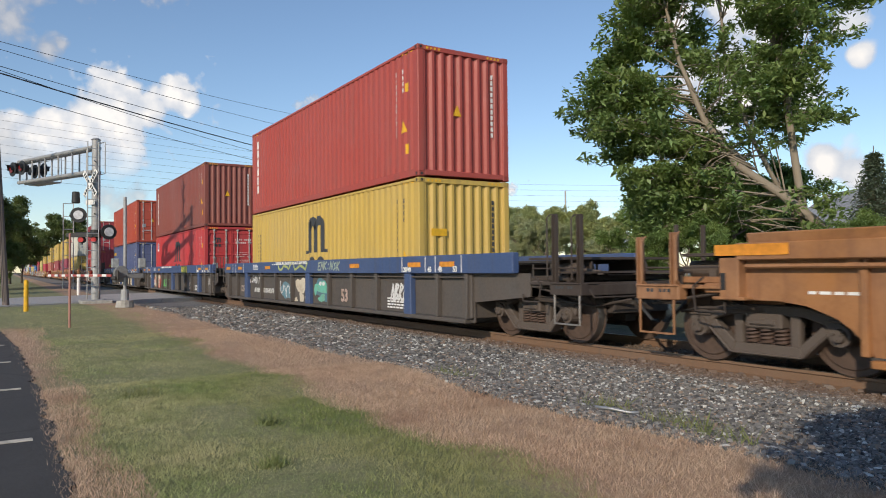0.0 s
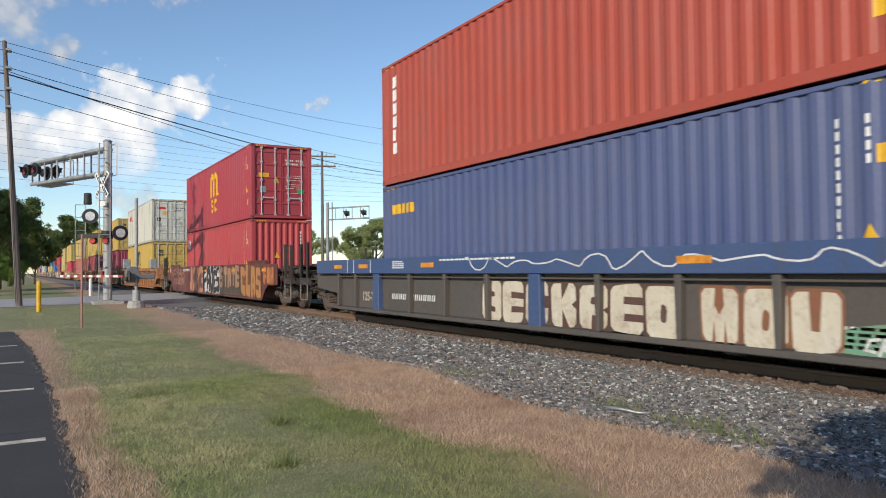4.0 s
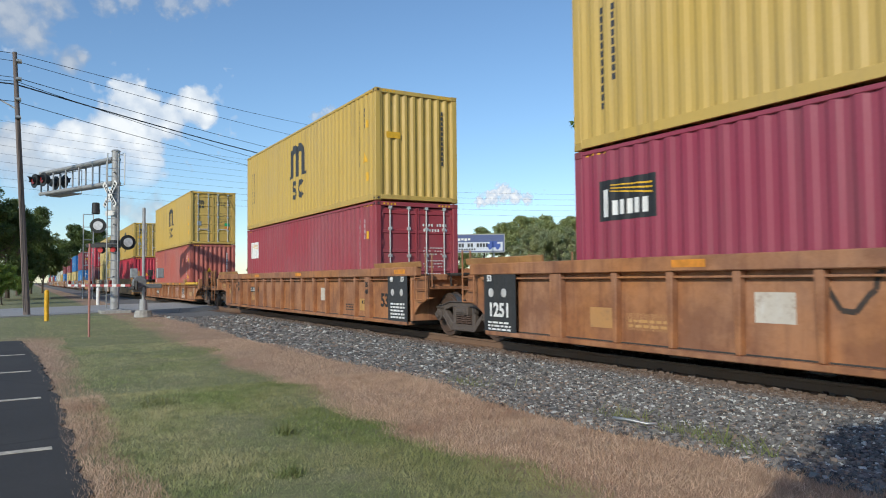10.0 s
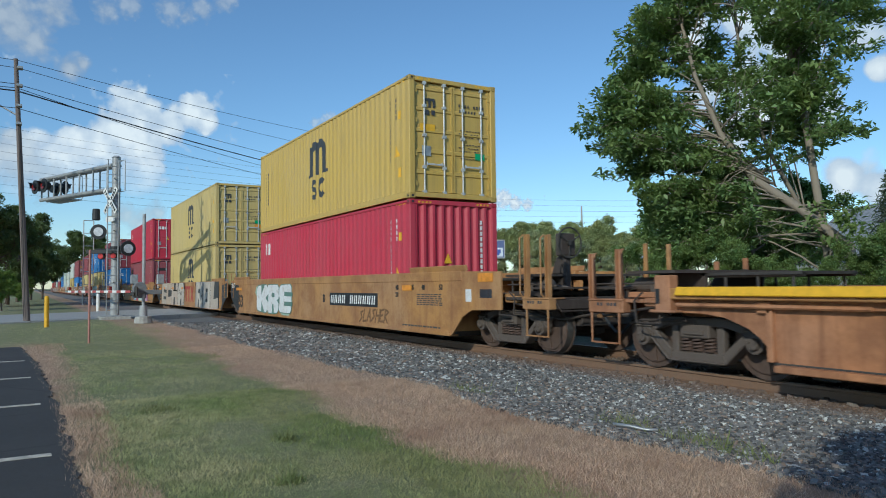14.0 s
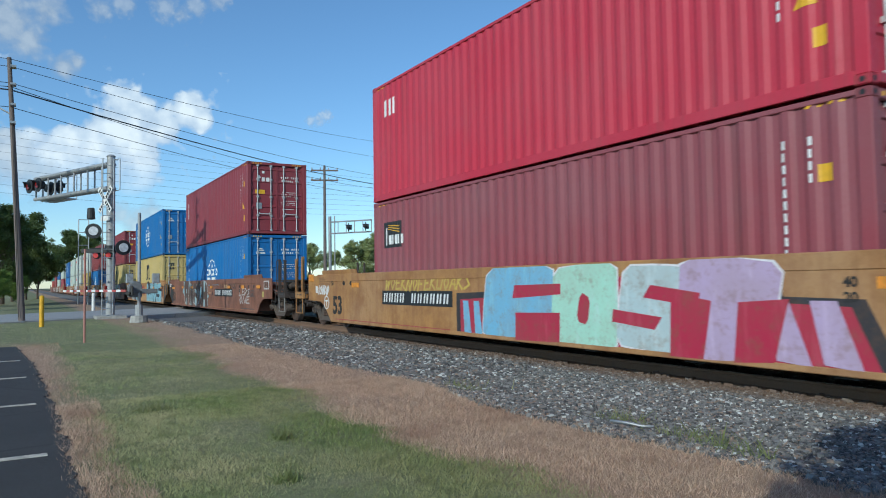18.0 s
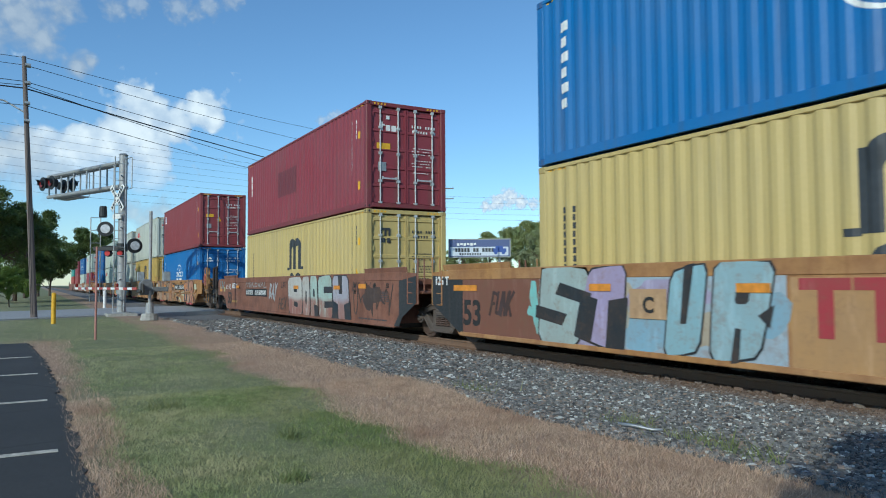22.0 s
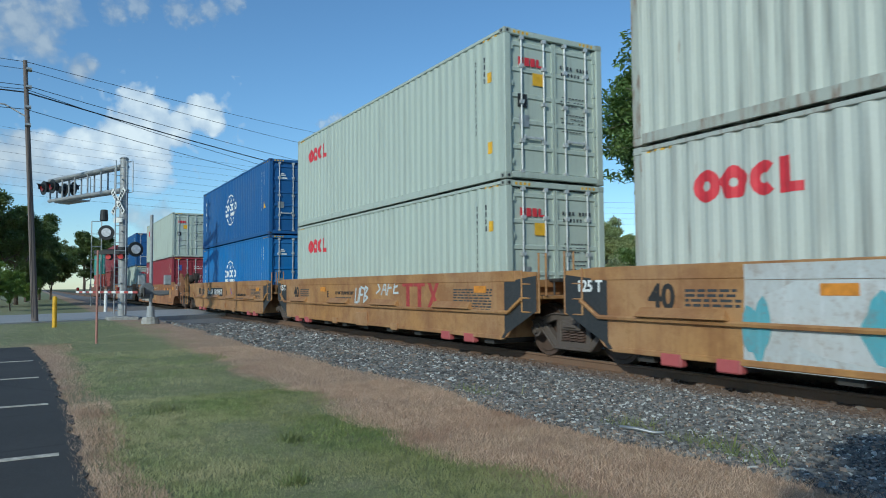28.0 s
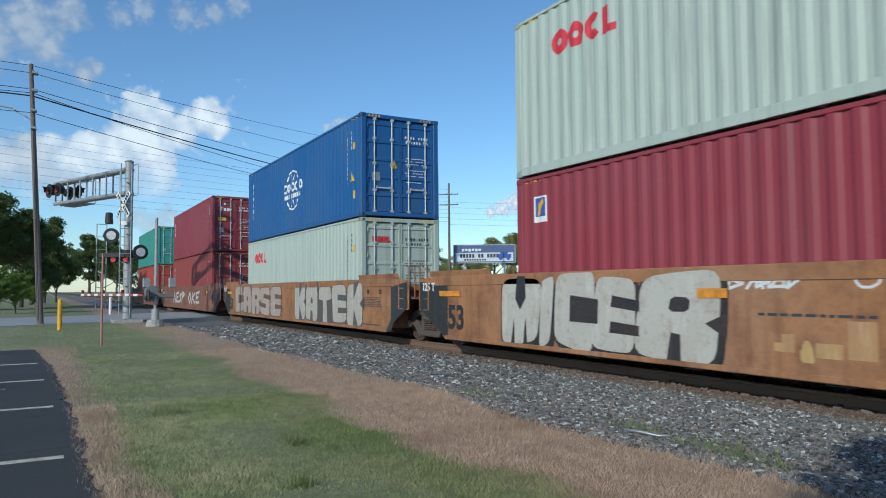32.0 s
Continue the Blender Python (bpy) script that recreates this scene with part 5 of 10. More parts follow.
            out = [(xa, low + 0.02), (wl - 0.05, low + 0.02), (xb, 0.8 if kind != "ribbed" else low + 0.02), (xb, top - 0.06 if kind == "ribbed" else 1.40), (xa, top - 0.06 if kind == "ribbed" else zt)]
            for y in (-1, 1):
                yy = y * (SIDE_Y + (0.014 if kind == "ribbed" else 0.006))
                part("end_plate", kept(("eplate", kind, short, y, sgn), lambda: mesh("end_plate", [plate([(sgn * x, z) for x, z in out], min(yy, yy - y * 0.005), max(yy, yy - y * 0.005))])), M_ENDBLACK, car, "black painted end plate")
    for s in stuff:
        s(car, wl, zt, top)
    return car


def chord_marks(xs, material=None):
    """Reflector patches along the top chord."""
    return lambda car, wl, zt, top: merged_decal(car, "reflector", [rect(x - 0.27, x + 0.27, (zt + top) / 2 - 0.05, (zt + top) / 2 + 0.05) for x in xs], -SIDE_Y - 0.032, material or M_ORANGE, "orange reflector patches")


def flat_text(text, size=1.0, extrude=0.0015, fat=0.0, shear=0.0, align="LEFT"):
    cu = bpy.data.curves.new("lettering", "FONT")
    cu.body, cu.size, cu.extrude, cu.offset, cu.resolution_u, cu.shear, cu.align_x = text, size, extrude, fat, 3, shear, align
    tmp = bpy.data.objects.new("lettering", cu)
    me = bpy.data.meshes.new_from_object(tmp)
    bpy.data.objects.remove(tmp)
    bpy.data.curves.remove(cu)
    me.materials.clear()
    return me


def words_on(text, x, z, size, material, label="", y=-SIDE_Y):
    def go(car, wl, zt, top):
        me = kept(("words", text, size), lambda: flat_text(text, size, 0.003, 0.03 * size, 0.0, "CENTER"))
        part("lettering", me, material, car, label or "painted " + text, pose(x, y - 0.004, z, 90, 0, 0))
    return go



CARS = [
    ("lead", -10.6, LEAD_ORANGE, LEAD_ORANGE, "dusty orange-brown railway well car with a raised top chord", "end", "end"),
    ("blue", 13.3, GREY_BODY, BLUE_CHORD, "dark grey well car with blue top chord and sprayed tags", "end", "joint"),
    ("blue", 32.75, GREY_BODY, BLUE_CHORD, "dark grey well car with blue top chord, middle unit", "joint", "joint"),
    ("blue", 52.35, GREY_BODY, BLUE_CHORD, "dark grey well car with blue top chord, rear unit", "joint", "end"),
    ("smooth", 75.97, CP_RED, CP_RED, "oxide-red smooth-sided well car covered in large sprayed letters", "end", "end"),
    ("ribbed", 99.6, TTX_ORANGE, TTX_ORANGE, "rusty orange well car with upright ribs along its side", "end", "joint"),
    ("ribbed", 119.1, TTX_ORANGE, TTX_ORANGE, "rusty orange ribbed well car with black end plates", "joint", "joint"),
    ("ribbed", 138.85, TTX_ORANGE, TTX_ORANGE, "rusty orange ribbed well car, last unit of its set", "joint", "end"),
    ("low", 162.65, TTX_TAN, TTX_YELLOW, "faded yellow-brown ribbed well car with painted marks", "end", "end"),
    ("smooth", 186.4, TTX_YELLOW, TTX_YELLOW, "yellow-brown smooth-sided well car with a black number panel", "end", "joint"),
    ("smooth", 206.0, TTX_YELLOW, TTX_YELLOW, "yellow-brown smooth-sided well car with huge pale block letters", "joint", "joint"),
    ("smooth", 225.75, TTX_YELLOW, TTX_YELLOW, "yellow-brown smooth-sided well car with a pink and blue sprayed piece", "joint", "end"),
    ("smooth", 249.6, TTX_BROWN, TTX_BROWN, "dark rusty smooth-sided well car with white sprayed scrawl", "end", "joint"),
    ("smooth", 269.4, TTX_YELLOW, TTX_YELLOW, "yellow-brown smooth-sided well car with pale blue sprayed letters", "joint", "joint"),
    ("smooth", 289.0, TTX_BROWN, TTX_BROWN, "rusty brown smooth-sided well car with a white and grey piece", "joint", "end"),
    ("forty", 311.0, TTX_YELLOW, TTX_YELLOW, "tan short well car patterned with brown and green sprayed shapes", "end", "joint"),
    ("forty", 326.5, TTX_YELLOW, TTX_YELLOW, "yellow-tan short well car with a long pipe along its side", "joint", "joint"),
    ("forty", 342.15, TTX_YELLOW, TTX_YELLOW, "yellow-tan short well car with turquoise sprayed shapes", "joint", "joint"),
    ("forty", 357.6, TTX_YELLOW, TTX_YELLOW, "yellow-tan short well car with red block mark", "joint", "joint"),
    ("forty", 373.2, TTX_YELLOW, TTX_YELLOW, "yellow-tan short well car with a black number panel", "joint", "end"),
    ("smooth", 395.2, RUST_MIX, RUST_MIX, "rusty orange smooth-sided well car with fat silver sprayed letters", "end", "joint"),
    ("smooth", 414.7, RUST_MIX, RUST_MIX, "rusty orange smooth-sided well car with a long row of sprayed letters", "joint", "joint"),
    ("smooth", 434.3, TTX_BROWN, TTX_BROWN, "rusty brown smooth-sided well car with small tags", "joint", "joint"),
    ("smooth", 453.9, TTX_BROWN, TTX_BROWN, "rusty brown smooth-sided well car, far down the train", "joint", "end"),
]
CAR_STUFF = {}


SPRAY = {}


def spray(rgb, low=None):
    """Weathered spray paint: blotchy cover, scuffs and rusty dirt showing through; low: a second colour sprayed along the foot."""
    if (rgb, low) not in SPRAY:
        m, nt, b = nodes_of("sprayed_paint")
        sh = nt.nodes.new("ShaderNodeVectorMath")
        sh.inputs[1].default_value = (len(SPRAY) * 1.7, 0, len(SPRAY) * 0.9)
        nt.links.new(coords(nt), sh.inputs[0])
        v = sh.outputs[0]
        st = nt.nodes.new("ShaderNodeVectorMath")
        st.operation = "MULTIPLY"
        st.inputs[1].default_value = (7.0, 7.0, 1.2)
        nt.links.new(v, st.inputs[0])
        broad, fine, run = noise_of(nt, v, 1.3, 5, 0.6), noise_of(nt, v, 16, 5, 0.6), noise_of(nt, st.outputs[0], 1.0, 5, 0.65)
        c = rgb
        if low:
            sep = nt.nodes.new("ShaderNodeSeparateXYZ")
            nt.links.new(coords(nt), sep.inputs[0])
            wob = nt.nodes.new("ShaderNodeMath")
            wob.operation = "MULTIPLY_ADD"
            wob.inputs[1].default_value = 0.3
            nt.links.new(broad, wob.inputs[0])
            nt.links.new(sep.outputs[2], wob.inputs[2])
            c = mix(nt, ramp(nt, wob.outputs[0], 0.85, 1.0), low, rgb)
        g = sum(rgb) / 3
        cover = min(1.0, 4 * g)
        c = mix(nt, ramp(nt, broad, 0.38, 0.66, 0.0, 0.5), c, (0.5 * rgb[0] + 0.5 * (g * 0.5 + 0.10), 0.5 * rgb[1] + 0.5 * (g * 0.42 + 0.05), 0.5 * rgb[2] + 0.5 * (g * 0.36 + 0.02)))
        c = mix(nt, ramp(nt, run, 0.54, 0.66, 0.0, 0.42), c, tuple(min(0.7, x * 1.15 + 0.02 + 0.08 * cover) for x in rgb))
        c = mix(nt, ramp(nt, fine, 0.50, 0.80, 0.0, 0.22), c, scaled((0.24, 0.13, 0.07), 0.4 + 0.6 * cover))
        c = mix(nt, ramp(nt, noise_of(nt, v, 4.0, 6, 0.7), 0.52, 0.64, 0.0, 0.34), c, scaled((0.26, 0.15, 0.085), 0.4 + 0.6 * cover))
        nt.links.new(c, b.inputs["Base Color"])
        b.inputs["Roughness"].default_value = 0.6
        SPRAY[rgb, low] = m
    return SPRAY[rgb, low]


# dark gaps and eyes of block letters, in each letter's own square
CUTS = {
    "A": ((0.42, 0.46, 0.63, 0.46, 0.58, 0.64, 0.47, 0.64), (0.40, -0.05, 0.66, -0.05, 0.60, 0.26, 0.45, 0.26), (-0.05, 0.55, 0.10, 1.05, -0.05, 1.05), (1.05, 0.55, 0.90, 1.05, 1.05, 1.05)),
    "B": ((0.40, 0.62, 0.66, 0.60, 0.68, 0.73, 0.42, 0.76), (0.40, 0.22, 0.70, 0.20, 0.70, 0.34, 0.42, 0.36)),
    "C": ((0.40, 0.34, 1.05, 0.38, 1.05, 0.66, 0.40, 0.70),),
    "D": ((0.40, 0.28, 0.64, 0.34, 0.64, 0.66, 0.40, 0.72),),
    "E": ((0.42, 0.60, 1.05, 0.57, 1.05, 0.72, 0.44, 0.76), (0.42, 0.24, 1.05, 0.24, 1.05, 0.38, 0.44, 0.40)),
    "F": ((0.44, 0.56, 1.05, 0.58, 1.05, 0.72, 0.46, 0.74), (0.52, -0.05, 1.05, -0.05, 1.05, 0.34, 0.50, 0.36)),
    "H": ((0.40, 0.64, 0.64, 0.64, 0.68, 1.05, 0.36, 1.05), (0.38, -0.05, 0.62, -0.05, 0.62, 0.36, 0.40, 0.36)),
    "I": (), "1": (),
    "J": ((-0.05, 0.42, 0.48, 0.36, 0.48, 1.05, -0.05, 1.05),),
    "K": ((0.44, 0.64, 0.78, 1.05, 0.42, 1.05), (0.42, -0.05, 0.76, -0.05, 0.46, 0.38), (1.05, 0.36, 0.84, 0.52, 1.05, 0.66)),
    "L": ((0.42, 0.34, 1.05, 0.42, 1.05, 1.05, 0.52, 1.05),),
    "M": ((0.36, 0.70, 0.50, 0.52, 0.64, 0.70, 0.60, 1.05, 0.40, 1.05), (0.26, -0.05, 0.38, -0.05, 0.34, 0.40), (0.62, -0.05, 0.74, -0.05, 0.66, 0.40)),
    "N": ((0.38, -0.05, 0.62, -0.05, 0.40, 0.42), (0.38, 1.05, 0.62, 1.05, 0.60, 0.58)),
    "O": ((0.40, 0.32, 0.58, 0.28, 0.62, 0.60, 0.46, 0.68),),
    "P": ((0.40, 0.50, 0.64, 0.50, 0.64, 0.68, 0.40, 0.70), (0.52, -0.05, 1.05, -0.05, 1.05, 0.28, 0.50, 0.32)),
    "R": ((0.40, 0.56, 0.66, 0.56, 0.66, 0.72, 0.42, 0.74), (0.44, -0.05, 0.62, -0.05, 0.58, 0.30, 0.46, 0.32), (1.05, 0.30, 0.86, 0.44, 1.05, 0.56)),
    "S": ((0.34, 0.62, 1.05, 0.56, 1.05, 0.72, 0.42, 0.78), (-0.05, 0.28, 0.58, 0.24, 0.66, 0.40, -0.05, 0.44)),
    "T": ((-0.05, -0.05, 0.32, -0.05, 0.36, 0.58, -0.05, 0.64), (0.64, 0.58, 0.68, -0.05, 1.05, -0.05, 1.05, 0.64)),
    "U": ((0.40, 0.36, 0.58, 0.34, 0.64, 1.05, 0.36, 1.05),),
    "W": ((0.30, 0.40, 0.36, 1.05, 0.24, 1.05), (0.68, 0.40, 0.76, 1.05, 0.62, 1.05), (0.42, -0.05, 0.58, -0.05, 0.50, 0.40)),
    "X": ((0.36, 1.05, 0.64, 1.05, 0.50, 0.70), (0.36, -0.05, 0.64, -0.05, 0.50, 0.32), (-0.05, 0.36, 0.24, 0.50, -0.05, 0.64), (1.05, 0.36, 0.76, 0.50, 1.05, 0.64)),
    "Y": ((0.40, 0.60, 0.60, 0.60, 0.64, 1.05, 0.36, 1.05), (-0.05, -0.05, 0.30, -0.05, 0.30, 0.36, -0.05, 0.44), (0.72, -0.05, 1.05, -0.05, 1.05, 0.44, 0.70, 0.36)),
    "Z": ((-0.05, 0.28, 0.50, 0.70, -0.05, 0.72), (1.05, 0.30, 0.52, 0.28, 1.05, 0.70)),
    "3": ((-0.05, 0.58, 0.52, 0.60, 0.52, 0.74, -0.05, 0.74), (-0.05, 0.24, 0.52, 0.24, 0.52, 0.40, -0.05, 0.42)),
    "5": ((0.42, 0.62, 1.05, 0.62, 1.05, 0.76, 0.42, 0.76), (-0.05, 0.26, 0.56, 0.24, 0.56, 0.42, -0.05, 0.44)),
}


def rounded(poly, turns=2):
    """Cuts the corners of an outline."""
    for _ in range(turns):
        poly = [p for a, b in zip(poly, poly[1:] + poly[:1]) for p in ((0.8 * a[0] + 0.2 * b[0], 0.8 * a[1] + 0.2 * b[1]), (0.2 * a[0] + 0.8 * b[0], 0.2 * a[1] + 0.8 * b[1]))]
    return poly


def piece(letters, y=0.0, line=(0.03, 0.03, 0.035), z0=0.32, z1=1.42, wobble=0.05, low=None, rim=0.045, label="large sprayed letters in several colours", hole=None, soft=1, lean=0.0, drop=None):
    """Block letters one by one, each (letter, x0, x1, fill colour): an outline, the filled slab, its dark gaps and eyes."""
    def go(car, wl, zt, top):
        face = -SIDE_Y + y
        r = random.Random(len(letters) * 7 + int(10 * letters[0][1]))
        for i, (ch, x0, x1, rgb) in enumerate(letters):
            x0, x1 = x0 + 0.7 * rim, x1 - 0.7 * rim
            w, h = x1 - x0, z1 - z0
            j = [wobble * (r.random() - 0.5) * 1.6 for _ in range(8)]
            def put(u, v):
                a, b = (1 - u) * (1 - v), u * (1 - v)
                c, d = u * v, (1 - u) * v
                return (x0 + w * u + lean * (v - 0.5) + w * (a * j[0] + b * j[1] + c * j[2] + d * j[3]), z0 + h * v + h * (a * j[4] + b * j[5] + c * j[6] + d * j[7]))
            def clampz(poly):
                return [(px, min(1.475, max(0.232, pz))) for px, pz in poly]
            body = [put(0, 0), put(0.5, -0.02), put(1, 0), put(1.02, 0.5), put(1, 1), put(0.5, 1.02), put(0, 1), put(-0.02, 0.5)]
            cx, cz = put(0.5, 0.5)
            wide = [(px + rim * (1 if px > cx else -1), pz + rim * (1 if pz > cz else -1)) for px, pz in body]
            d0 = face - 0.004 - 0.0008 * i
            if drop:
                part("graffiti_shade", mesh("graffiti_shade", [plate(clampz([(px + 0.07, pz - 0.07) for px, pz in rounded(wide, soft)]), d0 + 0.0002, d0 + 0.002)]), spray(drop), car)
            ob = part("graffiti", mesh("graffiti", [plate(clampz(rounded(wide, soft)), d0 - 0.002, d0)]), spray(line), car, label)
            part("graffiti_fill", mesh("graffiti_fill", [plate(clampz(rounded(body, soft)), d0 - 0.006, d0 - 0.003)]), spray(rgb, low), ob)
            for k, cut in enumerate(CUTS.get(ch, ())):
                inner = all(0.0 < q < 1.0 for q in cut)
                poly = [put(q if 0 < q < 1 else (q + 0.06 if q > 1 else q - 0.06), cut[2 * n + 1]) for n, q in enumerate(cut[::2])]
                part("graffiti_gap", mesh("graffiti_gap", [plate(clampz(rounded(poly, 1) if inner else poly), d0 - 0.0085, d0 - 0.0065)]), spray(hole or line), ob)
    return go


def burner(text, x0, x1, z0, z1, fill, line, y=0.0, wobble=0.06, label="large sprayed letters with an outline", shade=None, hole=None, soft=1, rim=0.035):
    """A row of equal block letters of one colour."""
    names = [c for c in text if c in CUTS]
    step = (x1 - x0) / len(names)
    return piece([(c, x0 + step * i + 0.02, x0 + step * (i + 1) - 0.02, fill) for i, c in enumerate(names)], y, line, z0, z1, wobble, None, rim, label, hole, soft, 0.0, shade)


# single strokes of hand lettering, each a run of points in the letter's square
PEN = {
    "A": ("0,0 .5,1 1,0", ".2,.4 .9,.35"), "B": ("0,0 0,1 .7,.9 .1,.5 .9,.3 0,0",), "C": (".9,.9 .2,.8 .1,.2 .9,.1",), "D": ("0,0 .1,1 .9,.6 0,0",), "E": (".9,1 .1,.9 .1,.05 1,.1", ".1,.5 .7,.55"),
    "F": ("0,0 .1,1 1,.9", ".1,.5 .7,.5"), "G": (".9,.9 .1,.7 .2,.1 .9,.1 .9,.5 .5,.5",), "H": ("0,0 .1,1", ".9,0 1,1", ".1,.5 .9,.55"), "I": (".4,0 .6,1",), "J": (".8,1 .7,.1 .1,.2",), "K": ("0,0 .1,1", ".9,1 .1,.5 1,0"),
    "L": (".1,1 0,0 .9,.1",), "M": ("0,0 .2,1 .5,.3 .8,1 1,0",), "N": ("0,0 .1,1 .8,0 1,1",), "O": (".5,1 .1,.5 .5,0 .9,.5 .5,1",), "P": ("0,0 .1,1 .9,.8 .1,.45",), "R": ("0,0 .1,1 .9,.8 .1,.45 1,0",), "S": (".9,.9 .2,.8 .8,.35 .1,.05",),
    "T": ("0,.95 1,1", ".5,1 .4,0"), "U": ("0,1 .1,.1 .8,.1 1,1",), "V": ("0,1 .4,0 1,1",), "W": ("0,1 .2,0 .5,.6 .7,0 1,1",), "X": ("0,0 1,1", "0,1 1,0"), "Y": ("0,1 .5,.5 1,1", ".5,.5 .3,-.2"), "Z": ("0,1 1,.95 0,0 1,.05",),
    "1": (".3,.8 .5,1 .5,0",), "8": (".5,.5 .1,.8 .5,1 .9,.8 .5,.5 .1,.2 .5,0 .9,.2 .5,.5",), "9": (".9,.6 .2,.6 .4,1 .9,.8 .7,0",), "5": (".9,1 .2,1 .2,.6 .9,.5 .7,.05 .1,.1",), "!": (".5,1 .4,.3", ".4,.1 .4,0"), ".": (".4,.1 .5,0",), ",": (".5,.1 .3,-.2",), ":": (".5,.7 .5,.6", ".5,.2 .5,.1"),
}


def scrawl(text, x0, x1, z0, z1, rgb, y=0.0, fat=0.0):
    """A tag in quick single strokes."""
    def go(car, wl, zt, top):
        r = random.Random(int(100 * x1) + len(text))
        rows = text.upper().split("\n")
        polys = []
        for k, row in enumerate(rows):
            h = (z1 - z0) / len(rows)
            base, step = z1 - h * (k + 1), (x1 - x0) / max(1, len(row))
            w = (0.05 + 0.04 * (fat > 0.01)) * h + 0.006
            for i, ch in enumerate(row):
                tilt, lift = 0.25 * h, 0.12 * h * (r.random() - 0.5)
                for run in PEN.get(ch, ()):
                    pts = [tuple(float(q) for q in p.split(",")) for p in run.split()]
                    pts = [(x0 + step * (i + 0.08 + 0.84 * u) + tilt * (v - 0.5), base + lift + h * (0.08 + 0.84 * v) + 0.04 * h * (r.random() - 0.5)) for u, v in pts]
                    for (ax, az), (bx, bz) in zip(pts, pts[1:]):
                        n = math.hypot(bx - ax, bz - az) or 1.0
                        ex, ez = (bx - ax) / n * w * 0.5, (bz - az) / n * w * 0.5
                        nx, nz = -(bz - az) / n * w, (bx - ax) / n * w
                        polys.append([(ax - ex - nx, az - ez - nz), (bx + ex - nx, bz + ez - nz), (bx + ex + nx, bz + ez + nz), (ax - ex + nx, az - ez + nz)])
        me = mesh("tag", [plate(p, -SIDE_Y + y - 0.003 - 0.00004 * n, -SIDE_Y + y - 0.001) for n, p in enumerate(polys)])
        tagged(part("tag", me, spray(rgb), car, "thin sprayed tag"), "thin sprayed tag", kind="stuff")
    return go


def squiggle(x0, x1, z0, z1, rgb, n=5, w=0.02, y=0.0, seed=1):
    """A looping sprayed line."""
    def go(car, wl, zt, top):
        r = random.Random(seed)
        pts, m = [], n * 8
        for i in range(m + 1):
            t = i / m
            pts.append((x0 + (x1 - x0) * t + 0.06 * math.sin(t * n * 9 + seed), (z0 + z1) / 2 + (z1 - z0) / 2 * math.sin(t * n * 2 * math.pi + seed) * (0.6 + 0.4 * math.sin(t * 13 + seed))))
        polys = []
        for (ax, az), (bx, bz) in zip(pts, pts[1:]):
            l = math.hypot(bx - ax, bz - az) or 1
            nx, nz = -(bz - az) / l * w, (bx - ax) / l * w
            polys.append([(ax - nx, az - nz), (bx - nx, bz - nz), (bx + nx, bz + nz), (ax + nx, az + nz)])
        merged_decal(car, "tag", polys, -SIDE_Y + y, spray(rgb), "thin sprayed tag", 0.003)
    return go


def blot(cx, cz, rx, rz, seed, n=18):
    r = random.Random(seed)
    out = []
    ph = [r.random() * 6 for _ in range(3)]
    for i in range(n):
        a = 2 * math.pi * i / n
        k = 1 + 0.22 * math.sin(2 * a + ph[0]) + 0.15 * math.sin(3 * a + ph[1]) + 0.1 * math.sin(5 * a + ph[2])
        out.append((cx + rx * k * math.cos(a), min(1.27, max(0.25, cz + rz * k * math.sin(a)))))
    return out


def blots(spans, rgb, y=0.0, depth=0.003, label="sprayed colour field"):
    def go(car, wl, zt, top):
        for i, s in enumerate(spans):
            merged_decal(car, "graffiti_field", [blot(*s)], -SIDE_Y + y - 0.0008 * i, spray(rgb), label, depth)
    return go


def field(polys, rgb, y=0.0, depth=0.003, label="sprayed colour field"):
    return lambda car, wl, zt, top: merged_decal(car, "graffiti_field", polys, -SIDE_Y + y, spray(rgb), label, depth)


def number_bars(x0, x1, z0, z1, panel=True, y=0.0, gap_at=4, n=10, dark=False):
    """The car's registration, shown as plain bars on its panel."""
    def go(car, wl, zt, top):
        if panel:
            merged_decal(car, "number_panel", [rect(x0, x1, z0, z1)], -SIDE_Y + y, M_BLACK, "black number panel", 0.003)
        step = (x1 - x0 - 0.16) / (n + 1)
        bars, h = [], z1 - z0
        for i in range(n + 1):
            if i == gap_at:
                continue
            a = x0 + 0.08 + step * i
            for q, k in ((0.0, 0.20), (0.44, 0.20)):
                bars.append([(a + step * q, z0 + 0.18 * h), (a + step * (q + k), z0 + 0.18 * h), (a + step * (q + k + 0.14), z1 - 0.18 * h), (a + step * (q + 0.14), z1 - 0.18 * h)])
        merged_decal(car, "number_bars", bars, -SIDE_Y + y - 0.003 * panel, M_LOGODARK if dark else M_WHITE, "registration shown as plain bars", 0.003)
    return go


def print_lines(x0, x1, z0, z1, rows, material=None, y=0.0, seed=3):
    """Rows of tiny stencilled print."""
    def go(car, wl, zt, top):
        r = random.Random(seed)
        polys, dz = [], (z1 - z0) / rows
        for i in range(rows):
            x = x0
            while x < x1 - 0.05:
                w = 0.06 + 0.12 * r.random()
                polys.append(rect(x, min(x1, x + w), z0 + dz * i, z0 + dz * (i + 0.55)))
                x += w + 0.035
        merged_decal(car, "small_print", polys, -SIDE_Y + y, material or M_LOGODARK, "rows of small stencilled print", 0.003)
    return go


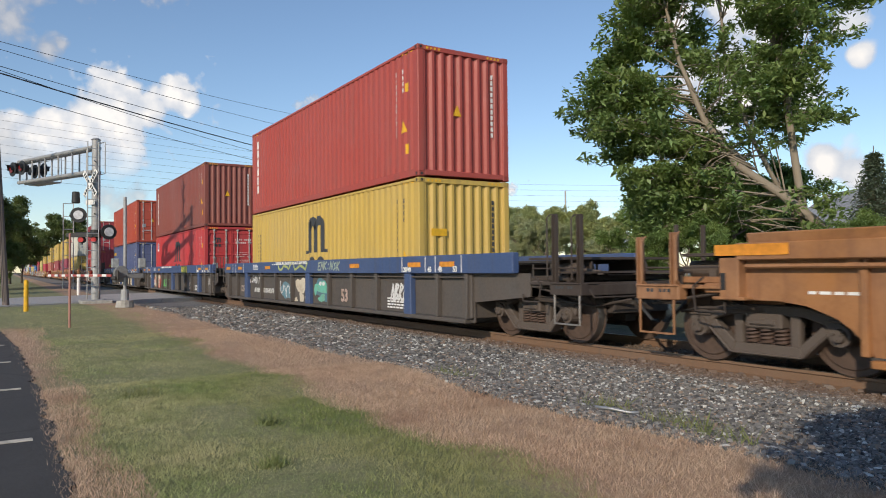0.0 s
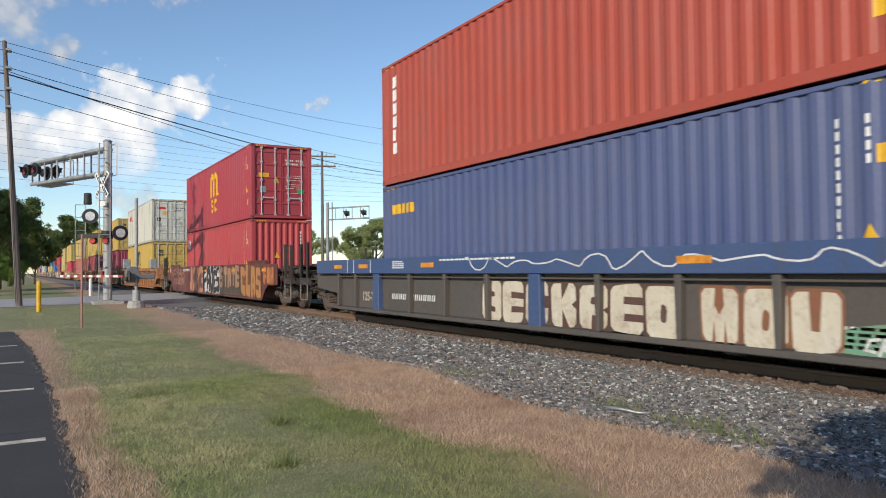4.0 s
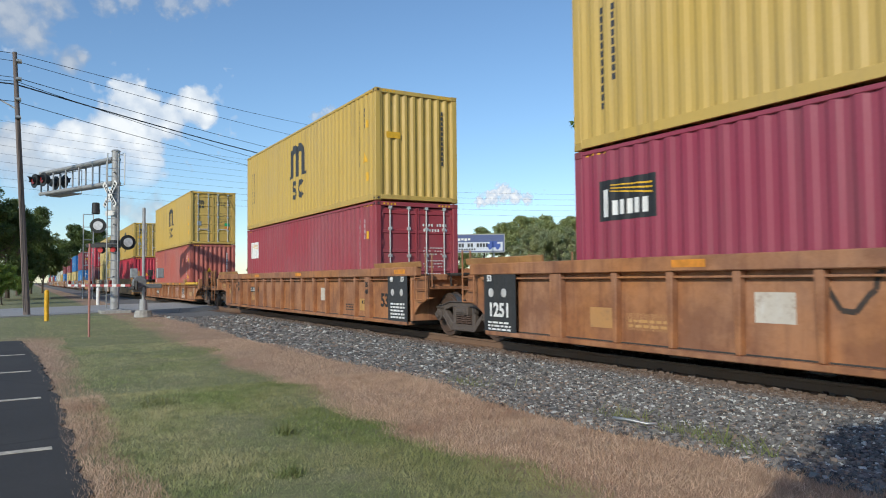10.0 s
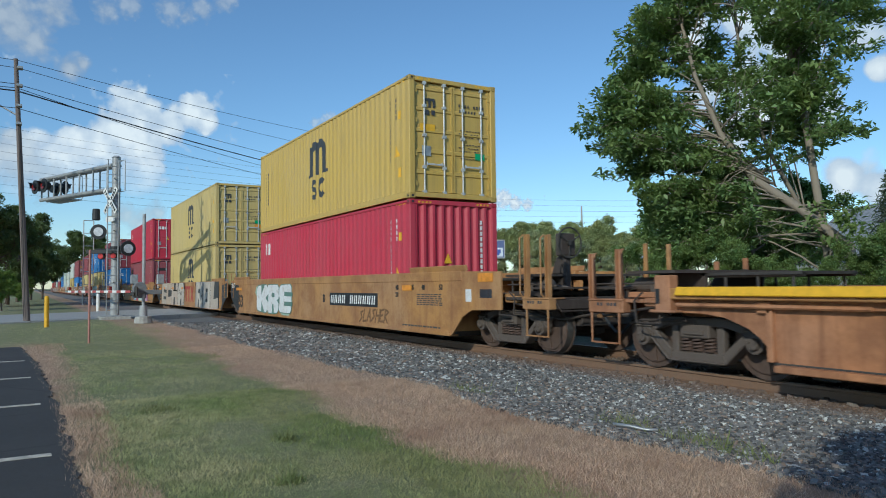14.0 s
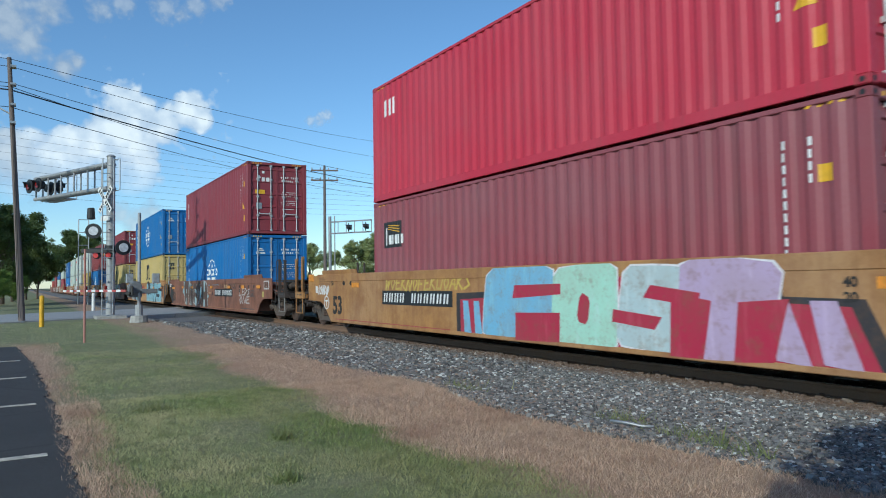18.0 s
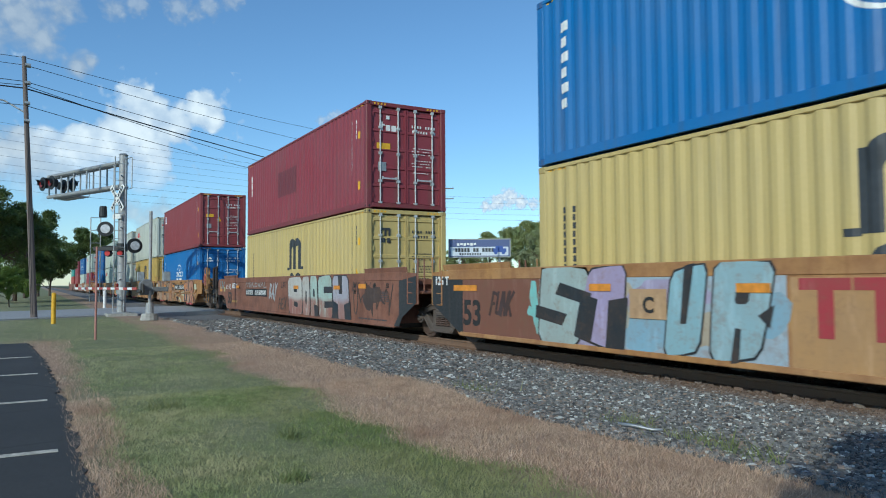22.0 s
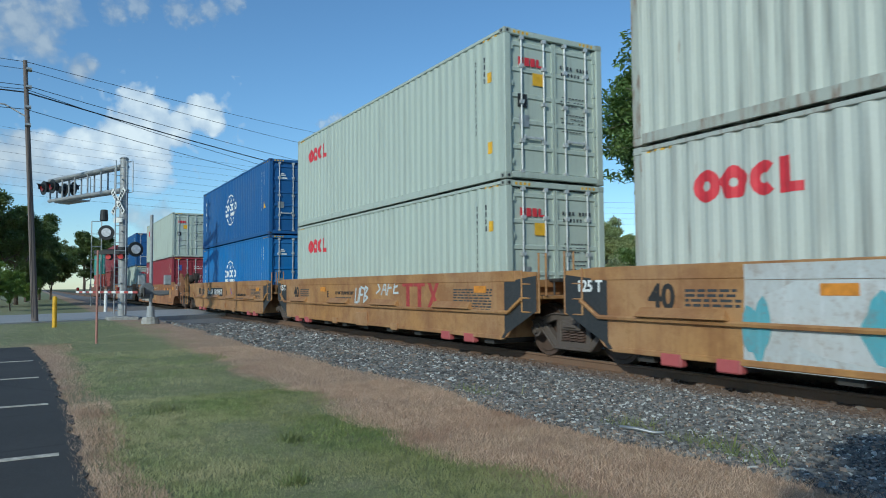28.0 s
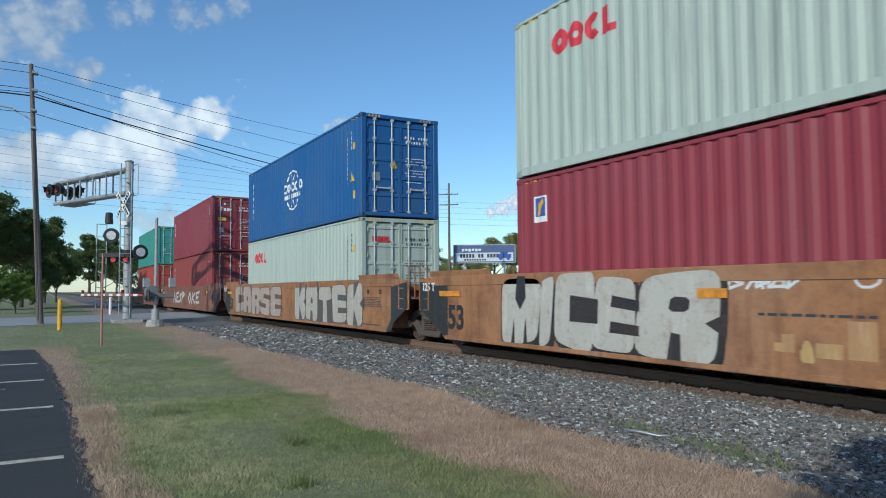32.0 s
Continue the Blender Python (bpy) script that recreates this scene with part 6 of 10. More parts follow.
def ttx_mark(x0, x1, z0, z1, material, y=0.0):
    """Two T-shaped strokes and a cross, as plain bars."""
    def go(car, wl, zt, top):
        w = (x1 - x0) / 3.2
        t = 0.26 * w
        z = z1 - 0.2 * (z1 - z0)
        for i in (0, 1):
            a = x0 + i * w * 1.02
            merged_decal(car, "red_mark", [[(a, z), (a + w * 0.36, z), (a + w * 0.36, z0), (a + w * 0.66, z0), (a + w * 0.66, z), (a + w * 0.98, z), (a + w * 0.98, z1), (a, z1)]], -SIDE_Y + y, material, "large red block mark", 0.003)
        a, b = x0 + 2.15 * w, x1
        m, h = (a + b) / 2, (z0 + z1) / 2
        merged_decal(car, "red_mark", [[(a, z0), (a + t, z0), (m, h - t * 0.6), (b - t, z0), (b, z0), (m + t / 2, h), (b, z1), (b - t, z1), (m, h + t * 0.6), (a + t, z1), (a, z1), (m - t / 2, h)]], -SIDE_Y + y, material, "large red block mark", 0.003)
    return go


def patches(xs, z=1.17, w=0.46, h=0.12, y=0.0, material=None):
    return lambda car, wl, zt, top: merged_decal(car, "reflector", [rect(x - w / 2, x + w / 2, z - h / 2, z + h / 2) for x in xs], -SIDE_Y + y - 0.008, material or M_ORANGE, "orange reflector patches", 0.004)


def merged_ring(cx, cz, r):
    """A sprayed ring with a T inside."""
    return field(ring(cx, cz, r, 0.03, 14) + [rect(cx - 0.10, cx + 0.10, cz + 0.03, cz + 0.07), rect(cx - 0.02, cx + 0.02, cz - 0.11, cz + 0.04)], SNOW)


IN = 0.11           # side sheets of the ribbed cars lie deeper
CH_Y = -0.03        # the top chord stands proud
CREAM, SILVER, INK = (0.62, 0.56, 0.44), (0.55, 0.56, 0.55), (0.02, 0.022, 0.03)
SNOW, PEACH = (0.7, 0.72, 0.72), (0.55, 0.24, 0.13)
M_STENCIL = plain("stencil_black", (0.03, 0.028, 0.026), 0.6)


def unit_ends(kind, front, back):
    """Capacity marks that every unit carries."""
    out = []
    if kind == "smooth":
        out += [words_on("53", -7.86, 0.44, 0.66, M_STENCIL), words_on("53", 7.95, 1.13, 0.15, M_STENCIL), words_on("48", 7.2, 1.13, 0.15, M_STENCIL), words_on("45", 6.7, 1.13, 0.15, M_STENCIL), words_on("40", 5.95, 1.13, 0.15, M_STENCIL), words_on("20", 5.95, 0.97, 0.15, M_STENCIL),
                patches([6.45], 1.17), print_lines(6.9, 8.0, 0.80, 1.06, 6, None, 0.002), print_lines(6.2, 7.9, 0.33, 0.39, 1, None, 0.002)]
        if back == "joint":
            out += [words_on("125 T", -9.02, 1.2, 0.24, M_WHITE, "", -SIDE_Y - 0.006), patches([-8.1], 1.14, 0.85, 0.11, -0.006)]
    if kind == "forty":
        out += [words_on("40", -5.35, 0.92, 0.46, M_STENCIL), print_lines(-4.95, -4.1, 0.95, 1.2, 4), print_lines(4.6, 6.0, 0.72, 1.2, 9), patches([-2.9, 5.6], 1.17, 0.42, 0.13), print_lines(-6.2, -4.3, 1.33, 1.40, 1)]
        if back == "joint":
            out += [words_on("125 T", -6.78, 1.14, 0.24, M_WHITE, "", -SIDE_Y - 0.006)]
    if kind == "ribbed":
        out += [words_on("53", 6.93, 0.58, 0.44, M_STENCIL, "", -SIDE_Y + IN), words_on("20", 6.12, 1.05, 0.17, M_STENCIL, "", -SIDE_Y - 0.006), words_on("40", 6.12, 0.87, 0.17, M_STENCIL, "", -SIDE_Y - 0.006),
                chord_marks([8.0, 1.0, -3.6]), print_lines(4.5, 5.2, 0.42, 0.62, 3, M_STENCIL, IN + 0.002), print_lines(-4.8, -4.1, 0.52, 0.66, 2, spray((0.55, 0.30, 0.10)), IN), field([rect(-4.86, -4.04, 0.48, 0.72)], (0.50, 0.26, 0.09), IN + 0.003)]
        if front == "joint":
            out += [words_on("48", 7.55, 1.18, 0.15, M_WHITE, "", -SIDE_Y - 0.016), words_on("53", 8.10, 1.18, 0.15, M_WHITE, "", -SIDE_Y - 0.016), print_lines(7.5, 8.2, 0.34, 0.72, 5, M_WHITE, -0.016), field([disc(7.6, 0.93, 0.08, 0.08), disc(8.05, 0.93, 0.08, 0.08)], SILVER, -0.016)]
        if back == "joint":
            out += [words_on("1251", -7.85, 0.55, 0.34, M_WHITE, "", -SIDE_Y - 0.016), words_on("53", -8.15, 1.18, 0.15, M_WHITE, "", -SIDE_Y - 0.016), print_lines(-8.2, -7.5, 0.3, 0.48, 3, M_WHITE, -0.016), field([disc(-8.1, 0.97, 0.08, 0.08), disc(-7.7, 0.97, 0.08, 0.08)], SILVER, -0.016)]
    if kind == "blue":
        out += [chord_marks([6.4, 7.7, -3.4, 3.4, -6.6, -8.2]), words_on("20/40", 6.1, 1.17, 0.15, M_WHITE, "", -SIDE_Y - 0.034), words_on("45", 7.05, 1.17, 0.15, M_WHITE, "", -SIDE_Y - 0.034), words_on("48", 7.45, 1.17, 0.15, M_WHITE, "", -SIDE_Y - 0.034), words_on("53", 8.0, 1.17, 0.15, M_WHITE, "", -SIDE_Y - 0.034),
                print_lines(-2.9, -0.3, 1.40, 1.46, 1, M_WHITE, CH_Y), print_lines(-5.0, -4.45, 1.26, 1.44, 4, M_WHITE, CH_Y), words_on("125-T", -6.6, 0.48, 0.30, spray((0.4, 0.33, 0.28)), "", -SIDE_Y + IN), print_lines(4.9, 5.9, 0.36, 0.62, 4, M_WHITE, IN),
                field([rect(x, x + 0.03, 1.16, 1.48) for x in (5.85, 6.85, 7.25, 8.2, -6.2, -7.2, -7.6)], SNOW, CH_Y)]
    return out


CAR_STUFF = {i: unit_ends(c[0], c[5], c[6])[1 if i == 4 else 0:] for i, c in enumerate(CARS)}
more = {
    0: [words_on("53", -8.0, 0.95, 0.16, M_STENCIL, "", -SIDE_Y + IN), words_on("48", -7.4, 0.95, 0.16, M_STENCIL, "", -SIDE_Y + IN), patches([-9.6], 1.42, 0.95, 0.13, CH_Y), print_lines(-9.0, -8.4, 0.92, 0.98, 1, M_WHITE, IN)],
    1: [number_bars(-5.35, -3.0, 0.44, 0.68, False, IN), words_on("53", 2.48, 0.42, 0.44, spray((0.5, 0.36, 0.30)), "", -SIDE_Y + IN), words_on("52,900 LBS. MAX. GROSS WT. FOR 20 FT CONTAINER", -1.2, 1.40, 0.115, M_WHITE, "white stencilled weight limit", -SIDE_Y - 0.034), words_on("A", -5.8, 0.78, 0.2, M_WHITE, "", -SIDE_Y + IN), scrawl("SAVIE", -5.6, -4.4, 0.76, 1.08, SNOW, IN), blots([(-2.0, 0.62, 0.5, 0.22, 5), (-2.1, 0.5, 0.3, 0.12, 6)], (0.10, 0.24, 0.30), IN), squiggle(-2.6, -1.45, 0.38, 0.9, SNOW, 3, 0.02, IN - 0.004),
        blots([(-0.65, 0.78, 0.4, 0.26, 8), (-0.65, 0.45, 0.16, 0.2, 9), (-1.1, 0.33, 0.1, 0.1, 3), (-0.25, 0.42, 0.12, 0.12, 2)], CREAM, IN), blots([(0.95, 0.68, 0.5, 0.32, 12)], (0.07, 0.20, 0.26), IN), blots([(0.95, 0.75, 0.34, 0.2, 13), (0.95, 0.45, 0.2, 0.12, 14), (0.5, 0.7, 0.14, 0.14, 15), (1.42, 0.7, 0.14, 0.14, 16)], (0.12, 0.50, 0.38), IN - 0.004), field([disc(0.85, 0.85, 0.09, 0.06), disc(1.08, 0.85, 0.09, 0.06)], SNOW, IN - 0.008),
        squiggle(-2.5, 0.25, 1.20, 1.46, (0.40, 0.48, 0.16), 4, 0.035, CH_Y), scrawl("EMK:NSK", 1.0, 2.5, 1.2, 1.46, (0.35, 0.45, 0.35), CH_Y, 0.01), scrawl("NBRE", 5.1, 5.85, 0.5, 0.95, SNOW, IN)],
    2: [words_on("53", 3.9, 0.38, 0.44, spray((0.5, 0.36, 0.30)), "", -SIDE_Y + IN), words_on("C", -6.0, 0.85, 0.2, M_WHITE, "", -SIDE_Y - 0.016), blots([(-4.55, 0.72, 0.92, 0.34, 205), (-4.0, 0.62, 0.5, 0.3, 206), (-5.0, 0.66, 0.5, 0.3, 207)], (0.40, 0.05, 0.045), IN), piece([("Z", -5.36, -4.93, CREAM), ("O", -4.92, -4.5, CREAM), ("R", -4.45, -4.08, CREAM), ("T", -4.1, -3.64, CREAM)], IN - 0.006, (0.48, 0.07, 0.06), 0.36, 1.08, 0.07, None, 0.03, "fat cream sprayed letters edged in red", None, 2), words_on("52,900 LBS. MAX. GROSS WT. FOR 20 FT CONTAINER", -1.2, 1.40, 0.115, M_WHITE, "white stencilled weight limit", -SIDE_Y - 0.034), scrawl("U.D.K", -2.72, -1.2, 0.36, 0.8, (0.10, 0.55, 0.14), IN, 0.05), scrawl("18,", -3.52, -3.3, 0.85, 1.02, SNOW, IN), scrawl("NBS", -5.85, -5.5, 0.4, 0.75, SNOW, IN), burner("ANG", 2.6, 3.9, 1.18, 1.44, (0.55, 0.52, 0.10), (0.2, 0.25, 0.05), CH_Y), number_bars(-7.9, -6.4, 0.9, 1.05, False, IN), scrawl("WREN", 7.45, 8.1, 0.6, 0.92, (0.36, 0.35, 0.34), IN), field([rect(8.38, 8.42, 0.58, 0.75)], (0.5, 0.42, 0.32), IN)],
    3: [burner("BECK REO", -1.6, 3.1, 0.30, 0.98, CREAM, (0.10, 0.05, 0.04), IN), burner("MOU", 3.35, 5.2, 0.28, 0.95, CREAM, (0.25, 0.10, 0.05), IN), blots([(5.5, 0.45, 0.5, 0.2, 21)], (0.15, 0.34, 0.22), IN), number_bars(-5.4, -3.2, 0.52, 0.72, False, IN), squiggle(-2.0, 6.0, 1.2, 1.46, SNOW, 9, 0.012, CH_Y), scrawl("cribe", 5.4, 6.2, 0.3, 0.5, SNOW, IN - 0.004), scrawl("nask", 6.6, 7.4, 0.7, 1.0, SNOW, IN)],
    4: [field([rect(-3.95, -0.9, 0.25, 1.40)], (0.44, 0.19, 0.11)), burner("JARE", -3.9, -0.95, 0.25, 1.45, (0.50, 0.20, 0.115), (0.24, 0.07, 0.05), -0.003, 0.14), field([rect(2.3, 5.7, 0.25, 0.95), rect(5.7, 8.3, 0.25, 1.27)], (0.075, 0.062, 0.055)),
        piece([("F", -0.95, -0.05, INK), ("A", -0.1, 0.6, INK), ("D", 0.55, 1.2, INK), ("E", 1.15, 1.75, INK), ("S", 1.6, 2.3, INK)], -0.006, (0.60, 0.58, 0.56), 0.33, 1.42, 0.16, None, 0.04, "black sprayed letters edged in white"), scrawl("MC", 1.75, 2.25, 1.2, 1.44, SNOW, -0.016, 0.02),
        burner("STATE", 2.35, 5.5, 0.62, 1.42, (0.36, 0.20, 0.115), (0.10, 0.06, 0.045), -0.006, 0.12), burner("CLAS", 5.65, 8.35, 0.32, 1.42, (0.46, 0.20, 0.06), (0.16, 0.06, 0.03), -0.006, 0.12), burner("FIM", 8.55, 9.8, 0.8, 1.34, (0.5, 0.16, 0.05), (0.2, 0.06, 0.03), -0.003),
        number_bars(-5.5, -3.75, 1.22, 1.42, False, -0.014), patches([4.55, 8.7, -0.25, -9.65], 1.27, 0.5, 0.11, -0.012), field([rect(-9.23, -9.0, 1.2, 1.44)], CREAM), print_lines(-8.9, -8.3, 1.15, 1.42, 5, spray((0.42, 0.16, 0.10))), scrawl("CLASUR", -8.1, -5.9, 1.08, 1.40, (0.50, 0.28, 0.21), -0.014), squiggle(-6.9, -5.2, 0.55, 1.1, PEACH, 5, 0.012), scrawl("HAMER", -8.9, -8.2, 1.0, 1.1, (0.36, 0.13, 0.06)), scrawl("COMEAN", -8.1, -5.4, 0.56, 0.92, (0.44, 0.20, 0.14)), blots([(-6.0, 1.15, 0.6, 0.1, 31)], (0.30, 0.10, 0.05)), words_on("53", -8.2, 1.3, 0.15, M_WHITE)],
    5: [number_bars(3.55, 5.2, 0.78, 1.02, True, IN, 4, 10), field([rect(7.45, 7.95, 0.5, 0.86)], INK, IN), field([rect(7.50, 7.90, 0.62, 0.82)], SILVER, IN - 0.004), scrawl("MILD NESH", -4.3, -2.8, 1.33, 1.45, SNOW, CH_Y), field([rect(-2.62, -2.12, 0.68, 1.04)], (0.62, 0.58, 0.50), IN), field([rect(1.42, 2.12, 0.78, 0.98)], (0.48, 0.22, 0.08), IN), words_on("NWG33A", 1.77, 0.82, 0.15, M_STENCIL, "", -SIDE_Y + IN - 0.005), print_lines(-1.2, 0.2, 1.36, 1.46, 1, M_STENCIL, CH_Y)],
    6: [field([rect(-2.75, -2.23, 0.68, 1.04)], (0.62, 0.58, 0.50), IN), field([rect(-5.6, -5.05, 0.48, 0.78)], (0.50, 0.26, 0.09), IN), squiggle(-1.95, -1.2, 0.8, 1.3, (0.03, 0.03, 0.03), 1, 0.03, IN - 0.004, 2), scrawl("SNBO", 1.0, 1.9, 0.75, 1.05, (0.45, 0.10, 0.08), IN), scrawl("NNGR", 2.1, 3.0, 0.75, 1.05, SNOW, IN), scrawl("JEFY", 3.2, 4.0, 0.75, 1.05, SNOW, IN), scrawl("RCS", 4.3, 5.0, 0.7, 1.1, SNOW, IN)],
    7: [number_bars(-5.4, -3.85, 0.80, 1.0, True, IN), field([rect(2.63, 3.13, 0.64, 1.0)], (0.62, 0.58, 0.50), IN), field([rect(5.45, 5.98, 0.44, 0.74)], (0.52, 0.30, 0.08), IN), words_on("IL 53", 5.7, 0.62, 0.11, M_STENCIL, "", -SIDE_Y + IN - 0.004), words_on("53", -8.22, 0.95, 0.18, M_STENCIL, "", -SIDE_Y + IN), words_on("48", -7.6, 0.95, 0.18, M_STENCIL, "", -SIDE_Y + IN), words_on("45", -7.05, 0.95, 0.18, M_STENCIL, "", -SIDE_Y + IN), print_lines(-9.5, -8.8, 0.94, 1.12, 3, spray((0.5, 0.30, 0.10)), IN), field([rect(-8.22, -8.0, 0.7, 0.86)], (0.42, 0.26, 0.10), IN), field([disc(-7.72, 0.76, 0.08, 0.08)], SILVER, IN), field([rect(-8.57, -8.48, 0.6, 0.8)], CREAM, IN), words_on("20", -6.3, 1.04, 0.2, M_STENCIL, "", -SIDE_Y - 0.006), words_on("40", -6.3, 0.84, 0.2, M_STENCIL, "", -SIDE_Y - 0.006), field([rect(-4.6, -4.0, 0.7, 1.0)], (0.3, 0.2, 0.12), IN)],
    8: [number_bars(-4.95, -2.85, 0.44, 0.68, True, IN), words_on("53", -0.56, 0.48, 0.36, M_STENCIL, "", -SIDE_Y + IN), blots([(0.68, 0.66, 0.46, 0.24, 501)], (0.36, 0.21, 0.11), IN + 0.003), scrawl("SERLA\nFINRE", 0.2, 1.14, 0.40, 0.9, SNOW, IN), scrawl("ERSAGOE", 1.5, 2.4, 0.70, 0.9, (0.30, 0.10, 0.07), IN),
        blots([(3.0, 0.80, 0.42, 0.16, 502), (3.6, 0.82, 0.5, 0.14, 503), (4.05, 0.74, 0.2, 0.2, 504)], (0.30, 0.12, 0.11), IN + 0.003), ttx_mark(2.72, 4.25, 0.40, 0.86, spray((0.50, 0.28, 0.22)), IN - 0.004), field([rect(4.80, 5.31, 0.50, 0.82)], SNOW, IN), field([rect(4.83, 5.28, 0.53, 0.79)], INK, IN - 0.003), print_lines(4.88, 5.22, 0.55, 0.76, 4, spray((0.36, 0.38, 0.40)), IN - 0.006), scrawl("ORCK", 4.72, 5.6, 0.24, 0.47, SNOW, IN),
        print_lines(-2.15, -1.5, 0.46, 0.54, 2, M_STENCIL, IN), print_lines(1.65, 2.2, 0.48, 0.57, 2, M_STENCIL, IN), print_lines(6.87, 7.46, 0.46, 0.67, 4, spray((0.56, 0.42, 0.20)), IN), field([rect(7.55, 7.92, 0.46, 0.71)], (0.48, 0.34, 0.16), IN + 0.003), print_lines(7.58, 7.9, 0.49, 0.69, 2, M_STENCIL, IN), field([rect(7.92, 8.14, 0.64, 0.87)], (0.46, 0.43, 0.38), IN),
        words_on("20", 6.75, 1.03, 0.12, M_STENCIL, "", -SIDE_Y - 0.034), words_on("40", 7.35, 1.03, 0.12, M_STENCIL, "", -SIDE_Y - 0.034), words_on("53", 7.95, 1.03, 0.12, M_STENCIL, "", -SIDE_Y - 0.034), patches([-5.1, -3.25, -1.5, 1.1, 2.8, 4.86], 1.09, 0.42, 0.10, CH_Y), print_lines(-4.6, -4.0, 1.06, 1.12, 2, M_STENCIL, CH_Y), blots([(-6.4, 0.6, 0.22, 0.14, 505)], (0.44, 0.36, 0.28), IN)],
    9: [blots([(-4.4, 0.8, 1.2, 0.5, 41), (-2.4, 0.75, 0.9, 0.45, 42)], (0.35, 0.52, 0.42)), burner("KRE", -5.6, -1.5, 0.34, 1.24, SNOW, (0.10, 0.22, 0.18), -0.004, 0.08), number_bars(1.75, 4.9, 0.70, 1.04, True), scrawl("SLASHER", 3.8, 5.5, 0.3, 0.68, (0.16, 0.08, 0.03), 0.0, 0.0), patches([9.6], 1.36, 0.5, 0.16), field([rect(9.4, 9.8, 0.98, 1.14)], INK), field([rect(8.9, 9.1, 0.9, 1.14)], SNOW), words_on("B", 1.3, 0.78, 0.3, M_STENCIL), field([rect(5.6, 8.0, 0.225, 0.27)], (0.4, 0.05, 0.04))],
    10: [field([rect(-7.2, -0.15, 0.245, 1.29), rect(2.9, 8.0, 0.245, 1.29)], (0.035, 0.045, 0.05), 0.002, 0.003), field([rect(-7.2, -0.15, 1.29, 1.47), rect(2.9, 8.0, 1.29, 1.47)], (0.035, 0.045, 0.05), -0.012, 0.003), piece([("E", -7.25, -5.8, (0.46, 0.40, 0.33)), ("C", -5.72, -4.02, (0.46, 0.36, 0.27)), ("H", -3.82, -1.92, (0.46, 0.38, 0.31)), ("A", -1.75, -0.12, (0.50, 0.45, 0.38))], -0.016, (0.62, 0.63, 0.62), 0.26, 1.46, 0.05, None, 0.02, "huge pale block letters with dark gaps", (0.035, 0.045, 0.05), 0, 0.22), piece([("R", 3.0, 4.6, (0.50, 0.45, 0.38)), ("B", 4.7, 6.3, (0.50, 0.45, 0.38)), ("L", 6.4, 7.9, (0.46, 0.40, 0.33))], -0.016, (0.62, 0.63, 0.62), 0.26, 1.46, 0.05, None, 0.02, "huge pale block letters with dark gaps", (0.035, 0.045, 0.05), 0, 0.22), ttx_mark(0.12, 2.4, 0.48, 1.28, M_TTXRED, -0.006), words_on("C", -1.36, 0.92, 0.26, M_STENCIL, "", -SIDE_Y - 0.03), words_on("LD LMT 111,200 PER UNIT", -2.65, 1.02, 0.10, M_STENCIL, "", -SIDE_Y - 0.03), patches([-3.42, -0.5, -6.3], 1.19, 0.5, 0.12, -0.024)],
    11: [scrawl("ICHABOD", -9.3, -8.45, 0.92, 1.2, SNOW, 0.0, 0.01), merged_ring(-8.66, 0.72, 0.16), field([rect(-9.5, -9.33, 0.98, 1.18)], SNOW), patches([-9.85], 1.42, 0.42, 0.2), field([rect(-8.0, -2.0, 0.225, 0.30)], (0.33, 0.05, 0.045)), print_lines(-7.2, -4.5, 0.245, 0.28, 1, M_WHITE, -0.004), print_lines(-9.2, -8.3, 1.20, 1.44, 5, spray((0.22, 0.11, 0.05))), words_on("53", -8.2, 1.2, 0.15, M_STENCIL), words_on("48", -7.42, 1.2, 0.15, M_STENCIL), words_on("45", -6.95, 1.2, 0.15, M_STENCIL), patches([-6.65], 1.2, 0.45, 0.12), field([[(-1.75, 0.25), (6.45, 0.25), (6.1, 1.0), (5.2, 1.02), (5.1, 1.28), (-0.5, 1.28), (-0.75, 1.05), (-1.75, 1.02)]], (0.03, 0.032, 0.04)), field([[(-1.6, 0.25), (6.25, 0.25), (5.95, 0.92), (5.1, 0.95), (4.9, 1.28), (-0.3, 1.28), (-0.55, 0.95), (-1.6, 0.9)]], (0.42, 0.02, 0.06), -0.004), piece([("F", -0.7, 1.15, (0.20, 0.46, 0.66)), ("O", 1.2, 2.72, (0.42, 0.70, 0.56)), ("S", 2.68, 3.9, (0.46, 0.58, 0.60)), ("T", 3.75, 5.1, (0.48, 0.36, 0.54))], -0.008, (0.74, 0.72, 0.74), 0.25, 1.46, 0.10, None, 0.025, "large pastel sprayed letters on red", (0.42, 0.02, 0.06), 1, 0.1), field([[(x, 0.28), (x + 0.24, 0.26), (x + 0.14, 0.88), (x - 0.04, 0.88)] for x in (-1.45, -1.08)], (0.20, 0.46, 0.66), -0.012), field([[(x, 0.30), (x + 0.42, 0.26), (x + 0.16, 0.98), (x - 0.14, 0.98)] for x in (5.1, 5.65)], (0.48, 0.36, 0.54), -0.012), number_bars(-5.08, -1.9, 0.74, 1.06, True), scrawl("WOEKNOFEKUOAKS", -4.9, -1.2, 1.05, 1.4, (0.55, 0.40, 0.08))],
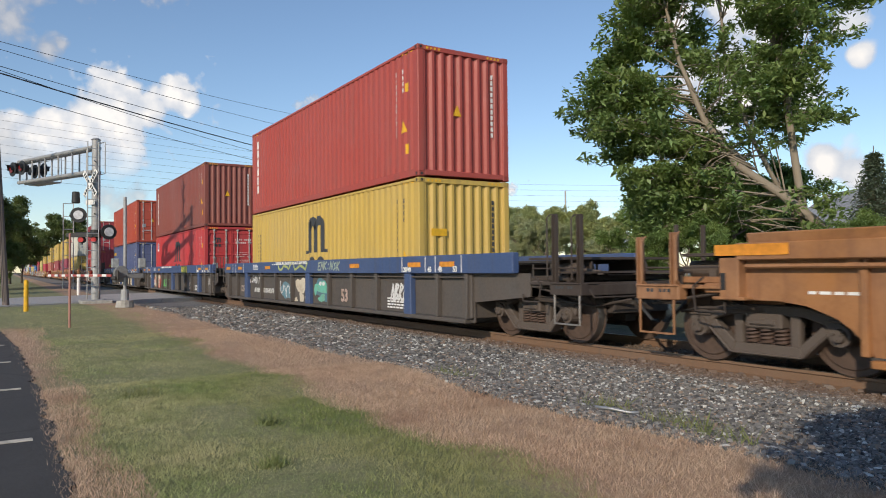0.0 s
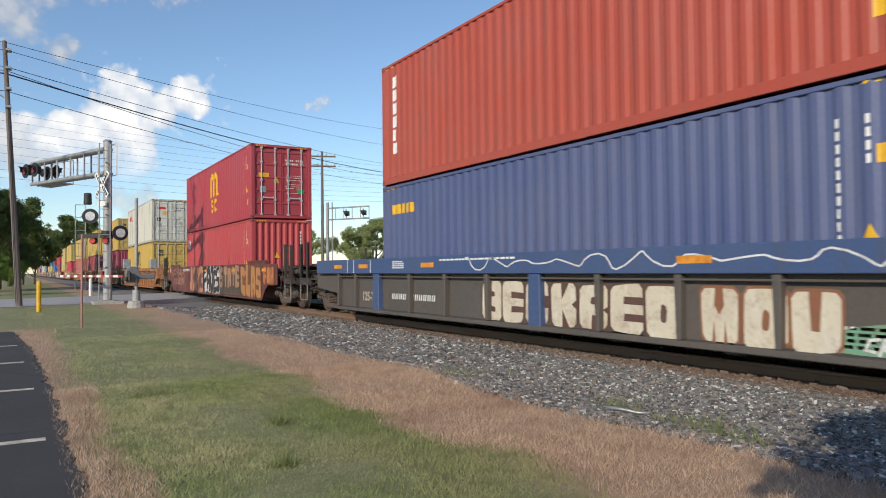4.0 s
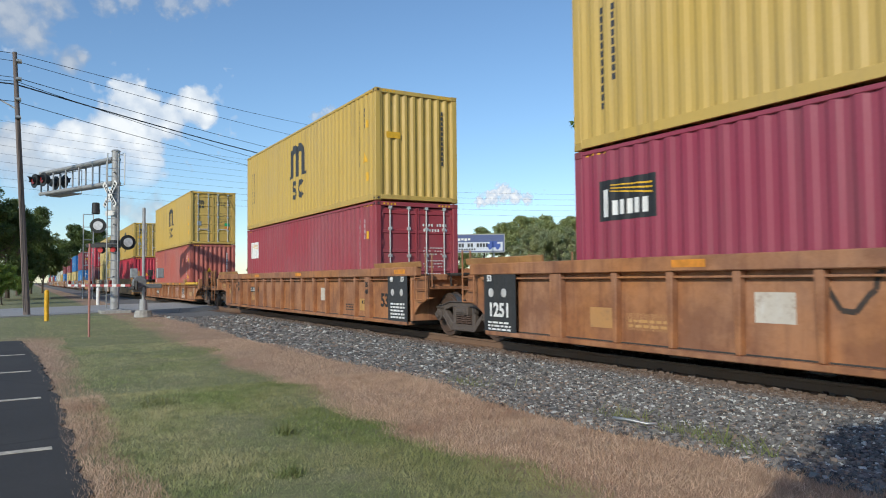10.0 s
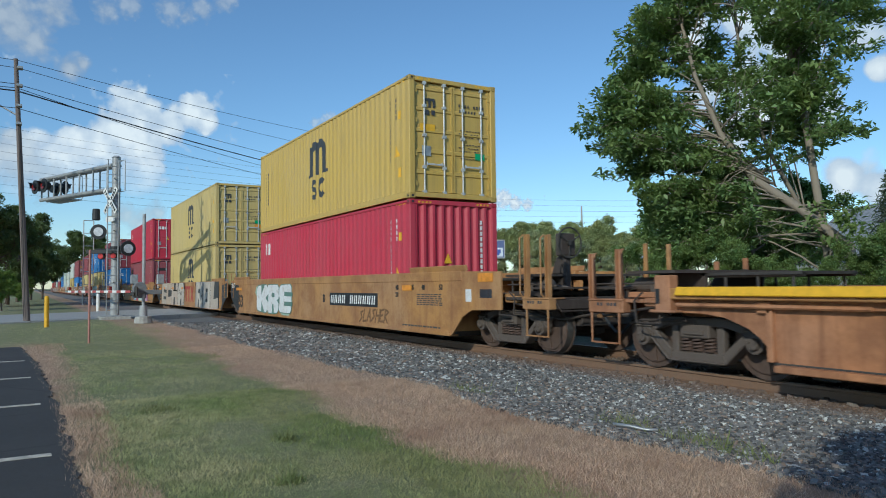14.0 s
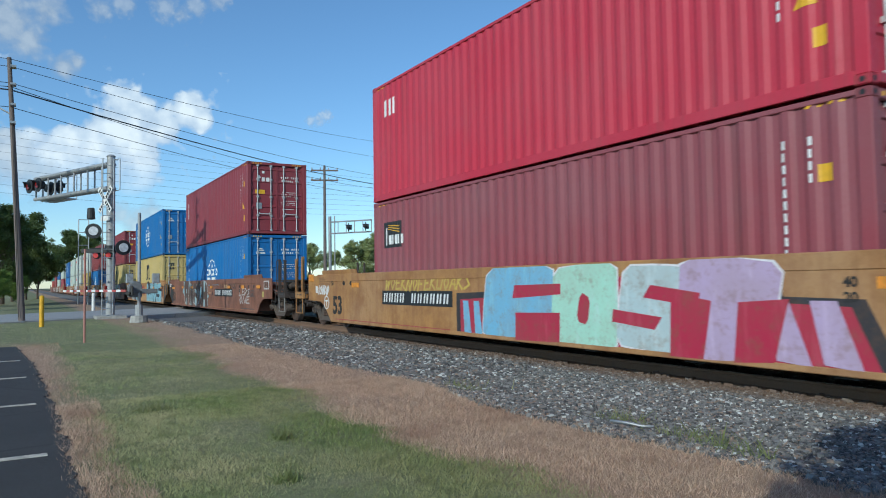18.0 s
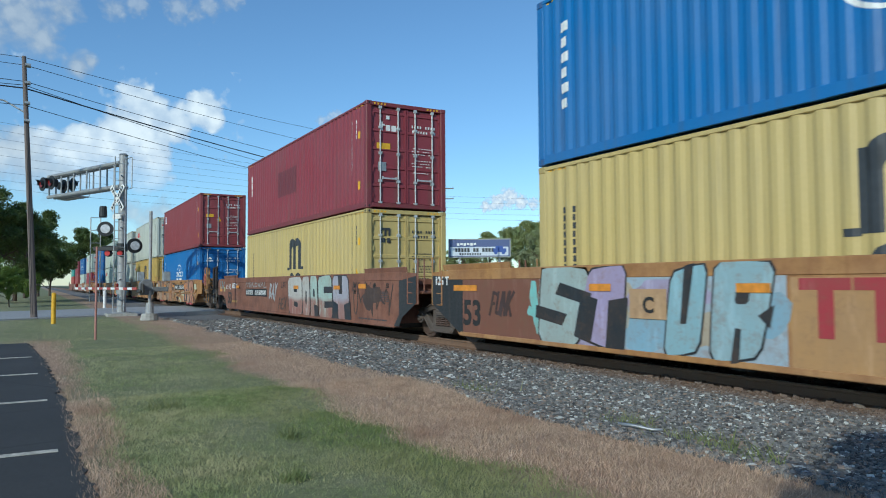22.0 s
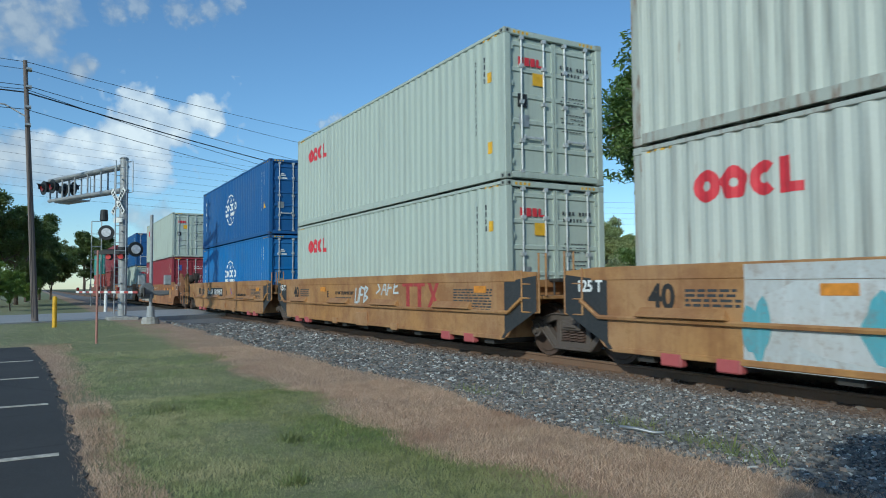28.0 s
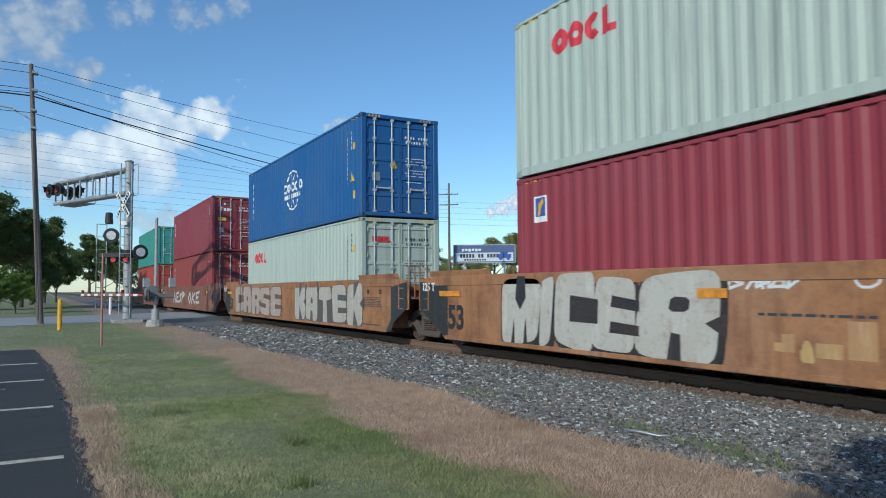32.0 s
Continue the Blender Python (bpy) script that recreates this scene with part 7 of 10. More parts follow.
    12: [blots([(-5.1, 0.95, 0.3, 0.2, 301), (-2.9, 0.75, 0.25, 0.35, 302), (-1.2, 0.9, 0.3, 0.25, 303), (0.3, 0.75, 0.25, 0.12, 304)], (0.25, 0.45, 0.50)), piece([("A", -5.0, -3.9, (0.085, 0.05, 0.04)), ("N", -3.85, -2.85, (0.085, 0.05, 0.04)), ("F", -2.8, -2.05, (0.085, 0.05, 0.04)), ("O", -1.95, -1.2, (0.085, 0.05, 0.04)), ("H", -1.1, 0.25, (0.085, 0.05, 0.04))], -0.003, (0.55, 0.58, 0.56), 0.30, 1.42, 0.22, None, 0.035, "spiky dark sprayed letters edged in white", (0.30, 0.42, 0.44), 1, 0.15), number_bars(1.75, 4.85, 0.78, 1.10, True), words_on("A", 1.3, 0.82, 0.24, M_STENCIL), field([rect(3.45, 4.0, 1.13, 1.27), rect(0.6, 1.1, 0.88, 0.94)], (0.42, 0.24, 0.11)), scrawl("MOTER", 4.15, 5.4, 1.10, 1.45, (0.05, 0.035, 0.03)), scrawl("BI", 2.85, 3.3, 1.12, 1.4, (0.05, 0.035, 0.03)), scrawl("GLOWAK", 0.5, 2.6, 1.2, 1.42, (0.12, 0.20, 0.26)), scrawl("LEDS\nONE", 5.9, 7.4, 0.5, 1.15, (0.5, 0.48, 0.46)), patches([-5.4, -3.1, 1.2, 4.35, 8.6], 1.17, 0.46, 0.11, -0.014), field([rect(9.2, 9.8, 1.08, 1.38)], SILVER), field([rect(9.26, 9.48, 1.12, 1.34), rect(9.52, 9.74, 1.12, 1.34)], (0.12, 0.05, 0.03), -0.004), field([rect(9.0, 9.2, 0.8, 1.0)], (0.5, 0.42, 0.1)), field([rect(-8.9, 8.3, 0.235, 0.30)], (0.33, 0.15, 0.06))],
    13: [field([rect(-8.3, -5.7, 0.25, 1.46)], (0.20, 0.08, 0.05)), field([rect(-5.75, -1.25, 0.27, 1.46)], (0.34, 0.42, 0.48)), blots([(-5.6, 0.8, 0.25, 0.6, 80)], (0.25, 0.46, 0.44)), blots([(-4.9, 0.5, 0.7, 0.25, 81), (-3.0, 1.1, 0.6, 0.3, 82)], (0.36, 0.32, 0.46), -0.003), blots([(-4.2, 1.0, 0.7, 0.35, 84), (-2.3, 0.6, 0.6, 0.28, 85)], (0.42, 0.36, 0.26), -0.003), blots([(-3.4, 0.55, 0.6, 0.22, 86), (-1.7, 0.8, 0.4, 0.4, 87)], (0.24, 0.40, 0.50), -0.003), piece([("S", -5.7, -4.65, (0.34, 0.42, 0.40)), ("T", -4.6, -3.75, (0.36, 0.30, 0.46)), ("U", -3.0, -2.35, (0.26, 0.43, 0.48)), ("R", -2.25, -1.45, (0.28, 0.42, 0.46))], -0.006, (0.02, 0.025, 0.03), 0.28, 1.44, 0.16, None, 0.03, "pastel sprayed letters with dark edges", None, 1, 0.2), field([rect(-3.66, -2.98, 0.73, 1.14)], (0.48, 0.30, 0.15), -0.022), blots([(-5.9, 1.0, 0.12, 0.3, 421), (-5.8, 0.6, 0.1, 0.25, 422), (-6.0, 0.75, 0.07, 0.1, 423)], (0.22, 0.52, 0.48), -0.004), scrawl("FUNK", -7.2, -6.5, 0.6, 1.1, (0.05, 0.03, 0.03), -0.006), ttx_mark(-1.1, 0.8, 0.62, 1.27, spray((0.36, 0.04, 0.05)), -0.003), field([rect(-1.2, 1.4, 0.28, 1.28)], (0.44, 0.25, 0.10), 0.002), field([rect(7.2, 8.3, 0.25, 1.28)], (0.20, 0.08, 0.05), 0.002), blots([(7.6, 0.5, 0.5, 0.25, 401), (7.5, 0.85, 0.25, 0.3, 402)], (0.46, 0.36, 0.26)), piece([("L", 1.65, 3.05, (0.24, 0.47, 0.56)), ("U", 3.0, 4.0, (0.24, 0.47, 0.56)), ("K", 3.95, 4.95, (0.24, 0.47, 0.56)), ("A", 4.85, 5.95, (0.24, 0.47, 0.56)), ("S", 5.9, 7.45, (0.24, 0.47, 0.56))], -0.006, (0.60, 0.58, 0.52), 0.26, 1.42, 0.08, None, 0.03, "large pale blue sprayed letters with black gaps", (0.02, 0.03, 0.045), 1, 0.0, (0.02, 0.03, 0.045)), blots([(x, z, 0.07, 0.06, 410 + n) for n, (x, z) in enumerate(((1.85, 1.2), (2.6, 1.22), (2.3, 0.5), (3.15, 0.45), (3.6, 1.2), (3.75, 0.5), (4.3, 0.45), (5.0, 1.15), (5.7, 0.6), (6.2, 0.45), (6.6, 0.4)))], (0.20, 0.26, 0.22), -0.022), patches([-4.26, -1.66, 1.45, 4.55, 7.6], 1.16, 0.46, 0.11, -0.02), words_on("C", -3.3, 0.82, 0.30, M_STENCIL, "", -SIDE_Y - 0.028)],
    14: [field([rect(-9.75, -9.3, 0.92, 1.14)], (0.65, 0.26, 0.03)), squiggle(-9.7, -8.9, 0.85, 1.4, (0.20, 0.36, 0.38), 2, 0.03, -0.004), field([rect(-8.95, -8.75, 0.92, 1.12)], (0.5, 0.48, 0.2)), piece([("B", 0.35, 1.7, (0.50, 0.49, 0.45)), ("O", 1.75, 2.45, (0.48, 0.47, 0.43)), ("P", 2.5, 3.15, (0.40, 0.52, 0.46)), ("E", 3.2, 4.35, (0.38, 0.52, 0.46)), ("Y", 4.4, 5.6, (0.38, 0.38, 0.44))], -0.004, (0.025, 0.035, 0.045), 0.25, 1.45, 0.05, (0.30, 0.13, 0.10), 0.04, "pale sprayed letters fading to red-brown at the foot", None, 1, -0.1), scrawl("RISE", -8.54, -7.7, 1.02, 1.24, SNOW), scrawl("WEBS", -7.49, -6.6, 1.05, 1.3, SNOW), scrawl("LOST", -0.5, 0.1, 1.1, 1.35, (0.05, 0.03, 0.025)), scrawl("LIC  9.!", 5.8, 7.0, 1.05, 1.3, (0.06, 0.035, 0.03)), number_bars(-5.2, -2.25, 0.78, 1.06, True), scrawl("BAY", -1.9, -1.0, 0.7, 1.3, (0.36, 0.40, 0.42)), scrawl("HEX", -0.8, 0.1, 0.35, 0.8, (0.06, 0.04, 0.035)), blots([(7.0, 0.9, 0.5, 0.3, 91)], (0.06, 0.04, 0.035)), squiggle(5.8, 8.2, 0.4, 1.3, (0.05, 0.035, 0.03), 7, 0.025), patches([1.15, 4.72, -6.42], 1.13, 0.46, 0.11, -0.02), field([rect(-7.5, -6.6, 0.48, 0.56)], (0.40, 0.24, 0.06), 0.001), scrawl("NOKEWXL", -5.2, -2.2, 1.1, 1.4, (0.28, 0.30, 0.30))],
    15: [blots([(-6.6 + 0.85 * i, 0.38 + 0.40 * ((i * 7) % 3), 0.46, 0.19, 100 + i) for i in range(16)], (0.16, 0.075, 0.04), -0.001), blots([(-6.9 + 0.9 * i, 1.1 - 0.38 * ((i * 5) % 3), 0.40, 0.16, 120 + i) for i in range(16)], (0.46, 0.48, 0.34), -0.0145), blots([(0.9 + 0.8 * i, 0.45 + 0.33 * (i % 3), 0.3, 0.13, 140 + i) for i in range(8)], (0.52, 0.30, 0.17), -0.028),
        piece([(c, -6.5 + 0.98 * i, -5.55 + 0.98 * i, ((0.42, 0.24, 0.13), (0.36, 0.25, 0.17), (0.42, 0.20, 0.10))[i % 3]) for i, c in enumerate("BUNSWIM")], -0.030, (0.045, 0.035, 0.035), 0.25, 1.44, 0.2, None, 0.05, "tan and grey sprayed letters with dark edges", None, 2), piece([("T", 3.5, 4.35, (0.52, 0.23, 0.13)), ("U", 4.4, 5.2, (0.50, 0.27, 0.17)), ("R", 5.25, 6.1, (0.52, 0.23, 0.13))], -0.036, (0.05, 0.05, 0.055), 0.27, 1.38, 0.16, None, 0.04, "salmon sprayed letters with black edges", None, 2), number_bars(0.35, 3.45, 0.95, 1.23, True, -0.040), words_on("B", -0.4, 0.9, 0.27, M_STENCIL, "", -SIDE_Y - 0.045), words_on("GWG521", 2.4, 1.3, 0.11, M_STENCIL, "", -SIDE_Y - 0.014), patches([3.68, 0.05, -3.2], 1.15, 0.46, 0.11, -0.05), scrawl("RYKS", 0.9, 1.7, 0.28, 0.55, INK, -0.040)],
    16: [ttx_mark(2.4, 4.0, 0.74, 1.36, M_TTXRED), print_lines(-3.0, -1.0, 0.9, 1.1, 3)],
    17: [field([[(-4.1, 0.25), (2.0, 0.25), (2.0, 1.28), (-4.05, 1.28)]], (0.50, 0.52, 0.51)), field([[(-4.05, 1.285), (2.0, 1.285), (2.0, 1.47), (-4.05, 1.47)]], (0.50, 0.52, 0.51), -0.012), blots([(-2.9, 0.9, 1.0, 0.42, 151), (-1.2, 0.75, 0.8, 0.42, 152), (0.4, 0.8, 0.9, 0.42, 153)], (0.56, 0.58, 0.57), -0.004), blots([(-3.9, 0.7, 0.16, 0.4, 154), (-2.4, 0.7, 0.3, 0.35, 155), (-0.4, 0.7, 0.5, 0.4, 156), (1.3, 0.6, 0.6, 0.36, 157), (4.6, 0.5, 1.0, 0.3, 158)], (0.12, 0.38, 0.44), -0.009), ttx_mark(2.06, 3.7, 0.74, 1.36, M_TTXRED, -0.006)],
    18: [ttx_mark(2.3, 4.05, 0.72, 1.36, M_TTXRED), scrawl("UFB", -0.5, 0.4, 0.78, 1.25, (0.55, 0.62, 0.64)), scrawl("SAFE", 0.85, 2.15, 1.02, 1.4, (0.55, 0.62, 0.64)), words_on("E", -2.5, 0.95, 0.25, M_STENCIL), words_on("LD LMT 123,100 PER UNIT", -1.25, 1.03, 0.115, M_STENCIL), print_lines(-1.9, -0.7, 0.93, 0.98, 1), words_on("40", -5.3, 0.93, 0.1, M_STENCIL)],
    19: [number_bars(-3.45, -0.25, 0.86, 1.24, True), words_on("A", 0.5, 0.94, 0.26, M_STENCIL), words_on("LD LMT 123,100 PER UNIT", 3.1, 0.90, 0.13, M_STENCIL), print_lines(2.3, 3.9, 0.78, 0.84, 1), field([[(1.18, 0.95), (1.27, 0.95), (1.62, 1.22), (1.52, 1.22)]], (0.5, 0.08, 0.10)), field([[(1.52, 0.95), (1.62, 0.95), (1.27, 1.22), (1.18, 1.22)]], (0.12, 0.14, 0.45), -0.003), words_on("H", -4.4, 0.95, 0.2, M_STENCIL)],
    20: [piece([("M", -6.2, -5.12, (0.52, 0.49, 0.43)), ("I", -5.1, -4.72, (0.52, 0.49, 0.43)), ("C", -4.72, -3.75, (0.52, 0.49, 0.43)), ("E", -3.75, -2.85, (0.52, 0.49, 0.43)), ("R", -2.85, -1.5, (0.52, 0.49, 0.43))], -0.002, (0.025, 0.025, 0.03), 0.30, 1.42, 0.10, None, 0.04, "fat silver sprayed letters with a black outline", None, 2, 0.1, (0.02, 0.02, 0.022)), scrawl("BAE", -1.3, -0.5, 1.2, 1.45, SNOW), number_bars(1.75, 4.9, 0.74, 1.04, True), field([rect(0.16, 0.46, 0.47, 0.87), rect(6.92, 7.55, 0.63, 1.17), rect(-0.6, -0.45, 0.5, 0.7)], (0.46, 0.26, 0.11)), field([rect(9.34, 9.88, 1.14, 1.40)], SILVER), field([rect(9.38, 9.84, 1.18, 1.36)], (0.14, 0.07, 0.04), -0.004), scrawl("BAD?", -0.9, -0.1, 1.2, 1.45, SNOW), print_lines(-0.5, 0.45, 1.30, 1.38, 1), print_lines(-0.9, 0.5, 0.9, 0.96, 1), blots([(-0.3, 0.5, 0.1, 0.1, 171)], (0.5, 0.32, 0.12)), field([rect(-0.2, 0.1, 0.46, 0.62), rect(0.6, 1.1, 0.4, 0.85), rect(-0.7, -0.55, 0.5, 0.6)], (0.50, 0.30, 0.12)), squiggle(0.2, 1.8, 1.2, 1.4, SNOW, 5, 0.015), patches([5.2, -1.53], 1.16, 0.46, 0.12, -0.016), patches([8.32], 1.23, 0.48, 0.24)],
    21: [blots([(-6.3, 0.8, 0.8, 0.45, 181), (-4.3, 0.8, 1.0, 0.45, 182), (-1.8, 0.8, 1.1, 0.45, 183)], (0.42, 0.22, 0.18)), burner("CARSE", -7.1, -0.4, 0.34, 1.36, (0.44, 0.36, 0.30), (0.16, 0.09, 0.07), -0.004, 0.06), burner("KATEK", 1.1, 6.9, 0.32, 1.38, (0.48, 0.44, 0.38), (0.10, 0.09, 0.09), 0.0, 0.06)],
    22: [scrawl("NESP", -4.0, 0.0, 0.5, 1.2, SILVER, 0, 0.02), scrawl("OKE", 1.0, 4.5, 0.5, 1.2, SILVER, 0, 0.02)],
}
for i, extra in more.items():
    CAR_STUFF[i] = CAR_STUFF[i] + extra
for i, (kind, u, body, chord, words, front, back) in enumerate(CARS):
    well_car(kind, u, body, chord, words, front, back, CAR_STUFF.get(i, ()))

# ---- beside the track ----
M_ALU = plain("cast_aluminium", (0.36, 0.365, 0.365), 0.55, 0.25, 0.2)
M_POLEWOOD = paint("weathered_pole_wood", (0.17, 0.135, 0.12), 0.9, 0.5, 0.0, 3.3, (0.06, 0.05, 0.04), scale=2)
M_CONC = plain("concrete", (0.36, 0.35, 0.32), 0.9, vary=0.3)
M_LENS = plain("dark_red_lens", (0.18, 0.012, 0.012), 0.15, vary=0.1)
M_LIT = plain("lit_red_lens", (0.4, 0.02, 0.02), 0.3, vary=0.05, emit=0.3)
# grey raised to near white: the sky's reflection is put into the colour
M_TARGET = plain("sky_bright_lamp_face", (0.62, 0.63, 0.65), 0.3)
M_STRIPE = plain("red_stripe", (0.42, 0.08, 0.07), 0.5, vary=0.2)


def flasher(parent, at, turn=0, lit=False):
    """A crossing lamp: round black target, hood and red lens, facing +x before it is turned."""
    m = at @ pose(0, 0, 0, 0, 0, turn)
    b = part("lamp", kept("fl_target", lambda: mesh("lamp", [tube((-0.02, 0, 0), (0.01, 0, 0), 0.30, 24), tube((-0.22, 0, 0), (-0.02, 0, 0), 0.17, 16), tube((0.0, 0, 0), (0.06, 0, 0), 0.165, 20, 0.16)])), M_BLACK, parent, "black round lamp with a hood", m)
    arc = np.arange(-0.35, 3.5, 0.2)
    v = [(x, r * math.cos(a), r * math.sin(a)) for a in arc for x, r in ((0.0, 0.175), (0.30 - 0.16 * abs(math.cos(a)), 0.175), (0.30 - 0.16 * abs(math.cos(a)), 0.165), (0.0, 0.165))]
    f = [(4 * i + k, 4 * i + (k + 1) % 4, 4 * i + 4 + (k + 1) % 4, 4 * i + 4 + k) for i in range(len(arc) - 1) for k in range(4)]
    part("hood", kept("fl_hood", lambda: mesh("hood", [(v, f)])), M_BLACK, b)
    part("lens", kept("fl_lens", lambda: mesh("lens", [tube((0.062, 0, 0), (0.075, 0, 0), 0.15, 20, 0.13)])), M_LIT if lit else M_LENS, b, "red glass lens")
    return b


MAST = Vector((-30.0, 2.9, 0.0))
ARM_END = Vector((-35.4, 0.55, 0.0))


def crossing_signal():
    ob = thing("crossing_signal", "grey cantilever level-crossing signal with flashing lamps and a crossbuck", "railway signal", pose(MAST.x * 1.09, MAST.y * 1.09, -0.117))
    part("foundation", mesh("foundation", [box(-0.55, 0.55, -0.55, 0.55, 0, 0.22)], 0.03), M_CONC, ob, "concrete footing")
    part("mast", mesh("mast", [tube((0, 0, 0.2), (0, 0, 6.35), 0.16, 20, 0.15), tube((0, 0, 6.35), (0, 0, 6.42), 0.18, 20, 0.1), box(-0.3, 0.3, -0.3, 0.3, 0.2, 0.25)]), M_ALU, ob)
    a = (ARM_END - MAST)
    L = a.length
    yaw = math.degrees(math.atan2(a.y, a.x))
    arm = pose(0, 0, 0, 0, 0, yaw)
    zt, zb = 6.05, 5.12
    for y in (-0.14, 0.14):
        part("chord", kept("arm_top", lambda: mesh("chord", [tube((0, 0, zt), (L, 0, zt - 0.02), 0.075, 10)])), M_ALU, ob, "", arm @ pose(0, y, 0))
        part("chord", kept("arm_low", lambda: mesh("chord", [tube((0, 0, zb), (L, 0, zb + 0.02), 0.075, 10)])), M_ALU, ob, "", arm @ pose(0, y, 0))
        for i in range(6):
            x = 0.4 + i * (L - 0.5) / 5
            part("upright", kept("arm_up", lambda: mesh("upright", [tube((0, 0, zb), (0, 0, zt), 0.035, 8)])), M_ALU, ob, "", arm @ pose(x, y, 0))
    rungs = [tube((x, -0.14, z), (x, 0.14, z), 0.025, 6) for x in np.arange(0.4, L, 0.5) for z in (zb, zt)]
    for piece_of in rungs:
        part("cross_tie", mesh("cross_tie", [piece_of]), M_ALU, ob, "", arm)
    part("walkway", mesh("walkway", [box(L - 1.8, L + 0.1, -0.75, -0.3, zb - 0.05, zb)] + rod([(L - 1.8, -0.75, zb), (L - 1.8, -0.75, zb + 1.0), (L, -0.75, zb + 1.0), (L, -0.75, zb)], 0.02)), M_STEEL, ob, "", arm)
    for x in (L - 0.15, L - 0.95):
        flasher(ob, arm @ pose(x, 0.45, zb + 0.55), 90)
        flasher(ob, arm @ pose(x, -0.45, zb + 0.55), -90)
    # ladder up the mast, on the side of the track
    lad = rod([(0.45, 0.05, 0.3), (0.45, 0.05, 6.2)], 0.022) + rod([(0.45, -0.33, 0.3), (0.45, -0.33, 6.2)], 0.022)
    for z in np.arange(0.5, 6.2, 0.32):
        lad += rod([(0.45, 0.05, z), (0.45, -0.33, z)], 0.014)
    for z in (1.5, 3.5, 5.5):
        lad += rod([(0, 0, z), (0.45, -0.14, z)], 0.025)
    part("ladder", mesh("ladder", lad), M_STEEL, ob)
    part("ladder_cage", mesh("ladder_cage", rod([(0.16, 0.1, 5.0), (0.60, 0.25, 5.0), (0.60, 0.25, 6.2), (0.16, 0.1, 6.2)], 0.022)), M_STEEL, ob)
    m = pose(0, 0, 0, 0, 0, 25)
    for s in (1, -1):
        part("crossbuck_board", kept("buck", lambda: mesh("crossbuck_board", [box(-0.62, 0.62, -0.018, 0.0, -0.11, 0.11)], 0.01)), M_WHITE, ob, "white crossbuck board", m @ pose(0, -0.22 - 0.02 * (s > 0), 4.66, 0, s * 48, 0))
        part("lettering_bars", kept("buck_bars", lambda: mesh("lettering_bars", [box(-0.52 + 0.125 * i, -0.44 + 0.125 * i, -0.021, -0.0185, -0.06, 0.06) for i in range(9) if i != 4])), M_BLACK, ob, "dark lettering as bars", m @ pose(0, -0.22 - 0.02 * (s > 0), 4.66, 0, s * 48, 0))
    part("sign_plate", mesh("sign_plate", [box(-0.3, 0.3, -0.24, -0.22, 3.84, 4.04)], 0.01), M_WHITE, ob, "small white plate", m)
    m = pose(0, 0, 0, 0, 0, 62)
    part("lamp_bracket", mesh("lamp_bracket", rod([(-0.75, 0, 2.78), (0.75, 0, 2.78)], 0.045) + [tube((0, 0, 2.6), (0, 0, 2.9), 0.2, 14), box(-0.95, 0.22, -0.36, -0.02, 2.62, 2.76)]), M_BLACK, ob, "", m)
    for x in (-0.46, 0.02):
        small = part("small_lamp", kept("small_lamp", lambda: mesh("small_lamp", [tube((0, -0.1, 0), (0, 0.1, 0), 0.13, 16)], 0.02)), M_BLACK, ob, "small lamp hung under the bracket", m @ pose(x, -0.14, 2.52))
        part("lens", kept("small_lens", lambda: mesh("lens", [tube((0, -0.112, 0), (0, -0.1, 0), 0.10, 16)])), M_LIT, small, "lit red lens")
    # round targets on both sides of the mast, and the bell
    for x, z, t in ((-0.52, 3.45, -75), (0.60, 2.80, -48)):
        o = part("round_target", kept("round_target", lambda: mesh("round_target", [tube((-0.05, 0, 0), (0.02, 0, 0), 0.285, 24), tube((-0.3, 0, 0), (-0.05, 0, 0), 0.16, 14, 0.22)])), M_BLACK, ob, "round black lamp target", m @ pose(x, -0.3, z, 0, 0, t))
        part("target_face", kept("target_face", lambda: mesh("target_face", [tube((0.02, 0, 0), (0.05, 0, 0), 0.17, 20)])), M_TARGET, o, "pale round lamp face")
    ob.scale = (1.09,) * 3
    part("bell", mesh("bell", [tube((0, 0, 3.78), (0, 0, 4.22), 0.15, 14, 0.13)], 0.03), M_BLACK, ob, "black bell", m @ pose(-0.66, -0.2, 0.12))
    return ob


crossing_signal()
GATE = Vector((-27.9, 3.65, 0))


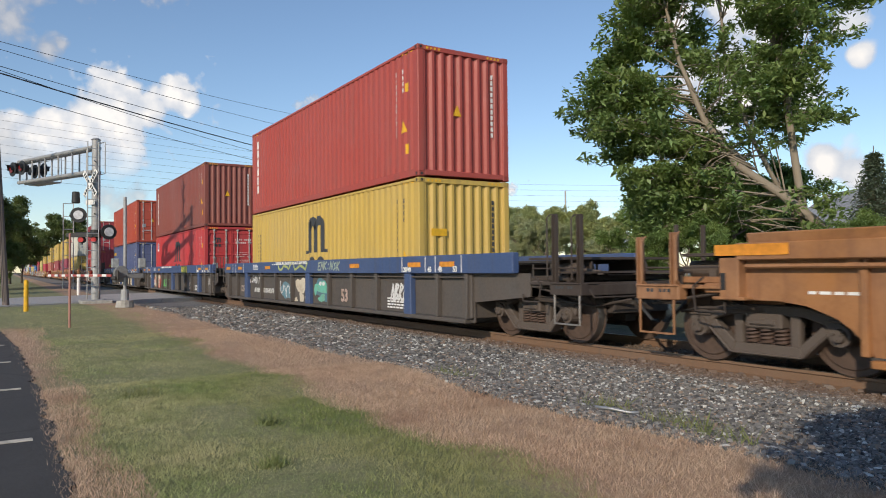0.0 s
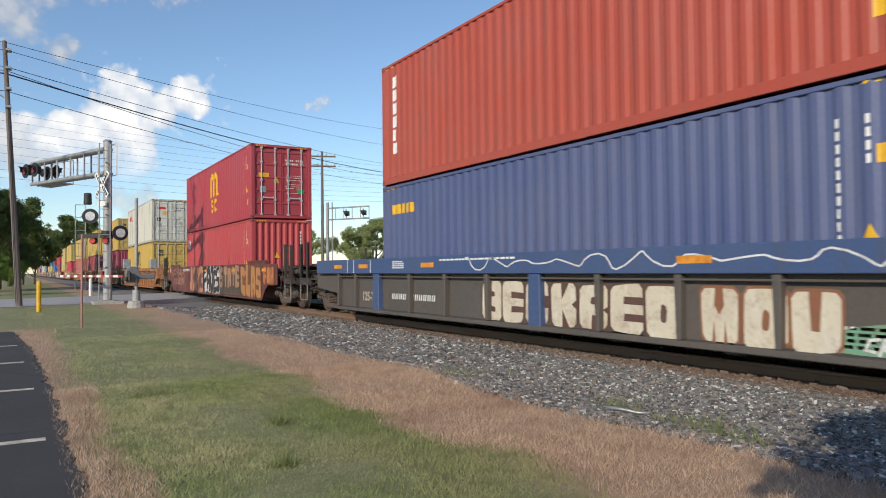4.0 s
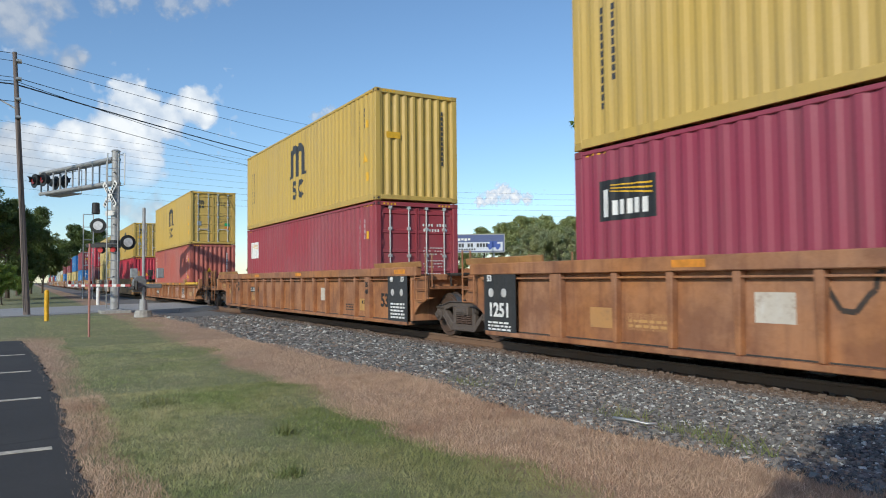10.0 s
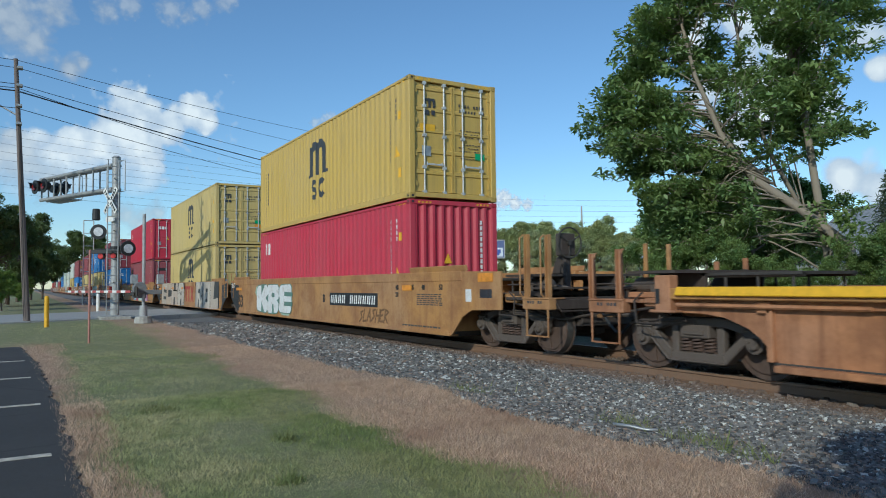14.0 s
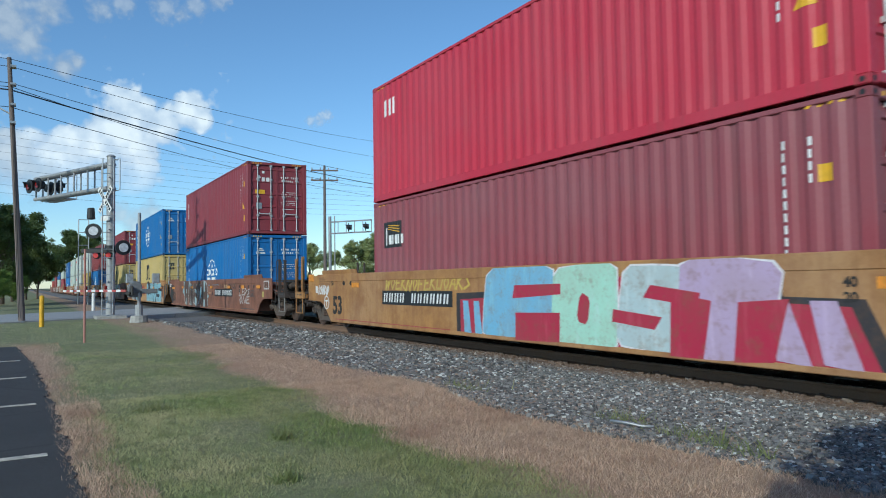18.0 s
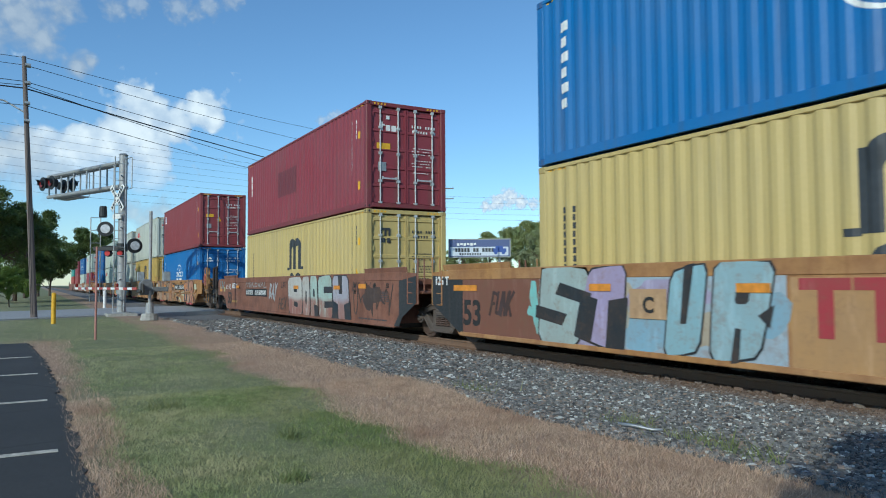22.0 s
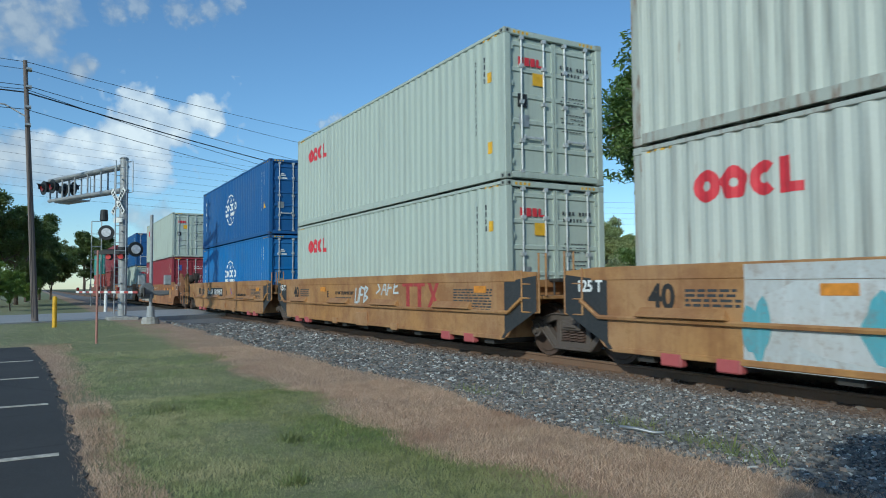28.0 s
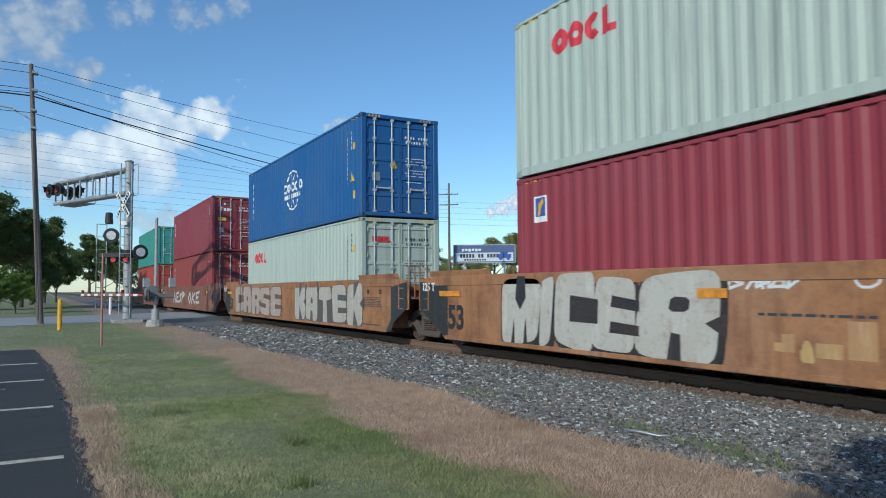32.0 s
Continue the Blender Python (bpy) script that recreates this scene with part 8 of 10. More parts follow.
def crossing_gate():
    ob = thing("crossing_gate", "lowered red and white level-crossing gate with its grey motor housing", "level crossing gate", pose(*GATE))
    part("foundation", mesh("foundation", [tube((0, 0, 0), (0, 0, 0.26), 0.33, 14, 0.28)], 0.02), M_CONC, ob, "concrete footing")
    part("post", mesh("post", [tube((0, 0, 0.2), (0, 0, 4.0), 0.058, 14), tube((0, 0, 0.2), (0, 0, 0.65), 0.15, 14, 0.13)]), M_ALU, ob)
    part("mechanism", mesh("mechanism", [box(-0.30, 0.04, -0.36, 0.10, 0.92, 1.30), tube((-0.34, -0.13, 1.28), (0.08, -0.13, 1.28), 0.23, 18), box(-0.12, 0.10, 0.06, 0.62, 1.05, 1.22), tube((-0.36, -0.13, 1.25), (-0.46, -0.13, 1.25), 0.12, 12)], 0.02), plain("motor_housing_grey", (0.17, 0.175, 0.18), 0.6), ob, "grey motor housing")
    part("counterweight", mesh("counterweight", [box(0.1, 0.62, -0.34, -0.26, 0.98, 1.35), box(-0.3, 0.55, -0.44, -0.34, 1.0, 1.14)], 0.05), M_DARK, ob)
    for b in (box(0.05, 0.30, 0.42, 0.66, 1.42, 1.78), box(-0.34, -0.1, -0.42, -0.18, 1.44, 1.78)):
        part("junction_box", mesh("junction_box", [b], 0.02), M_STEEL, ob)
    d = pose(0, 0, 0, 0, 0, 180 + 14)
    n = 16
    for i in range(n):
        part("arm_stripe", kept("gate_stripe", lambda: mesh("arm_stripe", [box(0, 0.435, -0.02, 0.02, -0.045, 0.045)], 0.006)), (M_STRIPE, M_WHITE)[i % 2], ob, "", d @ pose(0.2 + 0.437 * i, 0.4, 1.16))
    for x in (2.2, 4.4, 7.0):
        part("arm_lamp", kept("gate_lamp", lambda: mesh("arm_lamp", [box(-0.06, 0.06, -0.05, 0.05, 0.055, 0.2)], 0.02)), M_LENS, ob, "", d @ pose(x, 0.4, 1.16))
    return ob


crossing_gate()


def post(name, x, y, r, h, material, label, band=None):
    ob = thing(name, label, "post", pose(x, y, 0))
    part("shaft", mesh("shaft", [tube((0, 0, -0.1), (0, 0, h), r, 12, r * 0.96)], 0.006), material, ob)
    part("cap", mesh("cap", [tube((0, 0, h), (0, 0, h + r * 0.5), r * 0.95, 12, r * 0.5)]), band or material, ob)
    return ob


post("yellow_marker_post", -27.4, 0.56, 0.075, 1.02, plain("yellow_post", (0.75, 0.42, 0.02), 0.5), "yellow plastic utility marker post in the grass")
MARKER = plain("faded_pink_post", (0.42, 0.20, 0.16), 0.7)
post("thin_marker_post", -18.7, 1.26, 0.026, 2.2, MARKER, "thin weathered pinkish marker post in the lawn")
post("white_marker_post", -44.0, 3.4, 0.09, 0.95, M_WHITE, "short white marker post by the road")


def lateral(p, q, sag, r, n=14):
    out = []
    for i in range(n + 1):
        k = i / n
        out.append((p[0] + (q[0] - p[0]) * k, p[1] + (q[1] - p[1]) * k, p[2] + (q[2] - p[2]) * k - 4 * sag * k * (1 - k)))
    return rod(out, r)


def at_dir(az, d, el=None):
    """A place seen from the eye at that bearing (degrees left of the track's normal) and distance."""
    a = radians(az)
    return Vector((-math.sin(a) * d, math.cos(a) * d, EYE[2] + d * math.tan(radians(el)) if el is not None else 0))


POLE = Vector((-32.2, 0.0, 0))


def utility_pole(base, h, lean, arms, label, r=0.16, mat=None):
    ob = thing("utility_pole", label, "utility pole", pose(*base))
    top = Vector((0, lean, h))
    part("shaft", mesh("shaft", [tube((0, 0, -0.2), top, r, 16, r * 0.62)]), mat or M_POLEWOOD, ob)
    for z, w, turn in arms:
        o = part("crossarm", mesh("crossarm", [box(-w, w, -0.06, 0.06, -0.06, 0.06)], 0.01), mat or M_POLEWOOD, ob, "", pose(0, lean * z / h, z, 0, 0, turn))
        for x in np.linspace(-w + 0.1, w - 0.1, 4):
            part("insulator", kept("insul", lambda: mesh("insulator", [tube((0, 0, 0.06), (0, 0, 0.24), 0.05, 8, 0.035)])), M_ALU, o, "", pose(x, 0, 0))
    return ob


p = utility_pole(POLE, 10.35, -0.55, [], "tall weathered wooden utility pole with drooping cables", 0.125)
part("street_lamp_arm", mesh("street_lamp_arm", rod([(0, -0.45, 8.1), (-0.4, -1.2, 8.6), (-0.6, -2.4, 8.75)], 0.035)), M_STEEL, p)
part("lamp_head", mesh("lamp_head", [box(-0.75, -0.45, -3.0, -2.4, 8.66, 8.80)], 0.05), M_STEEL, p)
part("cable_riser", mesh("cable_riser", rod([(0.15, -0.12, 0.2), (0.12, -0.42, 7.8)], 0.012)), M_DARK, p)
for z in (9.9, 9.2, 8.4, 7.7):
    part("bracket", mesh("bracket", [box(0.05, 0.4, -0.5, -0.3, z, z + 0.08)]), M_STEEL, p)
FARP = at_dir(62.1, 78)
utility_pole(FARP, 19.2, 0, [(16.8, 1.3, 60), (15.4, 1.3, 60), (13.8, 1.3, 60), (10.2, 1.5, 60), (8.9, 1.2, 60)], "tall grey transmission pole with several crossarms", 0.26, plain("grey_pole", (0.33, 0.31, 0.28), 0.8))
FARQ = at_dir(60.9, 70)
utility_pole(FARQ, 13.2, 0, [], "slim pale steel pole behind the tracks", 0.12, M_STEEL)
FARR = at_dir(48.55, 110)
utility_pole(FARR, 13.0, 0, [(9.0, 1.1, 40), (7.6, 1.1, 40)], "distant wooden utility pole with two crossarms", 0.2, plain("pale_pole", (0.42, 0.40, 0.37), 0.8))
utility_pole(at_dir(46.2, 120), 12.2, 0, [], "distant plain wooden utility pole", 0.2)

utility_pole(at_dir(68.8, 58), 10.9, 0, [(10.5, 1.1, 70), (9.7, 1.1, 70)], "weathered wooden pole with two crossarms beyond the crossing", 0.15)
utility_pole(at_dir(60, 95), 15.5, 0, [(14.0, 1.3, 50), (12.6, 1.3, 50)], "distant wooden pole carrying many thin cables", 0.2)
utility_pole(at_dir(97, 75), 17.0, 0, [(16.4, 1.3, 0), (15.0, 1.3, 0)], "distant wooden pole carrying many thin cables", 0.2)
utility_pole(at_dir(22, 120), 13.5, 0, [(13.0, 1.3, 0)], "distant wooden pole behind the tree", 0.2)
M_CABLE = plain("cable", (0.03, 0.03, 0.032), 0.6, vary=0.1)
CABLES = [(10.3, 16.5, 0.5, 0.012), (10.0, 14.7, 0.5, 0.012), (9.35, 12.6, 0.5, 0.014), (9.2, 11.4, 0.9, 0.014), (9.08, 11.6, 0.5, 0.03), (8.4, 10.4, 0.6, 0.014)]
for z0, z1, sag, r in CABLES:
    ob = tagged(part("overhead_cable", mesh("overhead_cable", lateral((POLE.x, POLE.y - 0.5, z0), (FARP.x, FARP.y, z1), sag, r)), M_CABLE), "black overhead cable slung between utility poles", "cable", "overhead cables")
    ob = tagged(part("overhead_cable", mesh("overhead_cable", lateral((POLE.x, POLE.y - 0.5, z0), (-22, -46, z0 - 0.3), sag, r)), M_CABLE), "black overhead cable slung between utility poles", "cable", "overhead cables")
for i in range(9):
    a, b = at_dir(97, 75, 11.6 - 0.58 * i), at_dir(60, 95, 8.0 - 0.32 * i)
    tagged(part("overhead_cable", mesh("overhead_cable", lateral(a, b, 0.9, 0.010)), M_CABLE), "thin far overhead cable over the road", "cable", "overhead cables")
for i in range(5):
    a, b = at_dir(60, 95, 7.0 - 0.45 * i), at_dir(22, 120, 5.6 - 0.32 * i)
    tagged(part("overhead_cable", mesh("overhead_cable", lateral(a, b, 0.8, 0.010)), M_CABLE), "thin far overhead cable behind the train", "cable", "overhead cables")


def far_signal():
    b = at_dir(68.4, 50)
    ob = thing("crossing_signal", "far crossing signal on a pale cantilever across the road", "railway signal", pose(*b))
    part("mast", mesh("mast", [tube((0, 0, 0), (0, 0, 6.0), 0.11, 14), tube((0.5, 0.15, 0), (0.5, 0.15, 6.0), 0.04, 10)]), M_ALU, ob)
    part("arm", mesh("arm", rod([(0, 0, 5.6), (2.8, 1.9, 5.6)], 0.05) + rod([(0, 0, 4.8), (2.8, 1.9, 4.8)], 0.05) + [tube((0.55 * i, 0.38 * i, 4.8), (0.55 * i, 0.38 * i, 5.6), 0.03, 6) for i in range(6)]), M_ALU, ob)
    for k in (0.55, 0.95):
        flasher(ob, pose(2.8 * k, 1.9 * k - 0.3, 5.15), -120)
    return ob


far_signal()
b = at_dir(86.25, 62)
far_mast = thing("signal_mast", "slim pale lattice mast beyond the crossing", "railway signal", pose(*b))
for y in (-0.35, 0.35):
    part("upright", kept("lattice_up", lambda: mesh("upright", [tube((0, 0, 0), (0, 0, 6.6), 0.04, 8)])), M_STEEL, far_mast, "", pose(0, y, 0))
for i in range(7):
    part("rung", kept("lattice_rung", lambda: mesh("rung", [tube((0, -0.35, 0), (0, 0.35, 0), 0.03, 6)])), M_STEEL, far_mast, "", pose(0, 0, 0.6 + i))


def billboard():
    a, b = at_dir(59.6, 85), at_dir(54.75, 85)
    mid = (a + b) / 2
    w = (b - a).length / 2
    yaw = math.degrees(math.atan2(b.y - a.y, b.x - a.x))
    ob = thing("billboard", "roadside billboard with a blue and white advertisement", "billboard", pose(mid.x, mid.y, 0, 0, 0, yaw))
    z0, z1 = 4.45, 6.45
    part("panel", mesh("panel", [box(-w, w, -0.1, 0.1, z0, z1)], 0.02), plain("billboard_blue", (0.09, 0.12, 0.26), 0.5), ob)
    part("white_band", mesh("white_band", [box(-w + 0.15, w - 0.15, -0.106, -0.1, z0 + 0.1, z0 + 1.15)]), plain("billboard_white", (0.62, 0.66, 0.72), 0.5, vary=0.2), ob)
    bars = [box(-w + 0.7 + 0.36 * i, -w + 0.97 + 0.36 * i, -0.112, -0.106, z0 + 0.55, z0 + 1.0) for i in range(13) if i not in (5, 8)]
    bars += [box(-w + 1.2 + 0.3 * i, -w + 1.4 + 0.3 * i, -0.112, -0.106, z0 + 0.2, z0 + 0.4) for i in range(9)]
    part("lettering_bars", mesh("lettering_bars", bars), M_LOGODARK, ob, "dark lettering as bars")
    part("script", mesh("script", [box(-w + 0.9 + 0.4 * i, -w + 1.2 + 0.4 * i, -0.106, -0.1, z0 + 1.3 + 0.08 * (i % 2), z0 + 1.62) for i in range(6)]), M_WHITE, ob)
    part("car_picture", mesh("car_picture", [box(w - 2.0, w - 0.4, -0.112, -0.106, z0 + 0.5, z0 + 0.95), box(w - 1.7, w - 0.8, -0.112, -0.106, z0 + 0.95, z0 + 1.25)] + [tube((w - x, -0.116, z0 + 0.45), (w - x, -0.106, z0 + 0.45), 0.22, 12) for x in (0.75, 1.65)]), M_BLUEMARK, ob, "simple picture of a dark car")
    for x in (-w + 1.2, w - 1.2):
        part("leg", kept("bbleg", lambda: mesh("leg", [box(-0.12, 0.12, 0.12, 0.3, 0, z0 + 1.5)], 0.01)), M_STEEL, ob, "", pose(x, 0, 0))
    part("frame", mesh("frame", [box(-w - 0.1, w + 0.1, -0.13, 0.12, z1, z1 + 0.12), box(-w - 0.1, w + 0.1, -0.13, 0.12, z0 - 0.12, z0), box(w, w + 0.12, -0.13, 0.12, z0, z1), box(-w - 0.12, -w, -0.13, 0.12, z0, z1)], 0.01), M_ALU, ob)
    return ob


billboard()

# ---- trees ----
M_BARK = paint("bark", (0.15, 0.11, 0.085), 0.9, 0.5, 0.0, 2.2, (0.06, 0.045, 0.035), scale=3)
M_PALEBARK = paint("pale_bark", (0.27, 0.225, 0.17), 0.85, 0.3, 0.0, 2.7, (0.14, 0.10, 0.07), scale=3)
LEAF_A = leaf("broad_leaf", (0.16, 0.25, 0.09))
# paler than the near leaves: distance haze is put into the colour
LEAF_B = leaf("hazed_far_leaf", (0.33, 0.39, 0.21))
# darker copy of the broad leaf, its shade put into the colour
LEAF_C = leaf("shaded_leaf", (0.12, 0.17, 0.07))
LEAF_S = leaf("shrub_leaf", (0.19, 0.29, 0.085))
# greyer still, with the same haze put into the colour
LEAF_D = leaf("hazed_grey_leaf", (0.34, 0.39, 0.26))


def foliage(name, clumps, per, size, rng, flat=0.5, aspect=0.5):
    """Leaves round clump centres (x, y, z, radius): each leaf a bent pair of triangles pairs."""
    c = np.array(clumps)
    n = len(c) * per
    which = np.repeat(np.arange(len(c)), per)
    d = rng.normal(size=(n, 3))
    d /= np.linalg.norm(d, axis=1)[:, None]
    rad = rng.random(n) ** 0.45
    pos = c[which, :3] + d * (rad * c[which, 3])[:, None] * np.array([1, 1, 0.7])
    a = rng.normal(size=(n, 3))
    a[:, 2] *= flat
    a /= np.linalg.norm(a, axis=1)[:, None]
    b = np.cross(a, rng.normal(size=(n, 3)) * np.array([0.5, 0.5, 0.2]) + np.array([0, 0, 1.0]))
    b /= np.linalg.norm(b, axis=1)[:, None] + 1e-6
    s = size * (0.6 + 0.8 * rng.random(n))[:, None]
    droop = np.array([0, 0, -0.25])
    v = np.empty((n, 4, 3))
    v[:, 0] = pos - a * s * 0.5
    v[:, 1] = pos + b * s * aspect * 0.5
    v[:, 2] = pos + a * s * 0.5 + droop * s
    v[:, 3] = pos - b * s * aspect * 0.5
    me = bpy.data.meshes.new(name)
    me.from_pydata(v.reshape(-1, 3).tolist(), [], np.arange(n * 4).reshape(n, 4).tolist())
    return me


def limb(path, r0, r1, n=8):
    k = len(path) - 1
    return [sweep(path, [r0 + (r1 - r0) * i / k for i in range(k + 1)], n)]


def grow(rng, start, way, length, r, depth, wood, tips, spread=0.55, rise=0.12):
    """A crooked limb that forks; its ends are collected in tips."""
    p, w = Vector(start), Vector(way).normalized()
    path = [tuple(p)]
    steps = 4
    for i in range(steps):
        w = (w + Vector(rng.normal(size=3) * 0.16) + Vector((0, 0, rise * 0.5))).normalized()
        p = p + w * (length / steps)
        path.append(tuple(p))
        if depth <= 2 and i >= 1:
            tips.append((*p, 0.0))
    wood += limb(path, r, r * 0.6, 7 if depth > 1 else 5)
    if depth == 0:
        tips.append((*p, 0.0))
        return
    for k in range(2 + (depth > 1 and rng.random() < 0.7)):
        nw = (w + Vector(rng.normal(size=3)) * spread + Vector((0, 0, rise))).normalized()
        grow(rng, p, nw, length * (0.62 + 0.2 * rng.random()), r * 0.58, depth - 1, wood, tips, spread, rise)


def tree_meshes(seed, h, trunk_h, r, width, clump=0.55, per=60, size=0.22, limbs=6, depth=2, flat=0.5, aspect=0.5):
    rng = np.random.default_rng(seed)
    wood, tips = [], []
    path = [(0, 0, -0.2)]
    for i in range(1, 5):
        path.append((0.12 * rng.normal() * i * 0.4, 0.12 * rng.normal() * i * 0.4, h * 0.8 * i / 4))
    wood += limb(path, r, r * 0.35, 10)
    for i in range(limbs):
        k = trunk_h / h + (0.78 - trunk_h / h) * i / max(1, limbs - 1)
        z = h * k
        a = i * 2.4 + rng.random()
        reach = width * (0.55 + 0.45 * math.sin(math.pi * min(1, (k + 0.12)))) * (0.8 + 0.4 * rng.random())
        grow(rng, (0, 0, z), (math.cos(a), math.sin(a), 0.35 + 0.6 * k), reach * 0.5, r * 0.42, depth, wood, tips)
    grow(rng, path[-1], (0, 0, 1), h * 0.12, r * 0.35, depth, wood, tips)
    clumps = [(x, y, z, clump * (0.7 + 0.6 * rng.random())) for x, y, z, _ in tips]
    return mesh("trunk", wood, smooth=True), foliage("crown", clumps, per, size, rng, flat, aspect)


def tree(at, meshes, bark, leaves, label, scale=1.0, turn=0.0, group=""):
    ob = thing("tree", label, "tree", at @ pose(0, 0, 0, 0, 0, turn), group)
    ob.scale = (scale,) * 3
    part("trunk", meshes[0], bark, ob)
    part("crown", meshes[1], leaves, ob)
    return ob


# the large broadleaf tree across the track
BIG = at_dir(31.6, 27)


def big_tree():
    rng = np.random.default_rng(11)
    wood = []
    right = Vector((math.cos(radians(36)), math.sin(radians(36)), 0))
    away = Vector((-right.y, right.x, 0))
    def P(r, a, z):
        return tuple(right * r + away * a + Vector((0, 0, z)))
    main = [P(0.35, 0, -0.2), P(0.2, 0, 2.2), P(-0.1, 0, 4.6), P(-0.35, 0.1, 7.0), P(-0.8, 0.2, 9.5), P(-1.0, 0.1, 12.0), P(-1.2, 0, 14.2)]
    wood += limb(main, 0.17, 0.05, 12)
    second = [P(1.0, -0.3, -0.2), P(0.8, -0.3, 2.4), P(-0.6, -0.4, 3.7), P(-2.0, -0.5, 4.8), P(-3.0, -0.6, 6.4), P(-3.8, -0.6, 8.6), P(-4.3, -0.6, 11.0)]
    wood += limb(second, 0.21, 0.04, 12)
    third = [P(-0.15, 0.6, 3.0), P(-1.5, 0.8, 6.0), P(-2.3, 1.0, 9.0), P(-2.5, 1.0, 12.4)]
    wood += limb(third, 0.09, 0.035, 9)
    left = lambda z: float(np.interp(z, (2.2, 4.0, 5.3, 6.3, 8.0, 9.6, 10.9, 13.0, 15.0), (-5.6, -5.5, -6.9, -7.85, -7.55, -6.75, -5.85, -4.55, -3.0)))
    rest = lambda z: float(np.interp(z, (2.5, 4.6, 7.2, 9.0, 11.0, 13.0, 15.0), (1.4, 1.7, 2.1, 1.3, 2.3, 2.0, 1.0)))
    leaders = [[Vector(p) for p in path] for path in (main, second, third)]
    clumps = []
    # limbs that rise out of the leaders and end in layered sprays of leaves
    for i in range(185):
        z = 2.5 + 11.8 * ((i * 0.618034) % 1.0)
        lo, hi = left(z), rest(z)
        k = rng.random() ** 0.8 if i % 3 else 0.03 + 0.1 * rng.random()
        r = lo + (hi - lo) * k
        deep = 3.0 * math.sqrt(max(0.05, 1 - (2 * (r - lo) / (hi - lo) - 1) ** 2)) * (2 * rng.random() - 1)
        end = Vector(P(r, deep, z))
        if noise.noise((r * 0.55, deep * 0.3, z * 0.62 + 4.0)) < -0.15:
            continue
        if deep < 0.3 and -3.4 < r < 0.5 and z < 5.6:
            continue
        best = None
        for path in leaders:
            for j, p in enumerate(path):
                cost = (p - end).length + 2.5 * max(0.0, p.z - end.z + 0.5)
                if best is None or cost < best[0]:
                    best = (cost, p, j, path)
        j = max(1, best[2])
        start = best[3][j - 1].lerp(best[3][min(j + 1, len(best[3]) - 1)], 0.1 + 0.9 * rng.random())
        mid = start.lerp(end, 0.45) + Vector((0, 0, 0.22 * rng.random() * (end - start).length)) + Vector(rng.normal(size=3) * 0.35)
        path = [tuple((1 - t) ** 2 * start + 2 * t * (1 - t) * mid + t * t * end) for t in np.linspace(0, 1, 7)]
        reach = (end - start).length
        wood += limb(path, min(0.042, 0.012 + 0.0055 * reach), 0.007, 6)
        for t in (0.46, 0.60, 0.74, 0.85, 0.94, 1.0):
            c = (1 - t) ** 2 * start + 2 * t * (1 - t) * mid + t * t * end
            for q in range(2):
                tip = c + right * rng.normal() * 0.42 + away * rng.normal() * 0.5 + Vector((0, 0, rng.normal() * 0.16))
                wood += limb([tuple(c), tuple(c.lerp(tip, 0.6) + Vector((0, 0, 0.04))), tuple(tip)], 0.011, 0.005, 4)
                clumps.append((*tip, 0.30 + 0.22 * rng.random()))
    # bare grey twigs low on the leaning trunk
    for i in range(8):
        k = rng.random()
        s = Vector(second[1]).lerp(Vector(second[4]), k)
        grow(rng, s, -right * (0.6 + rng.random()) + Vector((0, 0, rng.normal() * 0.55 + 0.1)) - away * 0.6, 0.9 + rng.random(), 0.024, 2, wood, [], 0.55, 0.0)
    return mesh("trunk", wood, smooth=True), foliage("crown", clumps, 40, 0.235, rng, 0.5, 0.46)


tree(pose(*BIG), big_tree(), M_PALEBARK, leaf("crown_leaf", (0.17, 0.26, 0.10), 0.5), "tall broadleaf tree with pale leaning trunks and bare lower twigs")
T1 = tree_meshes(1, 9.5, 2.0, 0.26, 5.0, 0.62, 42, 0.28, 9, 3)
T2 = tree_meshes(2, 8.0, 1.4, 0.22, 4.6, 0.6, 42, 0.27, 9, 3)
T3 = tree_meshes(3, 6.0, 0.6, 0.16, 4.2, 0.55, 44, 0.22, 8, 3)
rng = np.random.default_rng(5)
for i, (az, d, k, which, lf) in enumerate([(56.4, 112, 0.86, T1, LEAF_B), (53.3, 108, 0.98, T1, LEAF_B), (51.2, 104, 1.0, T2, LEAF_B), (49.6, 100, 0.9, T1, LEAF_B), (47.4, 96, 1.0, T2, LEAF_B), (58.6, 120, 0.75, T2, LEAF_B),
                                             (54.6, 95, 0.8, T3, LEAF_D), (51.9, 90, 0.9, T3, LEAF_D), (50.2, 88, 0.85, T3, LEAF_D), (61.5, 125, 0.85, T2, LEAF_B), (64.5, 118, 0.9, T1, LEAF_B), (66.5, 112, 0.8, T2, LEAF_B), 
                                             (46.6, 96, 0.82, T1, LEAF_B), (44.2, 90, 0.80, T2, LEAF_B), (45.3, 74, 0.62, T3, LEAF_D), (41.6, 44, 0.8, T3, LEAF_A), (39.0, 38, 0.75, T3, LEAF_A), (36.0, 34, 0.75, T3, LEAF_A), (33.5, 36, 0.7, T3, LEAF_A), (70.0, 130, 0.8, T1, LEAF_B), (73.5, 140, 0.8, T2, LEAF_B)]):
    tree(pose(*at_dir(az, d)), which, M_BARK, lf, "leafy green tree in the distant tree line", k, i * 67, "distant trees")
